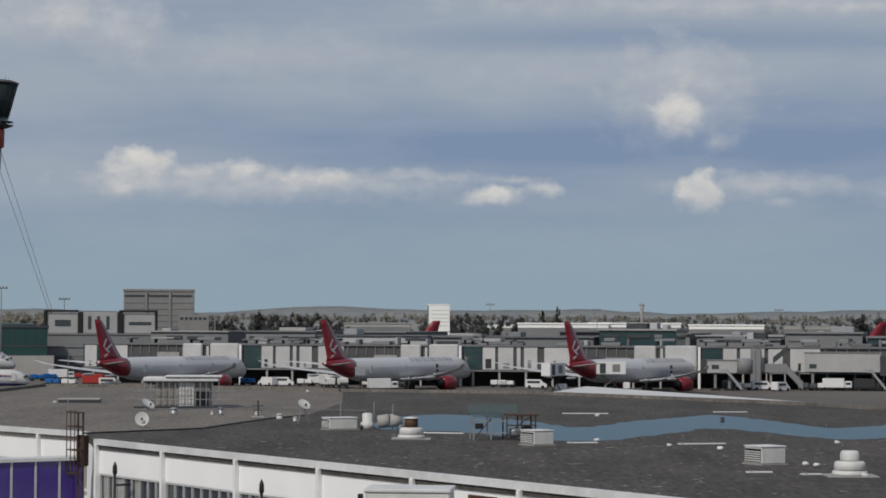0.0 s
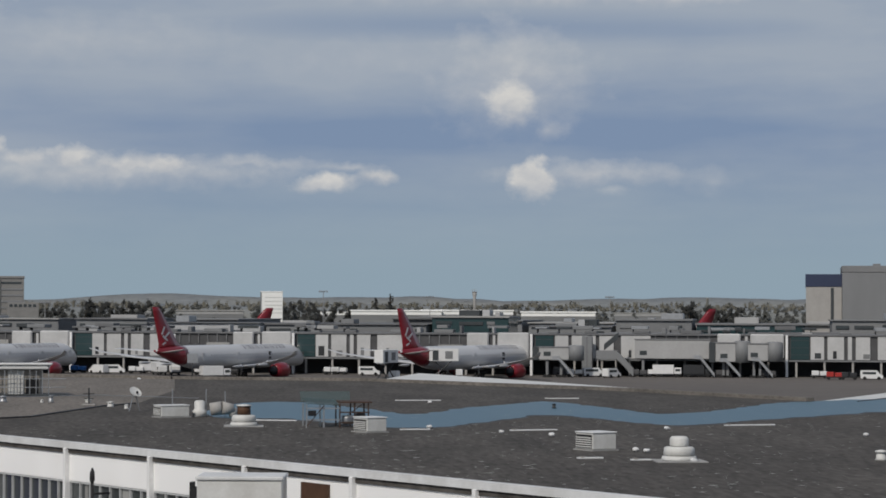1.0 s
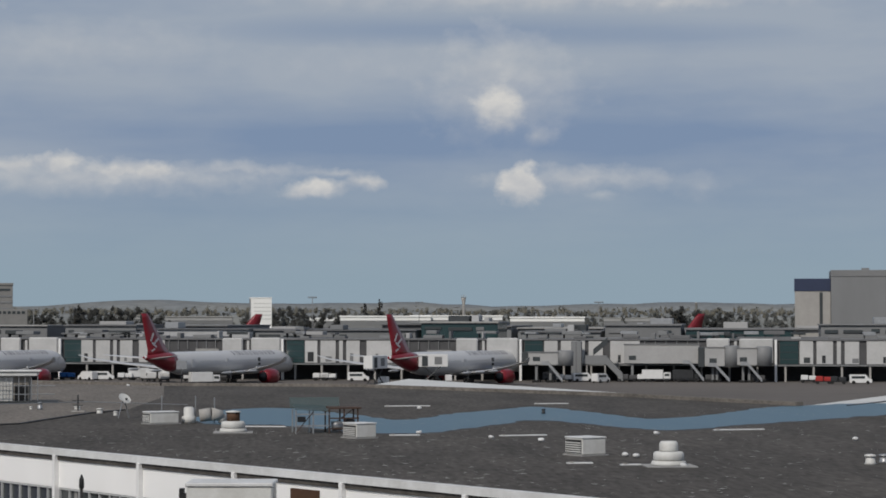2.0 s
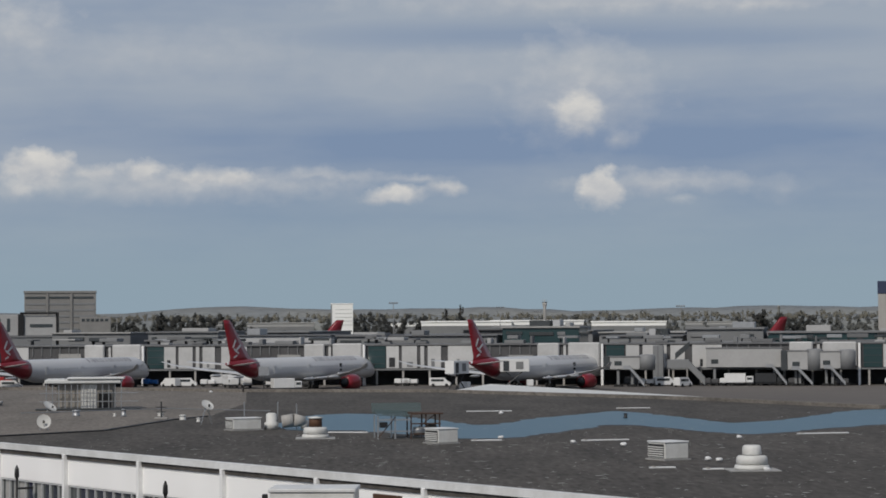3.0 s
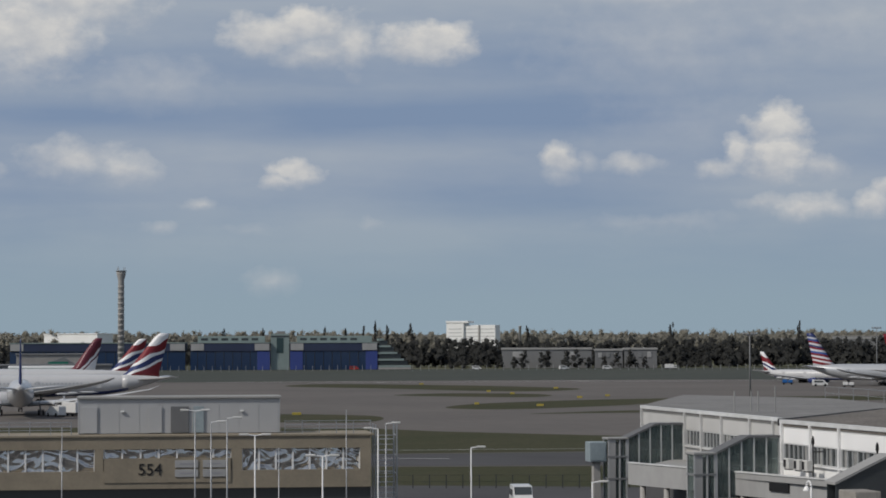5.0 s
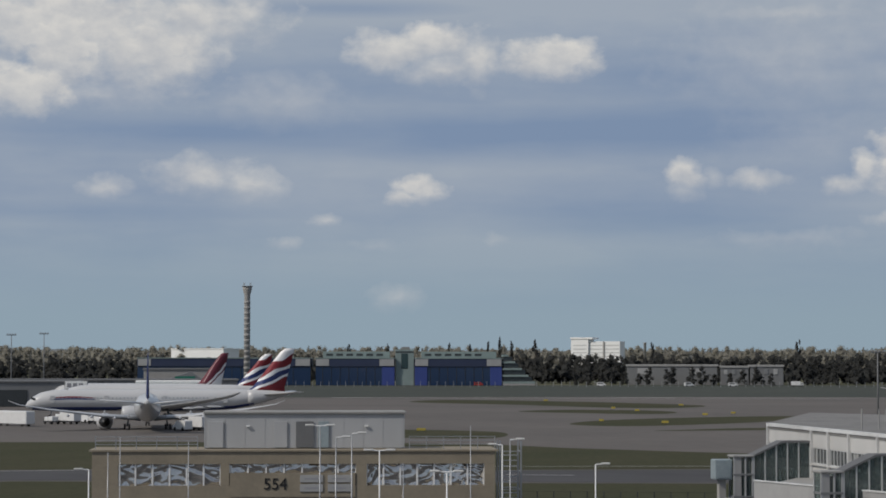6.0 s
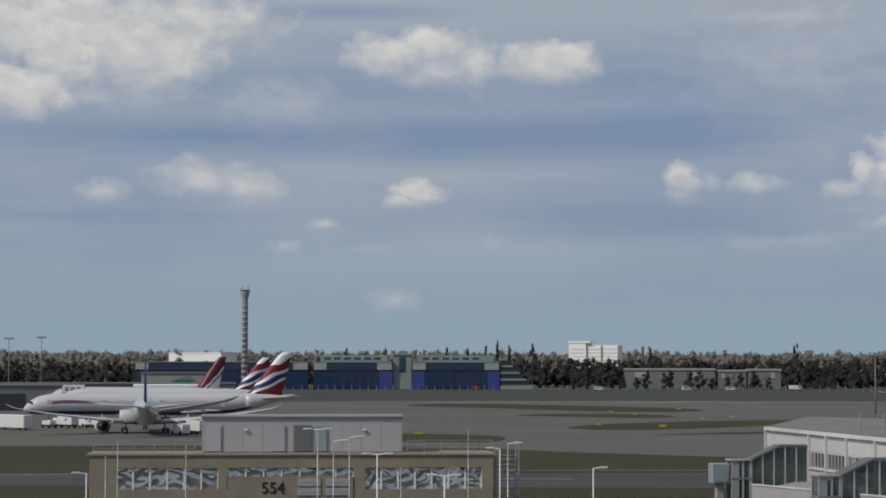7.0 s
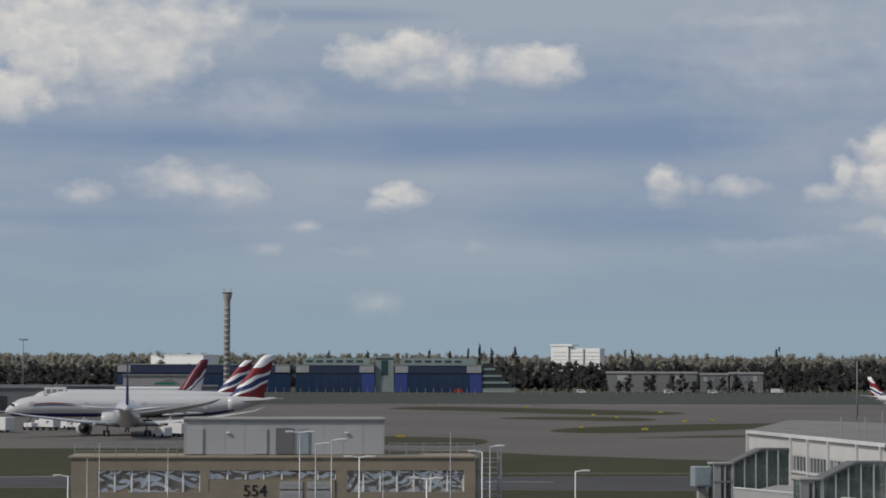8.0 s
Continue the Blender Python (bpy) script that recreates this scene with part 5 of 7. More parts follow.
# the terminal wing between the tower and the pier
g = polar(8.45, 735)
t = local_boxes("terminal_wing", "grey terminal wing with white upper bays in black frames", at(g.x, g.y, 0, 8.45), [
    ("wall", -38, 18, 0, 20, 0, 12.3, "grey_wall"), ("roof", -38.3, 18.3, -0.3, 20.3, 12.304, 12.9, "grey_roof"),
    ("upper_bay", -17, -7.2, 1.0, 14, 12.91, 19.2, "white_box"), ("upper_bay", -5.6, 5.4, 0.6, 14, 12.91, 19.6, "white_box"), ("upper_bay", 7.2, 17.4, 1.0, 14, 12.91, 19.2, "white_box"),
    ("bay_frame", -18, -17.05, 0.3, 14, 12.91, 19.8, "black"), ("bay_frame", -7.15, -5.65, 0.3, 14, 12.91, 19.8, "black"), ("bay_frame", 5.45, 7.15, 0.3, 14, 12.91, 19.8, "black"), ("bay_frame", 17.45, 18.2, 0.3, 14, 12.91, 19.8, "black"),
    ("bay_lintel", -18, -7.1, 0.2, 14.2, 19.81, 20.4, "black"), ("bay_lintel", 6, 18.2, 0.2, 14.2, 19.81, 20.4, "black"),
    ("window", -14.5, -9.5, 0.9, 0.996, 15.2, 17.2, "pane"), ("window", 9.0, 16.2, 0.9, 0.996, 15.6, 16.6, "pane"),
    ("window", -4.0, -3.0, 0.5, 0.596, 14.2, 18.4, "pane"), ("window", -1.2, -0.2, 0.5, 0.596, 14.2, 18.4, "pane"), ("window", 1.8, 2.8, 0.5, 0.596, 14.2, 18.4, "pane"),
    ("low_wing", 18.6, 62, 4, 18, 0, 12.2, "pane_teal"), ("low_roof", 18.4, 62.3, 3.6, 18.4, 12.204, 13.0, "dark_roof"),
    ("walkway", -50, 64, -9, -5, 5.6, 8.4, "grey_wall"), ("walkway_roof", -50.2, 64.2, -9.3, -4.8, 8.404, 8.8, "grey_roof"), ("walkway_leg", -30, -29, -8, -6, 0, 5.59, "conc"), ("walkway_leg", 0, 1, -8, -6, 0, 5.59, "conc"), ("walkway_leg", 30, 31, -8, -6, 0, 5.59, "conc"),
])

# large grey block on the skyline
g = polar(7.0, 1200)
specs = [("block", -18.5, 18.5, 0, 30, 0, 33, "stained"), ("parapet", -18.8, 18.8, -0.4, 30.4, 33.004, 34.3, "stained"), ("plinth", 10, 26, -8, -0.5, 0, 20.5, "stained")]
for k in range(3):
    specs.append(("window_band", -18.0 + 12.4 * k, -7.6 + 12.4 * k, -0.25, -0.004, 30.2, 31.3, "pane"))
specs += [("tower_rib", -7.2, -6.0, -0.7, -0.26, 0, 32.9, "stained"), ("tower_rib", 5.2, 6.4, -0.7, -0.26, 0, 32.9, "stained")]
specs += [("window_band", -17.8, 17.8, -0.2, -0.004, 14 + 3.2 * k, 15.1 + 3.2 * k, "grey_wall") for k in range(5)]
specs += [("window", 11 + 2.4 * k, 12.6 + 2.4 * k, -8.2, -8.004, 18.2, 19.6, "pane") for k in range(6)]
local_boxes("office_block", "large grey concrete block on the skyline", at(g.x, g.y, 0, 7), specs)

# white block, white sheds and the dark-topped block
g = polar(-0.05, 1800)
specs = [("block", -8.7, 8.7, 0, 14, 0, 31.8, "white_far"), ("roof_edge", -9.0, 9.0, -0.3, 14.3, 31.804, 32.5, "white_far"), ("side_fin", -8.95, -8.2, -0.6, -0.31, 14, 31.7, "grey_wall")]
specs += [("window_band", -5.5, 8.0, -0.2, -0.004, 15 + 3.1 * k, 15.6 + 3.1 * k, "membrane") for k in range(5)]
local_boxes("white_block", "bright white office block on the skyline", at(g.x, g.y, 0, 0), specs)
for a, d, w, z in ((-3.2, 1450, 58, 17.6), (-5.3, 1460, 44, 17.9), (-4.5, 1455, 34, 17.9), (-7.3, 1460, 48, 17.0), (-1.8, 2200, 40, 16.5), (1.5, 1700, 50, 17.5), (3.2, 1900, 30, 18.5), (-9.5, 2200, 60, 16.6), (14.8, 2600, 70, 20), (16.6, 2500, 60, 22), (18.0, 2600, 50, 20.0), (36.4, 2500, 70, 27), (12.0, 2400, 80, 19.0)):
    g = polar(a, d)
    local_boxes("white_shed", "long white industrial shed with a low roof", at(g.x, g.y, 0, a - 35 if a > 30 else a), [("wall", -w / 2, w / 2, 0, 30, 0, z - 3.2, "white_far" if a > 30 else "grey_roof"), ("upper_wall", -w / 2, w / 2, 0, 30, z - 3.196, z - 1.0, "white_far" if -8 < a < -1 or a > 30 else "white_box"), ("roof", -w / 2 - 0.5, w / 2 + 0.5, -0.5, 30.5, z - 0.996, z, "white_far" if -8 < a < -1 or a > 30 else "felt_pale"), ("door", -w / 4, -w / 4 + 8, -0.2, -0.004, 0, z * 0.6, "grey_wall")], "shed")
g = polar(-13.5, 900)
local_boxes("hangar_block", "grey clad block with a dark navy upper band", at(g.x, g.y, 0, -13.5), [
    ("low_block", 0, 13.9, 0, 30, 0, 26.6, "conc"), ("navy_band", -0.2, 14, -0.2, 30, 26.604, 31.6, "navy_wall"), ("slot", 9.6, 10.8, -0.25, -0.004, 2, 26.2, "slate"),
    ("tall_block", 14.02, 60, -2, 40, 0, 32.3, "grey_wall"), ("top_band", 13.9, 60.2, -2.2, 40.2, 32.304, 34.9, "grey_roof"), ("roof_plant", 26, 29, 4, 8, 34.91, 35.8, "grey_wall"),
])


# slim towers and masts
def lattice_mast(m, z, label, w=1.2):
    t = thing("radar_mast", label, "mast", m)
    part("column", lathe(bmesh.new(), [(w, 0), (w * 0.95, z - 6), (w * 1.0, z - 5.5), (w * 1.45, z - 3.2), (w * 1.5, z - 2.0)], 14), "conc", t)
    for k in range(16):
        zz = 4 + (z - 11) * k / 16
        part("band", lathe(bmesh.new(), [(w * 0.98, zz), (w * 1.025, zz + 0.4), (w * 1.025, zz + 0.8), (w * 0.98, zz + 1.2)], 14), "conc", t)
    part("platform", lathe(bmesh.new(), [(w * 1.3, z - 2.0), (w * 1.75, z - 1.9), (w * 1.75, z - 1.6), (0.3, z - 1.5)], 14), "grey_wall", t)
    for k in range(4):
        a = math.pi * k / 2
        part("aerial", tubes(((w * 1.4 * math.cos(a), w * 1.4 * math.sin(a), z - 1.6), (w * 1.4 * math.cos(a), w * 1.4 * math.sin(a), z), 0.12), n=5), "conc", t)
    return t


g = polar(35.15, 1000)
lattice_mast(at(g.x, g.y), 49.5, "slender ribbed concrete radar mast with a crown", 1.4)
g = polar(-5.18, 1500)
lattice_mast(at(g.x, g.y), 31.5, "slender grey radar tower on the skyline", 1.0)


def flood_mast(m, h, label="tall grey floodlight mast with a lamp bar"):
    t = thing("floodlight_mast", label, "mast", m, "floodlight masts")
    part("pole", tubes(((0, 0, 0), (0, 0, h), 0.28, 0.14), n=8), "grey_wall", t)
    part("lamp_bar", boxes((-1.9, 1.9, -0.15, 0.15, h - 0.1, h + 0.15)), "grey_wall", t)
    for k in range(4):
        part("floodlight", boxes((-1.8 + k * 1.0, -1.2 + k * 1.0, -0.4, 0.1, h + 0.16, h + 0.6), bev=0.05), "galv", t)
    return t


for a, d, h in ((-1.35, 950, 24.5), (-4.05, 1100, 23.5), (-5.0, 1150, 21.5), (-8.6, 950, 22.5), (9.35, 760, 24.0), (10.9, 690, 26.5), (41.0, 900, 25), (40.2, 950, 26), (19.33, 620, 17.8), (16.2, 900, 21), (12.9, 820, 22), (5.6, 1000, 19.5)):
    g = polar(a, d)
    flood_mast(at(g.x, g.y, 0, a), h)
for a, d, h, w in ((-11.05, 2600, 34, 1.6), (25.1, 2000, 30.5, 1.5)):
    g = polar(a, d)
    t = thing("chimney", "thin pale brick chimney on the skyline", "chimney", at(g.x, g.y))
    part("stack", lathe(bmesh.new(), [(w, 0), (w * 0.8, h - 1), (w * 0.95, h - 0.8), (w * 0.95, h)], 12), "conc", t)

# fin of an airliner standing beyond the pier
for a, d, h in ((-0.08, 760, 17.4), (-11.25, 800, 17.6)):
    g = polar(a, d)
    park((g.x, g.y), 100, 62.8, label="white airliner with a red fin, hidden behind the terminal", H=h, tail_mat="plane_red")

# blue and teal offices across the airfield
g = polar(31.0, 1350)
B = at(g.x, g.y, 0, 31)
for nm, x0, x1, label in (("a", -57, -10, "blue glass office building with white and navy bands"), ("b", 2, 54, "blue glass office building with a bright blue end wall"), ("c", -163, -60, "low blue and white office building beyond the apron")):
    specs = [("glass_wall", x0, x1, 0, 30, 0, 11.2, "pane_blue"), ("band", x0, x1, -0.6, 30, 11.204, 15.9, "navy_wall"), ("roof", x0 - 0.4, x1 + 0.4, -0.9, 30, 15.904, 16.5, "teal_wall")]
    specs += [("white_bay", x0 + 0.3, x0 + 8, -0.8, -0.604, 11.6, 15.7, "white_box"), ("white_bay", x1 - 9, x1 - 0.3, -0.8, -0.604, 11.6, 15.7, "white_box")]
    if nm != "c":
        specs += [("blue_end", x1 - 7.5 if nm == "a" else x0, x1 if nm == "a" else x0 + 7.5, -0.3, -0.004, 0, 11.1, "blue_wall"), ("setback", x0 + 4, x1 - 3, 8, 30, 16.504, 20.2, "teal_wall")]
        specs += [("window", x0 + 6 + 6 * k, x0 + 10 + 6 * k, 7.9, 7.996, 17.6, 19.0, "pane") for k in range(6)]
        if nm == "b":
            specs += [("blue_end", x1 - 7, x1, -0.3, -0.004, 0, 11.1, "blue_wall")]
    specs += [("mullion", x0 + 4 + 5.2 * k, x0 + 4.25 + 5.2 * k, -0.2, -0.004, 0.2, 11.0, "slate") for k in range(int((x1 - x0 - 8) / 5.2))]
    local_boxes("office_building", label, B, specs)
local_boxes("office_core", "grey core tower between two blue offices", B, [("core", -9.5, 1.5, 2, 20, 0, 21.4, "teal_wall"), ("cap", -6, -1, 4, 12, 21.404, 23, "stained"), ("window", -6, -2, 1.9, 1.996, 10, 19, "pane_teal"), ("floor_band", -9.4, 1.4, 1.9, 1.996, 19.4, 20.4, "pane")])
local_boxes("terraced_office", "pale teal terraced office with open floors", B, [("floor", 54.5, 74 - 4 * k, 0, 24, 4.0 * k + 1.2, 4.0 * k + 2.4, "teal_wall") for k in range(5)] + [("glazing", 55, 72 - 4 * k, 1, 23, 4.0 * k + 2.404, 4.0 * k + 5.196, "pane") for k in range(4)] + [("base", 54.5, 74, 0, 24, 0, 1.196, "conc")])
g = polar(26.4, 1900)
specs = [("tall_wing", -20, -4.5, 0, 14, 0, 32.4, "white_far"), ("roof_slab", -20.4, -0.4, -0.5, 14.5, 32.404, 34, "white_far"), ("long_wing", -4.4, 23, 2, 14, 0, 30.6, "white_far"), ("stair_rib", 8, 9.4, 1.2, 1.99, 0, 30.5, "conc")]
specs += [("window_band", -18 if k % 2 else -4.2, -6 if k % 2 else 22.5, -0.2 if k % 2 else 1.8, -0.004 if k % 2 else 1.996, 14.5 + 3.1 * (k // 2), 15.3 + 3.1 * (k // 2), "membrane") for k in range(10)]
local_boxes("white_hotel", "bright white slab building with window bands on the skyline", at(g.x, g.y, 0, 6.4), specs)
g = polar(24.2, 1390)
specs = []
for x0, x1, z in ((-33, 22, 12.6), (24, 41, 11.8), (42, 62, 12.4)):
    specs += [("hall", x0, x1, 0, 24, 0, z - 1.3, "grey_roof"), ("roof", x0 - 0.5, x1 + 0.5, -0.5, 24.5, z - 1.296, z, "felt_pale")]
    for k in range(3):
        x = x0 + (x1 - x0) * (0.12 + 0.29 * k)
        specs.append(("white_front", x, x + (x1 - x0) * 0.13, -0.3, -0.004, 6.5, z - 2.4, "grey_wall" if k % 2 else "white_box"))
local_boxes("warehouse_row", "row of low grey warehouses before the trees", at(g.x, g.y, 0, 24.2), specs)
# grey airport sheds beyond the apron
for a, d, w, z, mt in ((38.6, 800, 90, 8.2, "grey_wall"), (36.9, 900, 26, 11.5, "conc"), (41.5, 760, 60, 8.0, "grey_wall")):
    g = polar(a, d)
    local_boxes("apron_shed", "low grey airport shed beyond the parked airliners", at(g.x, g.y, 0, a), [("wall", -w / 2, w / 2, 0, 16, 0, z, mt), ("roof", -w / 2 - 0.4, w / 2 + 0.4, -0.4, 16.4, z + 0.004, z + 0.6, "grey_roof"), ("door", -w / 5, w / 5, -0.2, -0.004, 0, z * 0.7, "slate")], "shed")

g = polar(36.75, 870)
t = thing("gable_shed", "grey gabled shed with a green front panel beyond the airliners", "shed", at(g.x, g.y, 0, 36.75))
part("gable_wall", loft(bmesh.new(), [[(-12, y, 0), (8, y, 0), (8, y, 7.6), (3, y, 11.0), (-12, y, 5.8)] for y in (0, 14)], smooth=False), "grey_wall", t)
part("green_panel", boxes((-3.0, 4.6, -0.2, -0.004, 6.0, 9.2)), "green_front", t, "bright green panel")
part("door", boxes((-9, -5, -0.2, -0.004, 0, 4.2)), "slate", t)

# perimeter fence posts and rail beyond the taxiway
bm = bmesh.new()
for k in range(170):
    p = polar(44 - k * 0.21, 1300)
    box(bm, p.x - 0.08, p.x + 0.08, p.y - 0.08, p.y + 0.08, 0, 3.0)
tagged(part("perimeter_fence", bm, "galv", None), "rows of thin perimeter fence posts", "fence", kind="stuff")


# ================= hills and trees =================
def ridge(name, dist, az0, az1, base, amp, seed, material, label, depth=220):
    bm = bmesh.new()
    n = 160
    rows = []
    for k in range(n + 1):
        a = az0 + (az1 - az0) * k / n
        h = base + amp * noise.fractal(Vector((a * 0.22, seed, 0)), 1.0, 2.0, 4) + amp * 0.25 * noise.noise(Vector((a * 3.1, seed, 5)))
        h *= 1 - 0.30 * min(1.0, max(0.0, (a - 8) / 8))
        rows.append([bm.verts.new(polar(a, dist, -1)), bm.verts.new(polar(a, dist, h * 0.6)), bm.verts.new(polar(a, dist + depth * 0.5, h)), bm.verts.new(polar(a, dist + depth, -1))])
    for p, q in zip(rows, rows[1:]):
        for j in range(3):
            f = bm.faces.new((p[j], q[j], q[j + 1], p[j + 1]))
            f.smooth = True
    bmesh.ops.recalc_face_normals(bm, faces=bm.faces)
    return structure(name, bm, material, label, "backdrop")


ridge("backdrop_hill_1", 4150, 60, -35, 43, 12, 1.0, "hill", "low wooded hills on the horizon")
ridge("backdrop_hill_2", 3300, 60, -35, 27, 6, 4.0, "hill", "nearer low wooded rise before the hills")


def leaf_cloud(crowns, seed, size):
    """Uneven crowns (x, y, z, rx, rz, count): a lumpy core of foliage with a fringe of small leaf blades, all shaded as their crown."""
    rg = np.random.RandomState(seed)
    seg, rows = 8, 6
    th = np.linspace(0.12, math.pi - 0.12, rows)[:, None] + np.zeros((1, seg))
    ph = np.zeros((rows, 1)) + np.linspace(0, 2 * math.pi, seg, endpoint=False)[None, :]
    core = np.stack((np.sin(th) * np.cos(ph), np.sin(th) * np.sin(ph), np.cos(th)), 2).reshape(-1, 3)
    quad = np.array([(r * seg + k, (r + 1) * seg + k, (r + 1) * seg + (k + 1) % seg, r * seg + (k + 1) % seg) for r in range(rows - 1) for k in range(seg)])
    vs, fs, ns, at_vert = [], [], [], 0

    def shade(d, spread):
        out = d * 0.35 + rg.normal(size=d.shape) * spread + np.array((0, 0, 0.9))
        return out / np.linalg.norm(out, axis=1)[:, None]

    def lumps(d, x, y):
        return 0.74 + 0.26 * np.sin(d[:, 0] * 4.1 + x) * np.cos(d[:, 2] * 3.7 + y)

    for x, y, z, rx, rz, n in crowns:
        size3, mid = np.array((rx, rx, rz)), np.array((x, y, z))
        vs.append(core * (lumps(core, x, y) * rg.uniform(0.45, 1.0, len(core)))[:, None] * size3 + mid)
        ns.append(shade(core, 0.22))
        fs.append(quad + at_vert)
        at_vert += len(core)
        n //= 2
        d = rg.normal(size=(n, 3))
        d /= np.linalg.norm(d, axis=1)[:, None]
        c = d * (rg.uniform(0.75, 1.3, n) * lumps(d, x, y))[:, None] * size3 + mid
        out = shade(d, 0.2)
        a, b = rg.normal(size=(n, 3)), rg.normal(size=(n, 3))
        a /= np.linalg.norm(a, axis=1)[:, None]
        b -= a * (a * b).sum(1)[:, None]
        b /= np.linalg.norm(b, axis=1)[:, None]
        b *= np.where((np.cross(a, b) * out).sum(1) < 0, -1.0, 1.0)[:, None]
        s = (rg.uniform(0.4, 1.0, n) * size)[:, None]
        vs.append(np.stack((c - a * s, c - b * s * 0.7, c + a * s, c + b * s * 0.7), 1).reshape(-1, 3))
        ns.append(np.repeat(out, 4, axis=0))
        fs.append(np.arange(4 * n).reshape(-1, 4) + at_vert)
        at_vert += 4 * n
    return np.concatenate(vs), np.concatenate(fs), np.concatenate(ns)


def leaf_mesh(name, crowns, seed, size, material):
    v, f, nn = leaf_cloud(crowns, seed, size)
    me = bpy.data.meshes.new(name)
    me.from_pydata(v.tolist(), [], f.tolist())
    me.shade_smooth()
    me.normals_split_custom_set_from_vertices(nn.tolist())
    me.materials.append(M[material])
    return me


def woods(name, crowns, seed, size, material, label):
    return tagged(new(name, leaf_mesh(name, crowns, seed, size, material)), label, "trees", kind="stuff")


rg = random.Random(21)


def belt(az0, az1, d0, d1, n, h0, h1, blades):
    out = []
    for k in range(n):
        a = az0 + (az1 - az0) * (k + rg.random()) / n
        d, h = rg.uniform(d0, d1), rg.uniform(h0, h1)
        p = polar(a, d)
        # eight small clumps to a tree, the outer ones lower
        for j in range(8):
            u, z = rg.uniform(-1, 1), h * (0.14 + 0.78 * (j + rg.random()) / 8)
            w = h * rg.uniform(0.13, 0.20) * (1.35 if j < 4 else 0.85)
            out.append((p.x + u * h * (0.34 - 0.26 * z / h), p.y + rg.uniform(-1, 1) * h * 0.2, z, w, w * rg.uniform(0.7, 1.1), blades))
    return out


woods("tree_belt", belt(44, 8.5, 1420, 1520, 330, 14.5, 19.0, 92) + belt(29, 13, 1430, 1490, 90, 17, 20.5, 92) + belt(27, 19.5, 1372, 1384, 24, 7, 12, 92), 1, 0.55, "leaf_dark", "dark belt of trees beyond the airfield")
woods("tree_belt_far", belt(46, 9, 2500, 2800, 300, 22, 32, 92), 2, 0.95, "leaf_pale", "spring trees on the far rise, paled by painted haze")
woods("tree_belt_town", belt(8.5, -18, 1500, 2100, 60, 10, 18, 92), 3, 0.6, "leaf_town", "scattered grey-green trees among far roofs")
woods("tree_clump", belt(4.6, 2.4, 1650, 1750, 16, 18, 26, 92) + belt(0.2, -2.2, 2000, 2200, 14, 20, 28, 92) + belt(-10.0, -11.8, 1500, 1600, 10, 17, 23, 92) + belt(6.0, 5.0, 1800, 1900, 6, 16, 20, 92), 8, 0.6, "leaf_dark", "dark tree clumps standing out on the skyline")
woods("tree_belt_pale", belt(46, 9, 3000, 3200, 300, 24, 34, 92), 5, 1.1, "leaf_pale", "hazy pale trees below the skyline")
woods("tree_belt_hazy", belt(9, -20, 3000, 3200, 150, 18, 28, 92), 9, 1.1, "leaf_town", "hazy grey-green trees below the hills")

ridge_line = []
for k in range(1100):
    a, h = 48 - 70 * (k + rg.random()) / 1100, rg.uniform(28, 38)
    q = polar(a, rg.uniform(3260, 3420))
    ridge_line.append((q.x, q.y, h * 0.72, rg.uniform(3, 7), h * rg.uniform(0.10, 0.26), 50))
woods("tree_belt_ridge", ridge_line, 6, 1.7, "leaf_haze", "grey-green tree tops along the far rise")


def poplar(a, d, h, w):
    p = polar(a, d)
    t = thing("tree", "tall dark tree standing above the belt", "tree", at(p.x, p.y), "tall trees")
    bm = bmesh.new()
    tube(bm, (0, 0, 0), (0, 0, h * 0.85), 0.5, 0.1, 7)
    for k in range(7):
        an, z = k * 2.4, h * (0.3 + 0.08 * k)
        tube(bm, (0, 0, z), (w * 0.7 * math.cos(an), w * 0.7 * math.sin(an), z + h * 0.14), 0.16, 0.04, 5)
    part("trunk", bm, "bark", t)
    r2 = random.Random(int(a * 100))
    clumps = [(r2.uniform(-0.5, 0.5) * w, r2.uniform(-0.5, 0.5) * w, h * (0.3 + 0.6 * j / 9), w * (1.0 - 0.07 * j) * r2.uniform(0.5, 0.75), h * 0.09, 70) for j in range(10)]
    me = leaf_mesh("crown", clumps, int(a * 100) % 1000 + 7, 0.9, "leaf_dark")
    new("crown", me).parent = t


for a, d, h, w in ((30.05, 1700, 29, 1.6), (29.5, 1700, 28, 1.7), (29.05, 1700, 30, 1.9), (28.75, 1700, 33, 2.4), (28.45, 1700, 30, 1.7), (27.85, 1600, 30, 4.2), (24.9, 2200, 33, 3.0), (21.3, 2200, 36, 4.2), (18.1, 2200, 37, 3.5), (15.1, 2400, 40, 5.0), (12.4, 2400, 37, 4.0), (11.8, 2400, 38, 3.6), (-3.05, 2000, 33, 4.5), (-2.7, 2000, 30, 3.0), (4.6, 1600, 26, 6.0), (3.6, 1600, 25, 8.0), (-10.6, 1500, 25, 9.0), (31.6, 2000, 30, 3.0), (32.6, 2000, 29, 4.0)):
    poplar(a, d, h, w)

# ================= things on the near roof =================
Z = ROOF + 0.004


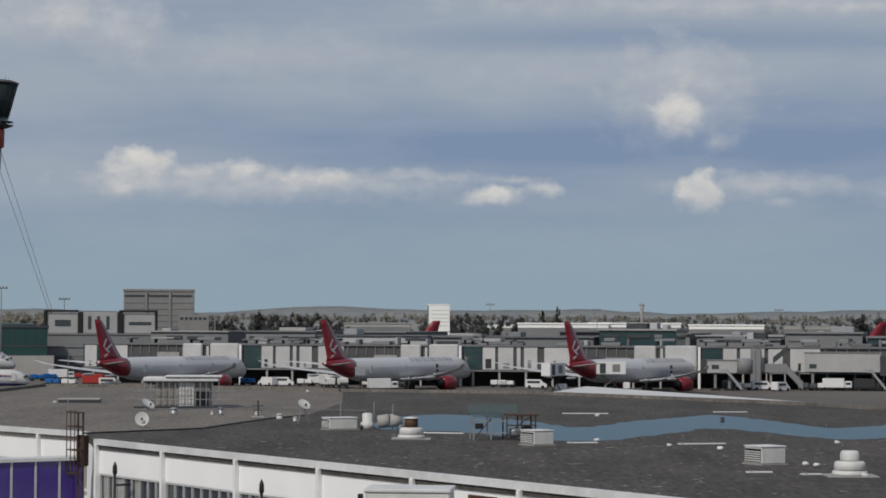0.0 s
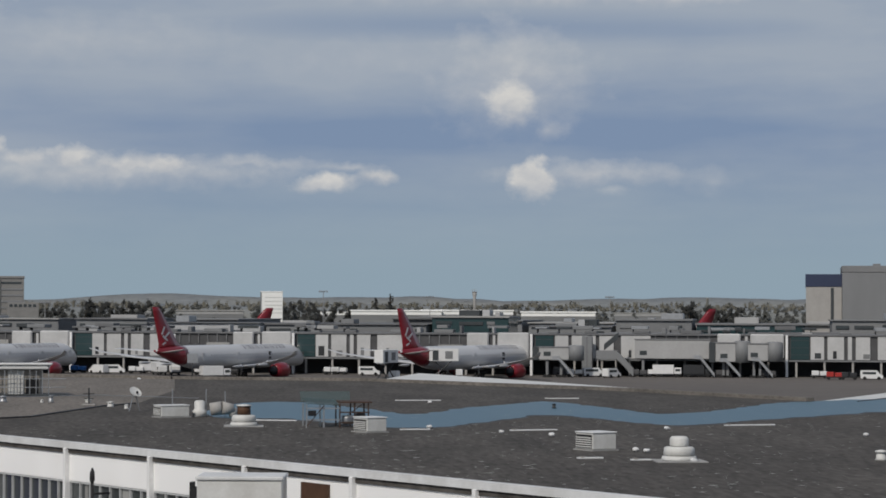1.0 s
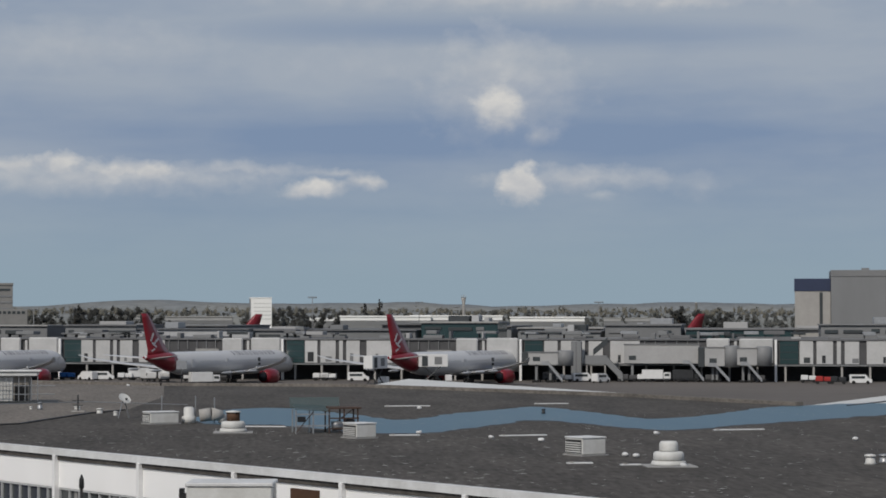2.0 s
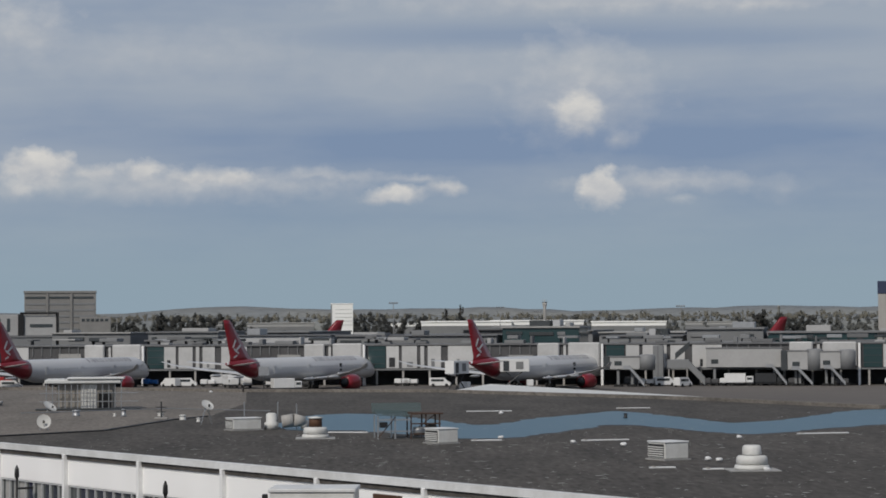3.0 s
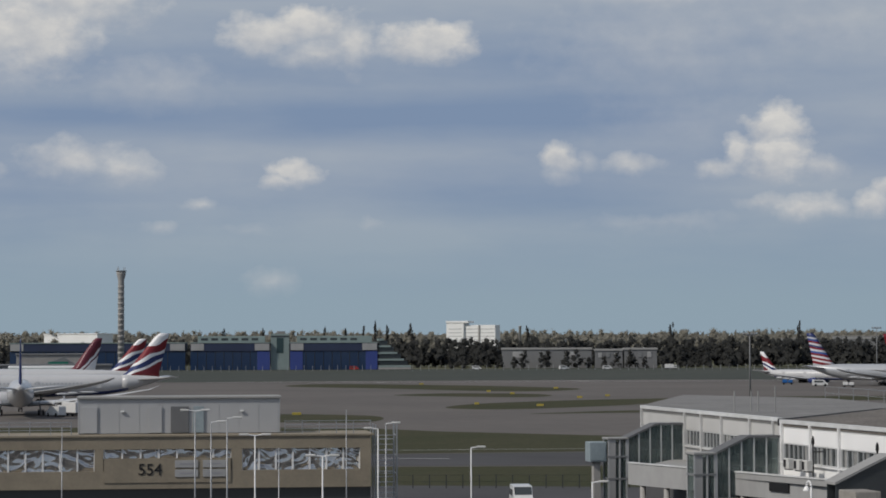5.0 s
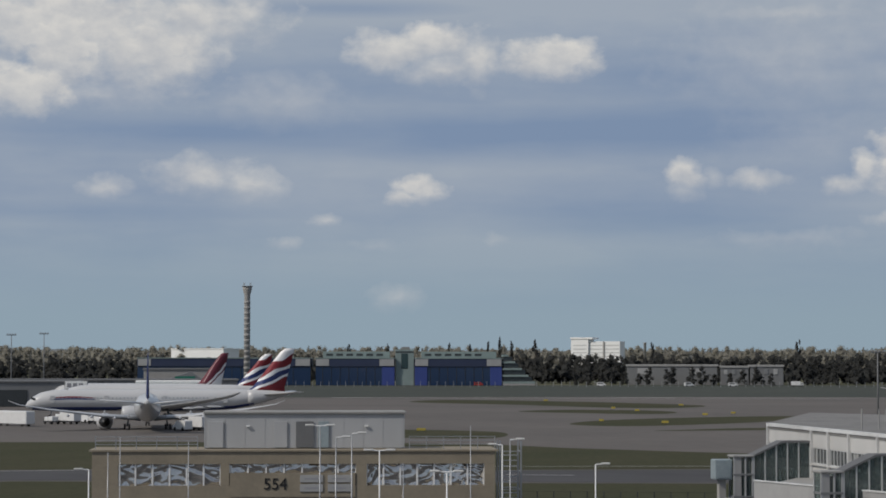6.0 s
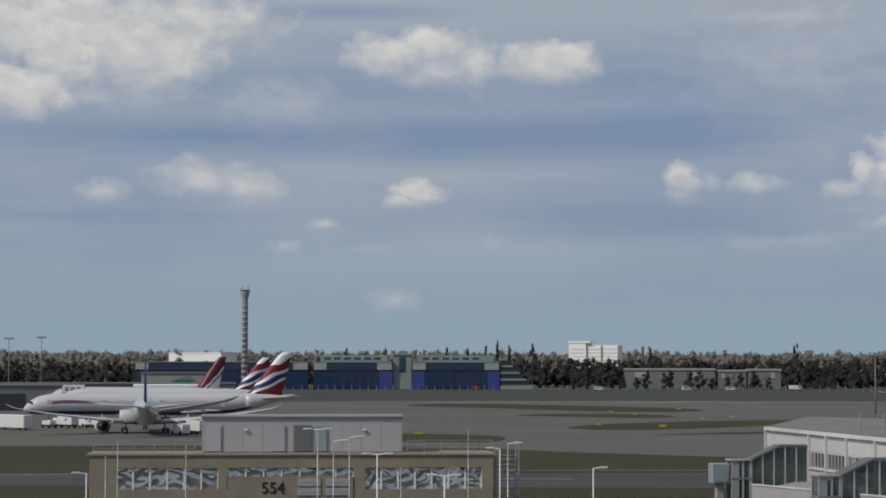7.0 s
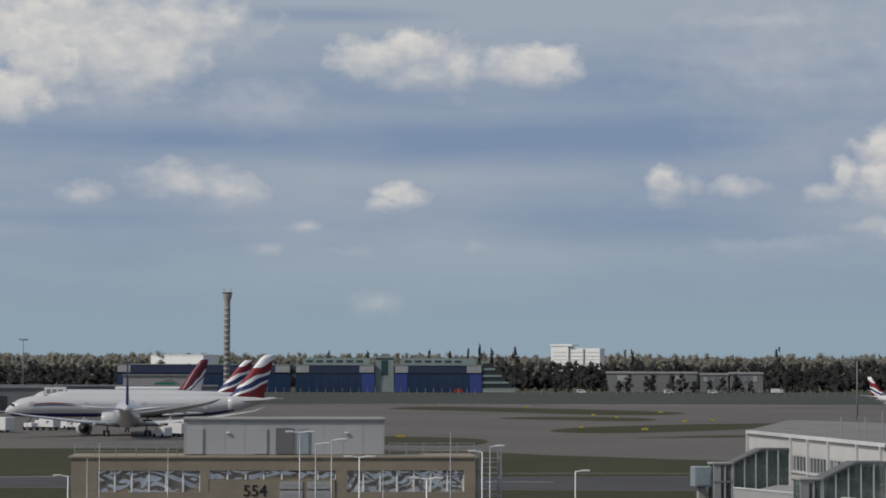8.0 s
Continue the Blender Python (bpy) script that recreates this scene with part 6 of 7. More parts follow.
def vent_box(x, y, turn, w=1.5, d=1.0, h=0.72):
    t = thing("roof_vent", "white metal ventilator box with a louvred end on the roof", "ventilator", at(x, y, Z, turn) @ Matrix.Scale(0.88, 4), "ventilator boxes")
    part("casing", boxes((-w / 2, w / 2, -d / 2, d / 2, 0.06, h), bev=0.03), "unit", t)
    part("lid", boxes((-w / 2 - 0.03, w / 2 + 0.03, -d / 2 - 0.03, d / 2 + 0.03, h + 0.003, h + 0.06), bev=0.015), "coping", t)
    part("kerb", boxes((-w / 2 - 0.08, w / 2 + 0.08, -d / 2 - 0.08, d / 2 + 0.08, 0, 0.055)), "felt_pale", t)
    part("grille_back", boxes((-w / 2 - 0.012, -w / 2 - 0.003, -d / 2 + 0.06, d / 2 - 0.06, 0.12, h - 0.06)), "black", t)
    for k in range(5):
        z = 0.15 + (h - 0.26) * k / 5
        part("louvre", boxes((-w / 2 - 0.05, -w / 2 - 0.014, -d / 2 + 0.07, d / 2 - 0.07, z, z + 0.045)), "unit", t)
    return t


def cowl(x, y, capped):
    t = thing("roof_cowl", "round white ventilator cowl on a flat tray" if capped else "round white ventilator base with a brown drum", "ventilator", at(x, y, Z) @ Matrix.Scale(0.86, 4), "ventilator cowls")
    part("tray", boxes((-1.0, 1.0, -0.9, 0.9, 0, 0.05), bev=0.01), "felt_pale", t)
    part("base", lathe(bmesh.new(), [(0.68, 0.053), (0.70, 0.10), (0.66, 0.22), (0.55, 0.24)], 24), "unit", t)
    part("skirt", lathe(bmesh.new(), [(0.58, 0.25), (0.62, 0.28), (0.60, 0.52), (0.54, 0.58), (0.3, 0.6)], 24), "unit", t)
    if capped:
        part("cap", lathe(bmesh.new(), [(0.36, 0.605), (0.38, 0.66), (0.37, 0.90), (0.30, 0.99), (0.05, 1.0)], 20), "unit", t)
    else:
        part("drum", lathe(bmesh.new(), [(0.34, 0.605), (0.34, 1.02), (0.30, 1.03)], 20), "brown", t, "rusty brown drum")
        part("drum_lid", lathe(bmesh.new(), [(0.40, 1.035), (0.40, 1.09), (0.1, 1.13)], 20), "unit", t)
    return t


vent_box(11.9, 82.0, 28, 1.2, 1.2)
vent_box(4.2, 94.4, 30, 1.1, 1.2, 0.68)
vent_box(-4.6, 107.8, 26, 1.65, 1.0, 0.62)
cowl(13.8, 75.6, True)
cowl(-1.1, 99.2, False)
# low cowl and silver duct elbow beside the far box
t = thing("roof_duct", "white cowl joined to a silver duct elbow on the roof", "duct", at(-3.0, 108.4, Z))
part("cowl", lathe(bmesh.new(), [(0.32, 0), (0.34, 0.3), (0.25, 0.36), (0.25, 0.72), (0.16, 0.78)], 18, (-0.3, 0)), "unit", t)
part("elbow", tubes(((0.2, 0, 0.35), (0.75, 0, 0.42), 0.30, 0.33), ((0.75, 0, 0.42), (1.3, 0.1, 0.36), 0.33, 0.24), ((1.25, 0.1, 0.4), (1.3, 0.1, 0.0), 0.2), n=14), "conc", t)
part("stay", tubes(((-1.6, 0.3, 0), (-1.6, 0.3, 1.3), 0.025), ((0.0, 0.3, 0), (0.0, 0.3, 1.3), 0.025), ((0.9, 0.3, 0), (0.9, 0.3, 1.2), 0.025), n=5), "galv", t)
# steel frame with a plant tray
t = thing("plant_frame", "rusty steel frame with pale plastic sheets on the roof", "frame", at(2.9, 99.0, Z, 6))
for x in (-1.35, -0.6, 0.1, 0.75, 1.35):
    for y in (-0.6, 0.7):
        part("leg", boxes((x - 0.03, x + 0.03, y - 0.03, y + 0.03, 0, 1.0 if x < 0 else 1.05)), "rust" if x > 0 else "galv", t)
bm = boxes((-1.45, 0.75, -0.02, 0.02, -0.28, 0.28))
w = part("rear_sheet", bm, "pane_clear", t, "pale blue sheet leaning at the back")
w.matrix_basis = pose(0.0, 0.9, 1.28, -38)
w = part("front_sheet", boxes((-1.4, 0.05, -0.75, 0.75, -0.015, 0.015)), "pane_clear", t, "dusty clear sheet top")
w.matrix_basis = pose(0, 0, 1.06, 7, 3)
part("tray", boxes((0.12, 1.5, -0.72, 0.75, 1.054, 1.12)), "rust", t, "rusty tray")
for x0, x1, z0 in ((0.12, 1.4, 0.62), (0.12, 1.4, 0.18), (-1.4, 0.1, 0.30), (-1.4, 0.1, 0.80)):
    part("cross_beam", boxes((x0, x1, -0.66, -0.634, z0, z0 + 0.06)), "rust" if x0 > 0 else "galv", t)
part("brace", tubes(((-1.35, -0.68, 0.05), (-0.6, -0.68, 0.95), 0.02), ((0.1, 0.76, 0.05), (1.35, 0.76, 1.0), 0.02), n=5), "rust", t)
part("pump", boxes((0.85, 1.3, -0.3, 0.3, 0.25, 0.6), bev=0.08), "steel_dark", t, "dark pump set")
part("meter_box", boxes((-1.3, -0.95, -0.74, -0.67, 0.5, 0.74), bev=0.01), "black", t)
part("drum", tubes(((0.25, -0.2, 0.3), (0.75, -0.2, 0.3), 0.2), n=12), "galv", t)


# lift-motor room with scaffold rails
t = thing("plant_room", "small plant room of pale boards with a white slab roof", "plant room", at(-15.3, 136.5, Z, 4))
part("wall", boxes((-1.6, 1.7, -1.0, 1.8, 0, 1.55)), "timber", t)
part("white_side", boxes((-0.2, 0.75, -1.06, -1.004, 0.05, 1.5)), "unit", t)
part("doorway", boxes((0.85, 1.6, -1.05, -1.004, 0.1, 1.05)), "black", t)
part("roof", boxes((-2.3, 2.2, -1.4, 2.2, 1.554, 1.80), bev=0.05), "membrane", t, "white slab roof")
part("roof", boxes((-1.0, 2.4, -1.5, 0.5, 1.804, 1.92), bev=0.04), "membrane", t)
for k in range(13):
    x = -2.2 + 4.4 * k / 12
    part("scaffold_pole", tubes(((x, -1.3, 0), (x, -1.3, 1.5 if k % 3 else 1.9), 0.03), n=5), "galv", t)
part("scaffold_rail", tubes(((-2.6, -1.32, 1.0), (3.2, -1.32, 1.0), 0.025), ((-2.6, -1.32, 0.5), (3.2, -1.32, 0.5), 0.025), n=5), "galv", t)
part("platform", boxes((-2.8, 3.4, -2.0, -1.05, 0.02, 0.10)), "slate", t, "dark duckboard")


def dish(x, y, z, turn, r, tilt, legs, label):
    t = thing("satellite_dish", label, "dish", at(x, y, Z, turn), "satellite dishes")
    bm = bmesh.new()
    rings = [[(r * q * math.cos(2 * math.pi * k / 20), -0.16 * r * q * q, r * q * math.sin(2 * math.pi * k / 20)) for k in range(20)] for q in (0.02, 0.4, 0.75, 1.0)]
    loft(bm, rings, close=False)
    loft(bm, [[(p[0], p[1] + 0.03, p[2]) for p in r2] for r2 in rings[::-1]], close=False)
    d = part("reflector", bm, "unit", t)
    d.matrix_basis = pose(0, 0, z, -tilt)
    for a in legs:
        part("leg", tubes(((a, 0.1, 0), (a * 0.25, 0.06, z - r * 0.4), 0.025), n=5), "galv", t)
    part("feed_arm", tubes(((0, 0, z - r), (0, -0.55 * r, z), 0.015), n=5), "galv", t)
    part("feed", boxes((-0.05, 0.05, -0.6 * r, -0.45 * r, z - 0.06, z + 0.06)), "black", t)
    return t


dish(-14.2, 109.3, 0.42, 5, 0.34, 5, (-0.2, 0.2), "white satellite dish on a short stand facing out")
dish(-6.7, 114.4, 0.95, 40, 0.33, 45, (-0.3, 0.35), "grey satellite dish on tall splayed legs")
dish(-16.7, 131.0, 0.35, 60, 0.42, 50, (-0.2, 0.2), "pale blue satellite dish near the plant room")
# short cowls, stubs and a drum along the felt seam
for x, y, h, r0, mt in ((-11.9, 125.0, 0.42, 0.16, "galv"), (-12.4, 125.2, 0.18, 0.10, "unit"), (-8.3, 119.8, 0.28, 0.2, "unit"), (-7.3, 117.0, 0.24, 0.13, "unit"), (-14.6, 126.0, 0.35, 0.25, "galv"), (-9.9, 125.4, 0.18, 0.2, "unit"), (20.9, 76.2, 0.35, 0.22, "unit"), (21.6, 77.0, 0.3, 0.2, "galv"), (14.9, 118.0, 0.25, 0.12, "steel_dark")):
    t = thing("vent_stub", "short round roof outlet with a cap", "roof outlet", at(x, y, Z), "roof outlets")
    part("pipe", lathe(bmesh.new(), [(r0, 0), (r0 * 0.8, h * 0.2), (r0 * 0.7, h * 0.75)], 12), mt, t)
    part("cap", lathe(bmesh.new(), [(r0 * 0.95, h * 0.755), (r0 * 0.95, h * 0.9), (r0 * 0.3, h)], 12), mt, t)
t = thing("aerial_stand", "dark aerial bracket on the roof", "aerial", at(-9.6, 122.0, Z))
part("mast", tubes(((0, 0, 0), (0, 0, 0.9), 0.04), ((-0.3, 0, 0.6), (0.3, 0, 0.6), 0.03), ((-0.25, 0, 0.35), (0.25, 0, 0.35), 0.03), n=6), "steel_dark", t)
part("foot", boxes((-0.35, 0.35, -0.3, 0.3, 0, 0.06)), "conc", t)
# roof hatch and low skylight
t = thing("roof_hatch", "long low grey skylight on the roof", "skylight", at(-22.6, 143.5, Z, 3))
part("kerb", boxes((-1.3, 1.3, -0.5, 0.5, 0, 0.16)), "slate", t)
part("cover", boxes((-1.35, 1.35, -0.55, 0.55, 0.163, 0.28), bev=0.03), "felt_pale", t)
# cable along the seam and loose boards
bm = tubes(((-16.0, 102.6, Z + 0.04), (-11.2, 107.8, Z + 0.04), 0.04), ((-11.2, 107.8, Z + 0.04), (-8.8, 119.7, Z + 0.04), 0.04), ((-8.8, 119.7, Z + 0.04), (-7.2, 123.6, Z + 0.04), 0.04), n=6)
tagged(part("roof_pipe", bm, "steel_dark", None), "dark pipe lying along the roof seam", "pipe")
bm = tubes(((-16.5, 118, Z + 0.5), (-9.5, 127, Z + 0.35), 0.02), ((-9.5, 127, Z + 0.35), (-4, 129, Z + 0.1), 0.02), n=5)
tagged(part("roof_cable", bm, "galv", None), "thin pale cable strung over the roof", "cable")
for x, y, w, turn in ((11.2, 95.6, 2.1, 14), (21.4, 99.8, 2.4, 12), (11.0, 77.2, 0.9, 6), (29.5, 98.5, 2.2, 10), (-0.2, 104.4, 3.0, -14), (6.2, 96.2, 1.3, 6), (12.6, 76.2, 0.7, 8), (8.4, 128.0, 2.6, 4), (17.0, 131, 2.0, 8)):
    t = thing("loose_board", "pale loose board lying on the felt roof", "board", at(x, y, Z, turn), "loose boards")
    part("plank", boxes((-w / 2, w / 2, -0.12, 0.12, 0, 0.05), bev=0.01), "coping", t)
    part("batten", boxes((-w / 2 + 0.1, -w / 2 + 0.2, -0.13, 0.13, 0.053, 0.08)), "timber", t)
for x, y in ((9.6, 93.2), (11.4, 91.0), (24.3, 90.9), (6.9, 97.4), (13.2, 81.0), (13.5, 80.4), (14.2, 75.0), (8.8, 124), (-23.9, 142), (-2.0, 168), (-9.5, 167), (17.0, 96)):
    t = thing("ballast_lump", "small white lump lying on the roof", "lump", at(x, y, Z), "white lumps")
    bm = bmesh.new()
    bmesh.ops.create_icosphere(bm, subdivisions=2, radius=0.1)
    for v in bm.verts:
        v.co = Vector((v.co.x * 1.3, v.co.y, v.co.z * 0.8 + 0.08)) * (1 + 0.25 * noise.noise(v.co * 9 + Vector((x, y, 0))))
    part("lump", bm, "coping", t)
# fine pale flecks on the felt
rr = random.Random(31)
bm = bmesh.new()
for k in range(3200):
    u, w = rr.random(), rr.random()
    p = Vector((*E4, 0)) + D3 * (70 * u) - O3 * (0.4 + 52 * w ** 1.2)
    if p.y < 40 or p.y > 150:
        continue
    s = 0.014 + 0.075 * rr.random() ** 3
    l = s * rr.uniform(0.8, 2.4)
    vs = [bm.verts.new((p.x + dx * l + rr.uniform(-s, s) * 0.4, p.y + dy * s, Z + 0.004)) for dx, dy in ((-1, -0.4), (0, -1), (1, 0.2), (0.2, 1))]
    bm.faces.new(vs)
bmesh.ops.recalc_face_normals(bm, faces=bm.faces)
tagged(part("roof_flecks", bm, "dirt", None), "pale flecks scattered over the felt roof", "flecks", kind="stuff")
# guard rail along the far part
t = thing("guard_rail", "white tubular guard rail along the roof end", "rail")
pts = [Vector((-59.5, 189.0, ROOF)), Vector((-43.4, 164.5, ROOF)), Vector((-37.5, 159.5, ROOF))]
for p, q in zip(pts, pts[1:]):
    n = max(2, round((q - p).length / 4.5))
    for z in (0.55, 1.1):
        part("rail", tubes((p + Vector((0, 0, z)), q + Vector((0, 0, z)), 0.02), n=5), "galv", t)
    for k in range(n + 1):
        v = p + (q - p) * k / n
        part("stanchion", tubes((v + Vector((0, 0, 0.01)), v + Vector((0, 0, 1.12)), 0.025), n=5), "galv", t)
for x, y, h in ((-54.5, 152, 1.5), (-53.6, 153, 1.5), (-52.8, 152.2, 1.5), (-50.8, 150, 1.9)):
    tagged(part("roof_post", tubes(((x, y, ROOF + 0.06), (x, y, ROOF + h), 0.05), n=6), "felt_pale", None), "pale steel post on the end roof", "post")

# rusty caged ladder at the corner, purple link's door side
t = thing("caged_ladder", "rusty caged ladder fixed to the corner of the pier", "ladder", at(*(Vector((*E4, 0)) + O3 * 0.45 - D3 * 0.5).xy, 0, math.degrees(math.atan2(D3.y, D3.x))))
for x in (-0.25, 0.25):
    part("stile", boxes((x - 0.035, x + 0.035, -0.03, 0.03, 5, 12.2)), "rust", t)
for k in range(22):
    part("rung", boxes((-0.214, 0.214, -0.015, 0.015, 5.2 + 0.3 * k, 5.23 + 0.3 * k)), "rust", t)
for z in (9.6, 10.6, 11.6, 12.2):
    part("hoop", tubes(((-0.3, 0, z), (-0.4, -0.45, z), 0.03), ((-0.4, -0.45, z), (0.4, -0.45, z), 0.03), ((0.4, -0.45, z), (0.3, 0, z), 0.03), n=5), "rust", t)
for x in (-0.4, 0, 0.4):
    part("cage_bar", tubes(((x, -0.46, 9.5), (x, -0.46, 12.3), 0.025), n=5), "rust", t)
part("junction_box", boxes((-0.55, 0.1, 0.05, 0.35, 9.9, 11.2), bev=0.02), "rust", t)
tagged(part("whip_aerial", tubes(((-17.0, 104.5, ROOF), (-17.0, 104.5, ROOF + 3.6), 0.03, 0.015), n=5), "galv", None), "thin whip aerial on the roof edge", "aerial")

# dark lamp brackets on the facade
def facade_lamp(P, d, o, s):
    v = P + d * s + o * 0.75
    t = thing("facade_lamp", "black lamp post standing before the facade", "lamp", at(v.x, v.y, 0, math.degrees(math.atan2(d.y, d.x))), "facade lamps")
    part("pole", tubes(((0, 0, 0), (0, 0, 9.75), 0.055), n=8), "black", t)
    part("head", lathe(bmesh.new(), [(0.055, 9.75), (0.10, 9.85), (0.09, 10.12), (0.02, 10.3)], 10), "black", t)
    part("bracket", boxes((-0.04, 0.04, 0.0, 0.72, 9.3, 9.38)), "black", t)


for s in (3.5, 15.8, 40.0):
    facade_lamp(P3, D3, O3, s)
for s in (6.7, 15.6, 20.0, 38.9):
    facade_lamp(P2, D2, O2, s)
# roof-top unit cabin before the wall and the brown panel
v = polar(0.66, 71.0)
t = thing("equipment_cabin", "white equipment cabin with a flat lid before the facade", "cabin", at(v.x, v.y, 0, -5))
part("stand", boxes((-1.0, 1.0, -0.7, 0.7, 0, 6.8)), "under", t)
part("casing", boxes((-1.32, 1.32, -0.9, 0.9, 6.81, 10.8), bev=0.04), "unit", t)
part("lid", boxes((-1.36, 1.36, -0.95, 0.95, 10.804, 10.93), bev=0.03), "coping", t)
part("exhaust_cowl", boxes((-1.62, -1.33, -0.3, 0.1, 10.2, 10.55), (-1.62, -1.48, -0.28, 0.08, 10.56, 10.7)), "black", t, "black exhaust cowl")
v = P3 + D3 * 28.9 + O3 * 0.01
bp = part("brown_panel", boxes((-0.75, 0.75, -0.04, 0.06, 8.9, 10.5)), "brown", wall_3, "brown painted panel")
bp.matrix_basis = at(v.x, v.y, 0, math.degrees(math.atan2(D3.y, D3.x)))
v = P2 + D2 * 22.0 - D2 * 0.75 + O2 * 0.06
bp = part("brown_panel", boxes((-0.5, 0.5, -0.04, 0.06, 9.2, 10.6)), "brown", wall_2, "brown painted panel")
bp.matrix_basis = at(v.x, v.y, 0, math.degrees(math.atan2(D2.y, D2.x)))
# air conditioners on the lower deck
for s in (3.6, 5.2, 6.4):
    v = P2 + D2 * s + O2 * 1.0
    t = thing("air_conditioner", "cream air conditioner with dark fan grilles on the deck", "air conditioner", at(v.x, v.y, 8.104, math.degrees(math.atan2(D2.y, D2.x))) @ Matrix.Scale(0.78, 4), "deck air conditioners")
    part("casing", boxes((-0.5, 0.5, -0.25, 0.25, 0.08, 0.9), bev=0.03), "unit", t)
    part("grille", boxes((-0.4, 0.0, -0.29, -0.254, 0.2, 0.8)), "black", t)
    part("foot", boxes((-0.45, 0.45, -0.2, 0.2, 0, 0.077)), "steel_dark", t)
# service box with a swan-neck lamp before the dark link
v = P2 + D2 * 24.8 + O2 * 8.0
t = thing("service_roof", "pale flat service roof with pipes before the dark link", "roof", at(v.x, v.y, 0, math.degrees(math.atan2(D2.y, D2.x))))
part("slab", boxes((-4.5, 6.5, -1.6, 1.6, 6.7, 7.1), bev=0.04), "coping", t)
part("wall", boxes((-4.2, 6.2, -1.4, 1.4, 0, 6.69)), "panel", t)
part("flue", tubes(((1.2, 0.4, 7.1), (1.2, 0.4, 8.0), 0.2), n=12), "galv", t)
part("plant_box", boxes((2.4, 4.4, -0.4, 1.0, 7.104, 8.5), bev=0.04), "timber", t)
part("hand_rail", tubes(((4.8, -1.3, 7.1), (4.8, -1.3, 8.0), 0.03), ((4.8, -1.3, 8.0), (6.3, -1.3, 8.0), 0.03), ((6.3, -1.3, 8.0), (6.3, -1.3, 7.1), 0.03), n=5), "galv", t)
t2 = thing("swan_neck_lamp", "white swan-neck lamp on the service roof", "lamp", at(*(v - D2 * 2.6 - O2 * 0.3).xy, 7.104, math.degrees(math.atan2(D2.y, D2.x))))
bm = tubes(((0, 0, 0), (0, 0, 1.2), 0.05), n=8)
for k in range(6):
    a, b = math.pi * k / 6, math.pi * (k + 1) / 6
    tube(bm, (-0.3 + 0.3 * math.cos(a), 0, 1.2 + 0.3 * math.sin(a)), (-0.3 + 0.3 * math.cos(b), 0, 1.2 + 0.3 * math.sin(b)), 0.05)
part("neck", bm, "post", t2)
part("shade", lathe(bmesh.new(), [(0.06, 1.22), (0.20, 1.0), (0.18, 0.95)], 12, (-0.6, 0)), "lamp_glass", t2)


# ================= the stand-number building and its lamps =================
g = polar(33.9, 148)
HB = at(g.x, g.y, 0, 33.9)
t = thing("stand_building", "beige concrete gate building with strip windows and a large number", "building", HB)
L0, L1 = -13.2, 13.0
part("roof", boxes((L0 - 0.2, L1 + 0.2, -0.1, 5.4, 9.95, 10.06)), "beige", t, "flat roof with a thin pale edge")
part("top_beam", boxes((L0, L1, 0.0, 0.5, 9.15, 9.946)), "beige", t)
part("mid_beam", boxes((L0, L1, 0.0, 0.5, 6.6, 7.74)), "beige", t)
part("sign_wall", boxes((-4.3, 3.85, -0.06, 0.5, 7.0, 8.55)), "beige", t)
part("lower_glazing", boxes((L0, L1, 0.3, 0.4, 2.5, 6.59)), "pane", t)
part("plinth", boxes((L0, L1, 0.0, 0.5, 0, 2.49)), "beige", t)
for x0, x1 in ((L0, -11.5), (-4.9, -4.34), (3.9, 4.6), (12.3, L1)):
    part("pier", boxes((x0, x1, 0.0, 0.5, 7.744, 9.146)), "beige", t)
part("side_wall", boxes((L1 - 0.3, L1, 0.51, 5.3, 0, 9.946)), "beige", t)
part("side_wall", boxes((L0, L0 + 0.3, 0.51, 5.3, 0, 9.946)), "beige", t)
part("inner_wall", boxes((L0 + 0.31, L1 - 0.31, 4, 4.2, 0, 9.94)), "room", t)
for x0, x1, z0 in ((-11.5, -4.9, 7.75), (-4.3, 3.9, 8.56), (4.6, 12.3, 7.75)):
    n = round((x1 - x0) / 1.1)
    for k in range(n):
        xa, xb = x0 + (x1 - x0) * k / n, x0 + (x1 - x0) * (k + 1) / n
        part("window_pane", boxes((xa + 0.01, xb - 0.01, 0.25, 0.27, z0, 9.14)), "pane_wavy", t, "wavy mirror-like window pane")
    for k in range(n + 1):
        x = x0 + (x1 - x0) * k / n
        part("mullion", boxes((x - 0.05, x + 0.05, 0.12, 0.24, z0, 9.14)), "post", t)
for k, (x, z) in enumerate(((0.25, 7.95), (2.05, 7.95), (0.25, 7.35), (2.05, 7.35))):
    p = part("notice_board", boxes((x, x + 1.5, -0.12, -0.064, z, z + 0.48), bev=0.01), "white_box", t, "white notice board")
    part("text_bar", boxes((x + 0.3, x + 1.2, -0.128, -0.122, z + 0.2, z + 0.28)), "mark_grey", p)
cu = bpy.data.curves.new("number", "FONT")
cu.body, cu.size, cu.extrude, cu.align_x = "554", 1.05, 0.02, "CENTER"
tmp = new("tmp_text", cu)
me = bpy.data.meshes.new_from_object(tmp.evaluated_get(bpy.context.evaluated_depsgraph_get()))
bpy.data.objects.remove(tmp)
me.materials.append(M["black"])
num = new("stand_number", me)
num.parent = t
num.matrix_basis = pose(-1.35, -0.085, 7.5, 90, 0, 0)
num["label"] = "black stand number"
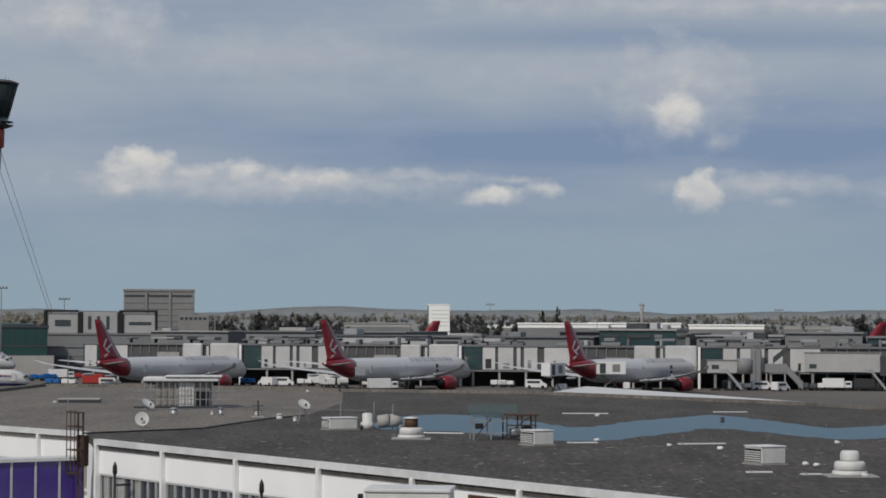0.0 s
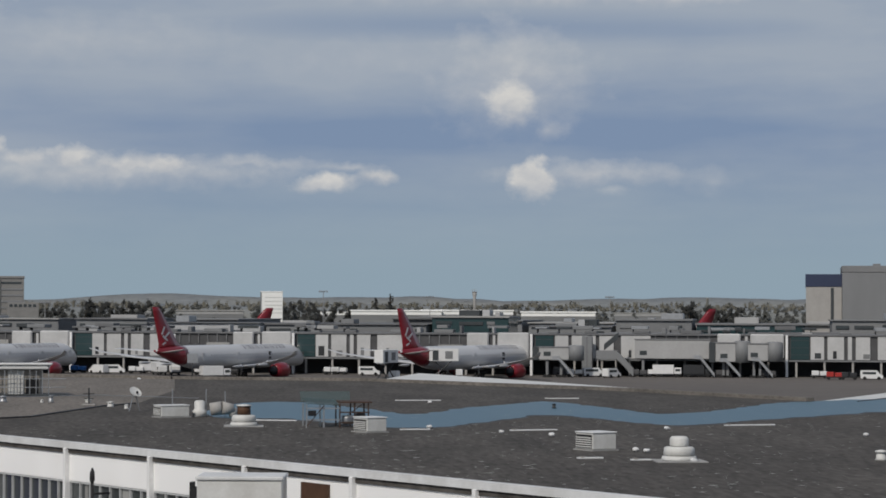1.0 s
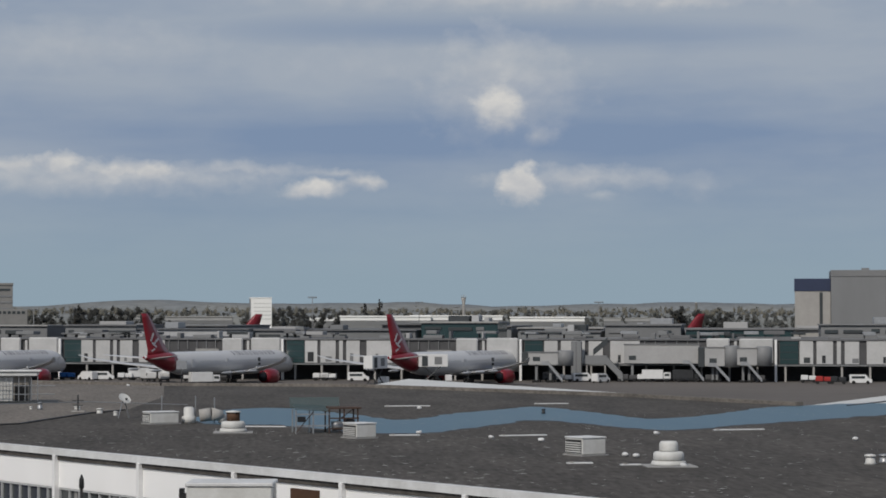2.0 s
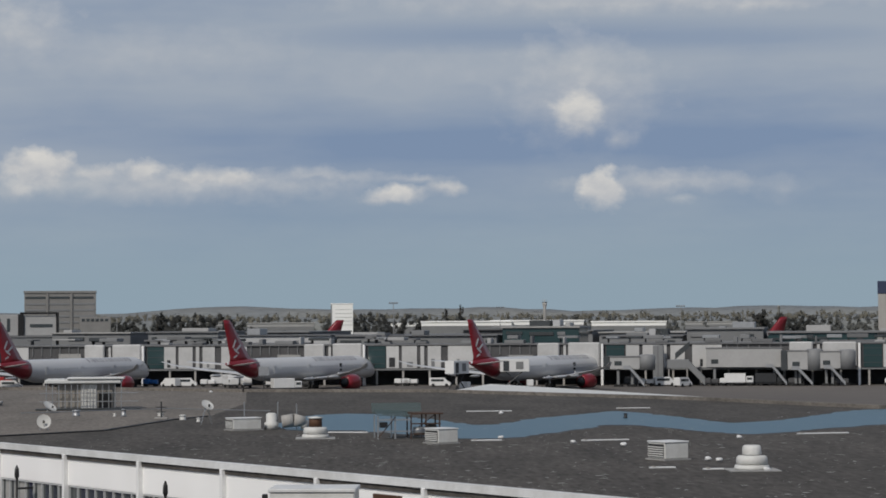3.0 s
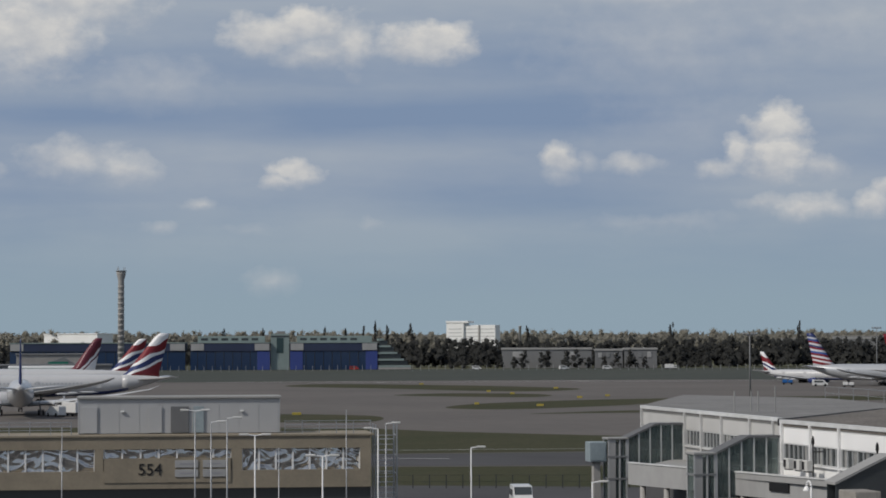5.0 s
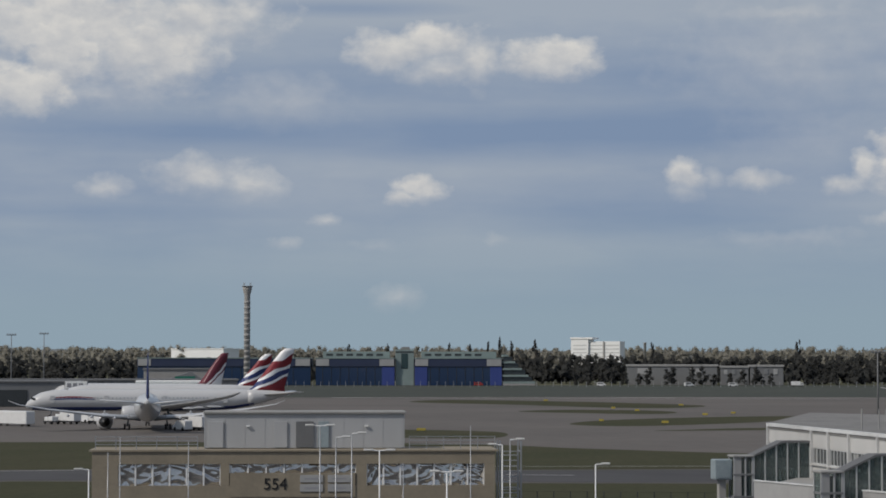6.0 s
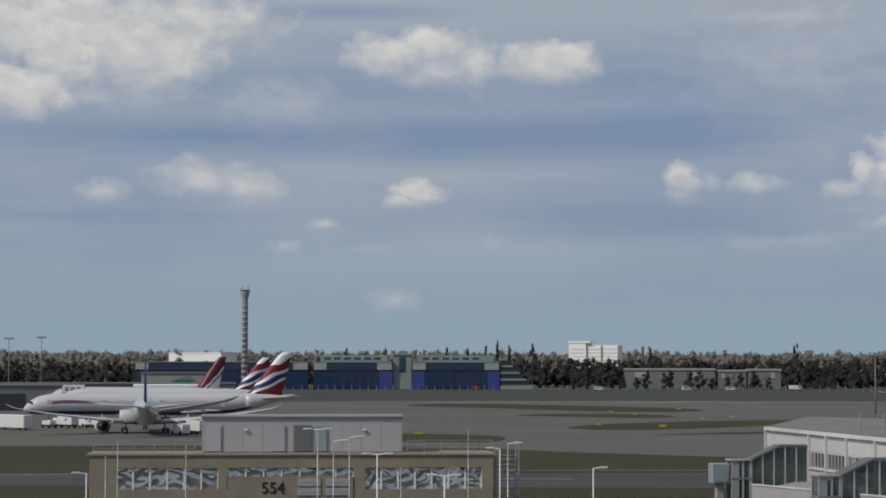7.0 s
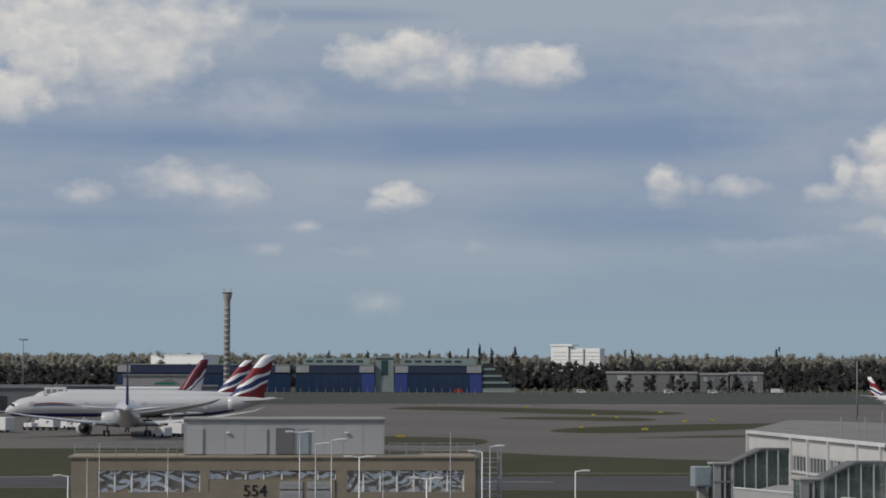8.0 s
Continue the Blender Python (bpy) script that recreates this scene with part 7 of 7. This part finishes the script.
# ribbed cabin on its roof
c = thing("roof_cabin", "long pale grey panelled cabin with doors on the gate building", "cabin", HB @ at(0, 0, 10.104))
x0, x1 = -6.05, 7.15
part("wall", boxes((x0, x1, 2.0, 5.0, 0, 2.25)), "cabin_wall", c)
part("roof", boxes((x0 - 0.08, x1 + 0.08, 1.85, 5.1, 2.254, 2.42), bev=0.03), "felt_pale", c)
for k in range(11):
    x = x0 + 0.05 + k * 1.3
    part("rib", boxes((x, x + 0.035, 1.985, 1.997, 0.02, 2.2)), "cabin_wall", c)
for xa, xb, mt in ((-0.02, 1.15, "dark_roof"), (1.45, 2.15, "sheet_blue"), (-1.5, -0.6, "cabin_wall"), (-5.8, -4.8, "cabin_wall")):
    part("door", boxes((xa, xb, 1.90, 1.96, 0.03, 1.75), bev=0.01), mt, c)
part("wall_lamp", boxes((-3.3, -3.05, 1.85, 1.96, 1.4, 1.5)), "lamp_glass", c)
part("wall_lamp", boxes((4.5, 4.75, 1.85, 1.96, 1.4, 1.5)), "lamp_glass", c)
# roof rail and stair
t = thing("roof_rail", "galvanised guard rail round the gate building's roof", "rail", HB @ at(0, 0, 10.104))
for xa, xb in ((-13, -6.4), (7.4, 13.0)):
    for z in (0.3, 0.55, 0.8):
        part("rail", tubes(((xa, 0.3, z), (xb, 0.3, z), 0.025), n=5), "galv", t)
    n = 5
    for k in range(n + 1):
        x = xa + (xb - xa) * k / n
        part("stanchion", tubes(((x, 0.3, 0), (x, 0.3, 0.85), 0.03), n=5), "galv", t)
t = thing("escape_stair", "grey steel escape stair at the end of the gate building", "stair", HB @ at(13.3, 1.0))
for x, y in ((0.1, 0), (1.5, 0), (0.1, 2), (1.5, 2)):
    part("post", boxes((x - 0.05, x + 0.05, y - 0.05, y + 0.05, 0, 10.6)), "galv", t)
for k in range(14):
    part("tread", boxes((0.16, 1.44, 0.1 + 0.12 * k, 0.34 + 0.12 * k, 5.0 + 0.35 * k, 5.05 + 0.35 * k)), "galv", t)
for z in (7.4, 8.6, 9.9):
    part("landing_rail", tubes(((0.1, 0, z), (1.5, 0, z), 0.03), ((1.5, 0, z), (1.5, 2, z), 0.03), n=5), "galv", t)


def street_lamp(az, d, top, arms, tall=0.9):
    p = polar(az, d)
    t = thing("street_lamp", "white street lamp post with a flat lantern", "street lamp", at(p.x, p.y, 0, az), "street lamps")
    part("post", tubes(((0, 0, 0), (0, 0, top), 0.055 if arms else 0.04, 0.036 if arms else 0.025), n=8), "post" if arms and top < 11 else "galv", t)
    for s in arms:
        part("arm", tubes(((0, 0, top), (s * 0.5, 0, top + 0.05), 0.04), n=6), "post", t)
        bm = bmesh.new()
        box(bm, min(s * 0.35, s * tall), max(s * 0.35, s * tall), -0.13, 0.13, top + 0.0, top + 0.12, 0.03)
        part("lantern", bm, "unit", t)


for az, d, top, arms in ((26.35, 140, 9.5, (1,)), (31.8, 128, 10.8, (-1, 1)), (31.2, 126, 10.2, ()), (30.1, 120, 10.0, (-1, 1)), (33.3, 138, 11.9, (-1, 1)), (32.9, 138, 11.2, (1,)), (32.5, 136, 11.5, (1,)), (29.5, 135, 12.0, ()), (38.3, 140, 11.2, ()), (36.6, 140, 10.9, ()), (39.07, 140, 9.2, (-1,)), (28.5, 140, 11.0, (1,)), (28.7, 142, 10.6, (-1,)), (23.3, 128, 8.1, (1,)), (38.6, 139, 10.3, ())):
    street_lamp(az, d, top, arms)


# ================= vehicles, signs and small things on the apron =================
def truck(m, label, body="van_white", kind="van"):
    t = thing("apron_vehicle", label, "vehicle", m, "apron vehicles")
    if kind == "van":
        part("body", loft(bmesh.new(), [[(x, -1, z0), (x, 1, z0), (x, 0.9, z1), (x, -0.9, z1)] for x, z0, z1 in ((-2.7, 0.4, 2.1), (-2.6, 0.35, 2.3), (1.2, 0.35, 2.3), (2.0, 0.35, 1.4), (2.7, 0.4, 1.1))], smooth=False), body, t)
        part("window", boxes((-2.2, 1.0, -1.0, -0.93, 1.35, 1.95)), "pane", t)
        part("windscreen", boxes((-0.45, 0.45, -0.82, 0.82, -0.02, 0.02)), "pane", t).matrix_basis = pose(1.63, 0, 1.89, 0, 48, 0)
        wx, L = (-1.7, 1.7), 1
    elif kind == "lift":
        part("chassis", boxes((-3.5, 3.5, -1.1, 1.1, 0.5, 1.0)), "steel_dark", t)
        part("cab", boxes((2.0, 3.6, -1.1, 1.1, 1.004, 2.5), bev=0.1), body, t)
        part("scissor", tubes(((-3.0, -0.9, 1.0), (1.0, -0.9, 4.4), 0.12), ((1.0, -0.9, 1.0), (-3.0, -0.9, 4.4), 0.12), ((-3.0, 0.9, 1.0), (1.0, 0.9, 4.4), 0.12), ((1.0, 0.9, 1.0), (-3.0, 0.9, 4.4), 0.12), n=6), "steel_dark", t)
        part("box", boxes((-4.4, 2.6, -1.2, 1.2, 4.41, 7.4), bev=0.06), body, t)
        part("side_mark", boxes((-0.6, 1.2, -1.25, -1.205, 5.0, 6.8)), "grey_roof", t, "grey picture on the side")
        part("side_door", boxes((-3.6, -2.2, -1.25, -1.205, 4.6, 7.0)), "slate", t)
        wx = (-2.4, 2.4)
    elif kind == "box":
        part("chassis", boxes((-3.6, 3.6, -1.0, 1.0, 0.5, 0.8)), "steel_dark", t)
        part("box", boxes((-3.7, 1.6, -1.2, 1.2, 0.804, 3.1), bev=0.06), body, t)
        part("cab", boxes((1.7, 3.5, -1.1, 1.1, 0.804, 2.4), bev=0.12), body, t)
        part("window", boxes((2.0, 3.2, -1.13, -1.104, 1.5, 2.1)), "pane", t)
        wx = (-2.3, 2.4)
    elif kind == "bus":
        part("body", boxes((-6, 6, -1.35, 1.35, 0.5, 3.6), bev=0.15), body, t)
        for k in range(6):
            part("window", boxes((-5.4 + 1.8 * k, -4.3 + 1.8 * k, -1.39, -1.354, 2.3, 3.1)), "pane", t)
        wx = (-4, 4)
    else:
        part("deck", boxes((-2.2, 2.2, -1.0, 1.0, 0.5, 0.7)), "steel_dark", t)
        part("load", boxes((-1.9, -0.1, -0.9, 0.9, 0.704, 1.9), (0.1, 1.9, -0.9, 0.9, 0.704, 1.75), bev=0.12), body, t)
        wx = (-1.4, 1.4)
    for x in wx:
        for y in (-0.95, 0.95):
            part("wheel", tubes(((x, y - 0.14, 0.42), (x, y + 0.14, 0.42), 0.42), n=12), "tyre", t)


PINV = -12.9
V = lambda s, off: (PIER @ Vector((s, -off, 0)))
vr = random.Random(17)
LAB = {"van": "white van parked on the apron", "box": "white box truck parked on the apron", "lift": "white catering truck with its box raised on scissors", "dolly": "row dolly with pale cargo loads under the pier", "bus": "white crew bus beside the airliner"}
for s, off, kind, col, turn in ((43, 7, "dolly", "van_blue", 0), (50, 12, "van", "van_white", 150), (54, 11, "van", "van_white", 10), (59.5, 10, "dolly", "van_white", 5), (63.5, 8, "box", "van_white", 20), (68.4, 20, "box", "van_white", -60), (73, 22, "box", "van_white", -70), (79, 18, "dolly", "van_white", 10), (84, 14, "box", "under", 0), (109.8, 5, "dolly", "van_white", 0), (112.0, 5, "dolly", "van_white", 0), (121, 12, "van", "van_white", 4), (158, 9, "dolly", "van_blue", 60), (170, 6, "van", "under", 0), (173, 10, "dolly", "van_white", 0), (177.5, 8, "van", "van_white", 20), (182.5, 14, "van", "van_white", 60), (189, 6, "dolly", "under", 0), (193, 6, "dolly", "van_white", 0), (196, 6, "box", "van_white", 0), (203.6, 5, "box", "steel_dark", 0), (210, 6, "dolly", "under", 0), (221, 6, "dolly", "under", 0), (233.6, 7, "dolly", "van_white", 0), (237, 18, "dolly", "van_red", 0), (240.5, 18, "dolly", "steel_dark", 0), (246, 16, "van", "van_white", 0), (30, 14, "box", "van_white", 30), (10, 30, "box", "van_red", 10), (4, 34, "dolly", "van_white", 0), (-2, 30, "dolly", "van_blue", 0), (15, 34, "van", "van_white", 10)):
    p = V(s, off)
    truck(at(p.x, p.y, 0, PINV + turn), LAB[kind].replace("white", {"van_white": "white", "van_blue": "blue", "van_red": "red"}.get(col, "dark")), col, kind)
for az, d, kind, col, turn in ((40.9, 545, "bus", "van_white", 128), (40.0, 560, "dolly", "van_white", 120), (39.6, 560, "box", "van_white", 130), (36.75, 505, "van", "van_white", 120), (36.4, 507, "box", "van_white", 125), (39.2, 570, "van", "van_white", 130), (38.9, 560, "dolly", "van_white", 130), (10.0, 640, "dolly", "van_blue", 10), (9.7, 648, "dolly", "van_blue", 20), (9.4, 650, "box", "van_white", 0), (8.9, 655, "dolly", "van_red", 0), (15.2, 690, "dolly", "van_white", 10), (14.6, 700, "van", "van_white", 0), (17.6, 820, "van", "van_white", 10), (18.4, 850, "dolly", "van_blue", 0), (16.9, 800, "dolly", "van_white", 0), (24.0, 1320, "van", "van_white", 20), (22.9, 1325, "van", "van_white", 10), (21.3, 1325, "box", "van_white", 0), (29.3, 1330, "van", "van_red", 0), (26.2, 1325, "van", "van_white", 0), (-3.0, 522, "lift", "van_white", 60), (-4.5, 541, "lift", "van_white", 3), (1.35, 545, "box", "van_white", 20)):
    p = polar(az, d)
    truck(at(p.x, p.y, 0, az + turn), LAB[kind].replace("white", {"van_white": "white", "van_blue": "blue", "van_red": "red"}.get(col, "dark")), col, kind)


def jet_bridge(s0, s1, off, z0, z1, label, rotunda=True):
    """A passenger bridge lying along the pier front."""
    t = thing("jet_bridge", label, "jet bridge", PIER @ at(0, -off), "jet bridges")
    part("tunnel", boxes((s0, s1, -1.5, 1.5, z0, z1), bev=0.08), "white_box", t)
    part("tunnel_roof", boxes((s0 - 0.2, s1 + 0.2, -1.65, 1.65, z1 + 0.004, z1 + 0.25)), "grey_roof", t)
    part("side_window", boxes((s0 + 1.2, s0 + 3.0, -1.54, -1.504, z0 + 0.9, z0 + 2.0)), "pane", t)
    for x in (s0 + 2, s1 - 2):
        part("leg", boxes((x - 0.3, x + 0.3, -0.9, 0.9, 0.6, z0 - 0.004)), "grey_wall", t)
        part("bogie", boxes((x - 1.0, x + 1.0, -1.2, 1.2, 0, 0.596)), "tyre", t)
    if rotunda:
        part("rotunda", lathe(bmesh.new(), [(2.1, z0 - 0.2), (2.1, z1 + 0.3), (1.6, z1 + 0.6)], 16, (s1 + 1.6, 0)), "grey_wall", t)
        part("bellows", boxes((s0 - 1.6, s0 - 0.01, -1.7, 1.7, z0 - 0.2, z1 + 0.2), bev=0.1), "slate", t, "dark folded bellows")
    part("stair", loft(bmesh.new(), [[(x, -3.1, z), (x, -1.7, z), (x, -1.7, z + 0.9), (x, -3.1, z + 0.9)] for x, z in ((s1 - 4, z0), (s1 - 2.4, z0), (s1 + 1.2, 0.1))], smooth=False), "galv", t, "grey side stair")


jet_bridge(187.8, 206.6, 4.5, 4.6, 9.3, "white jet bridge standing along the pier", False)
jet_bridge(164.5, 172, 14, 4.4, 7.4, "white jet bridge reaching to an airliner's door")
jet_bridge(208.0, 213.0, 7, 4.0, 8.6, "parked white jet bridge cab with dark bellows")
jet_bridge(215.5, 221.0, 7, 4.3, 8.4, "parked white jet bridge cab turned to the apron")
t = thing("lift_shaft", "tall pale grey lift shaft beside a stair at the pier", "shaft", PIER @ at(175.6, -3.5))
part("shaft", boxes((-1.3, 1.3, -1.3, 1.3, 0, 10.2), bev=0.08), "grey_wall", t)
part("seam", boxes((-0.05, 0.05, -1.34, -1.304, 0.2, 10.0)), "slate", t)
t = thing("apron_stair", "white enclosed apron stair with a slanting dark strip", "stair", PIER @ at(181.5, -6))
part("landing", boxes((-3.4, 2.0, -1.2, 1.2, 4.4, 6.6), bev=0.06), "grey_wall", t)
part("flight", loft(bmesh.new(), [[(x, -1.2, z), (x, 1.2, z), (x, 1.2, z + 2.0), (x, -1.2, z + 2.0)] for x, z in ((1.9, 4.4), (6.0, 0.1))], smooth=False), "grey_wall", t)
part("upper_flight", loft(bmesh.new(), [[(x, -1.22, z), (x, -0.4, z), (x, -0.4, z + 1.6), (x, -1.22, z + 1.6)] for x, z in ((-1.4, 6.62), (2.2, 9.6))], smooth=False), "slate", t)
part("leg", boxes((-3.2, -2.9, -0.9, 0.9, 0, 4.39), (1.4, 1.7, -0.9, 0.9, 0, 4.39)), "conc", t)

# taxiway signs
for az, d, w in ((30.75, 497, 3.0), (25.3, 690, 2.0), (24.2, 770, 2.4), (25.9, 720, 2.0), (23.6, 640, 2.2), (22.9, 660, 2.0), (26.2, 575, 1.8), (24.6, 560, 2.6), (27.6, 850, 2.4)):
    p = polar(az, d)
    t = thing("taxiway_sign", "small yellow taxiway sign on short legs", "sign", at(p.x, p.y, 0, az), "taxiway signs")
    part("board", boxes((-w / 3, w / 3, -0.12, 0.12, 0.25, 0.8), bev=0.03), "paint_yellow", t)
    for x in (-w / 4, w / 4):
        part("leg", boxes((x - 0.05, x + 0.05, -0.05, 0.05, 0, 0.246)), "steel_dark", t)
# stand sign on a pole before the second airliner
p = polar(1.93, 480)
t = thing("stand_sign", "grey stand sign on a tall dark pole", "sign", at(p.x, p.y, 0, 2))
part("pole", tubes(((0, 0, 0), (0, 0, 7.0), 0.12), n=8), "steel_dark", t)
part("board", boxes((-1.1, 1.1, -0.15, 0.15, 5.2, 7.1), bev=0.05), "galv", t)
# apron marker cones
for az, d in ((3.65, 492), (1.75, 478), (-0.2, 498), (4.6, 510), (8.2, 520)):
    p = polar(az, d)
    t = thing("marker_cone", "white apron marker cone", "cone", at(p.x, p.y), "marker cones")
    part("base", boxes((-0.4, 0.4, -0.4, 0.4, 0, 0.1)), "white_box", t)
    part("cone", lathe(bmesh.new(), [(0.32, 0.104), (0.2, 0.7), (0.12, 0.95)], 12), "white_box", t)
# a white van waiting in the yard below the pier, nose to the building
truck(at(-92.2, 197.0, 0, -60), "white van with a dark windscreen in the yard", "van_white", "van")
# low fence along the yard
t = thing("yard_fence", "thin grey wire fence with posts along the yard", "fence")
for k in range(26):
    p = polar(29.5 - 0.42 * k, 249)
    part("post", boxes((p.x - 0.04, p.x + 0.04, p.y - 0.04, p.y + 0.04, 0, 1.5)), "steel_dark", t)
for z in (0.75, 1.45):
    part("rail", tubes(*[((polar(29.5 - 0.42 * k, 249).x, polar(29.5 - 0.42 * k, 249).y, z), (polar(29.08 - 0.42 * k, 249).x, polar(29.08 - 0.42 * k, 249).y, z), 0.012) for k in range(25)], n=4), "steel_dark", t)

p = polar(39.4, 720)
t = thing("hangar_sign", "white hangar signboard with grey bars beyond the apron", "sign", at(p.x, p.y, 0, 39.4))
part("frame", boxes((-3.6, 3.6, 0.21, 0.6, 0, 9.0)), "grey_wall", t)
part("board", boxes((-3.4, 3.4, -0.1, 0.2, 6.4, 8.8), bev=0.04), "white_far", t)
for k in range(3):
    part("text_bar", boxes((-2.8 + 1.8 * k, -1.5 + 1.8 * k, -0.13, -0.104, 6.9, 8.2)), "mark_grey", t)
p = polar(37.1, 760)
t = thing("canopy_roof", "long white canopy roof with a teal edge beyond the airliners", "canopy", at(p.x, p.y, 0, 37.1))
part("canopy", boxes((-11, 14, 0, 12, 7.6, 8.6), bev=0.1), "white_far", t)
part("edge", boxes((-11, 14, -0.2, -0.004, 7.5, 7.9)), "teal_wall", t)
for x in (-9, 0, 12):
    part("column", boxes((x - 0.3, x + 0.3, 2, 2.6, 0, 7.59)), "conc", t)
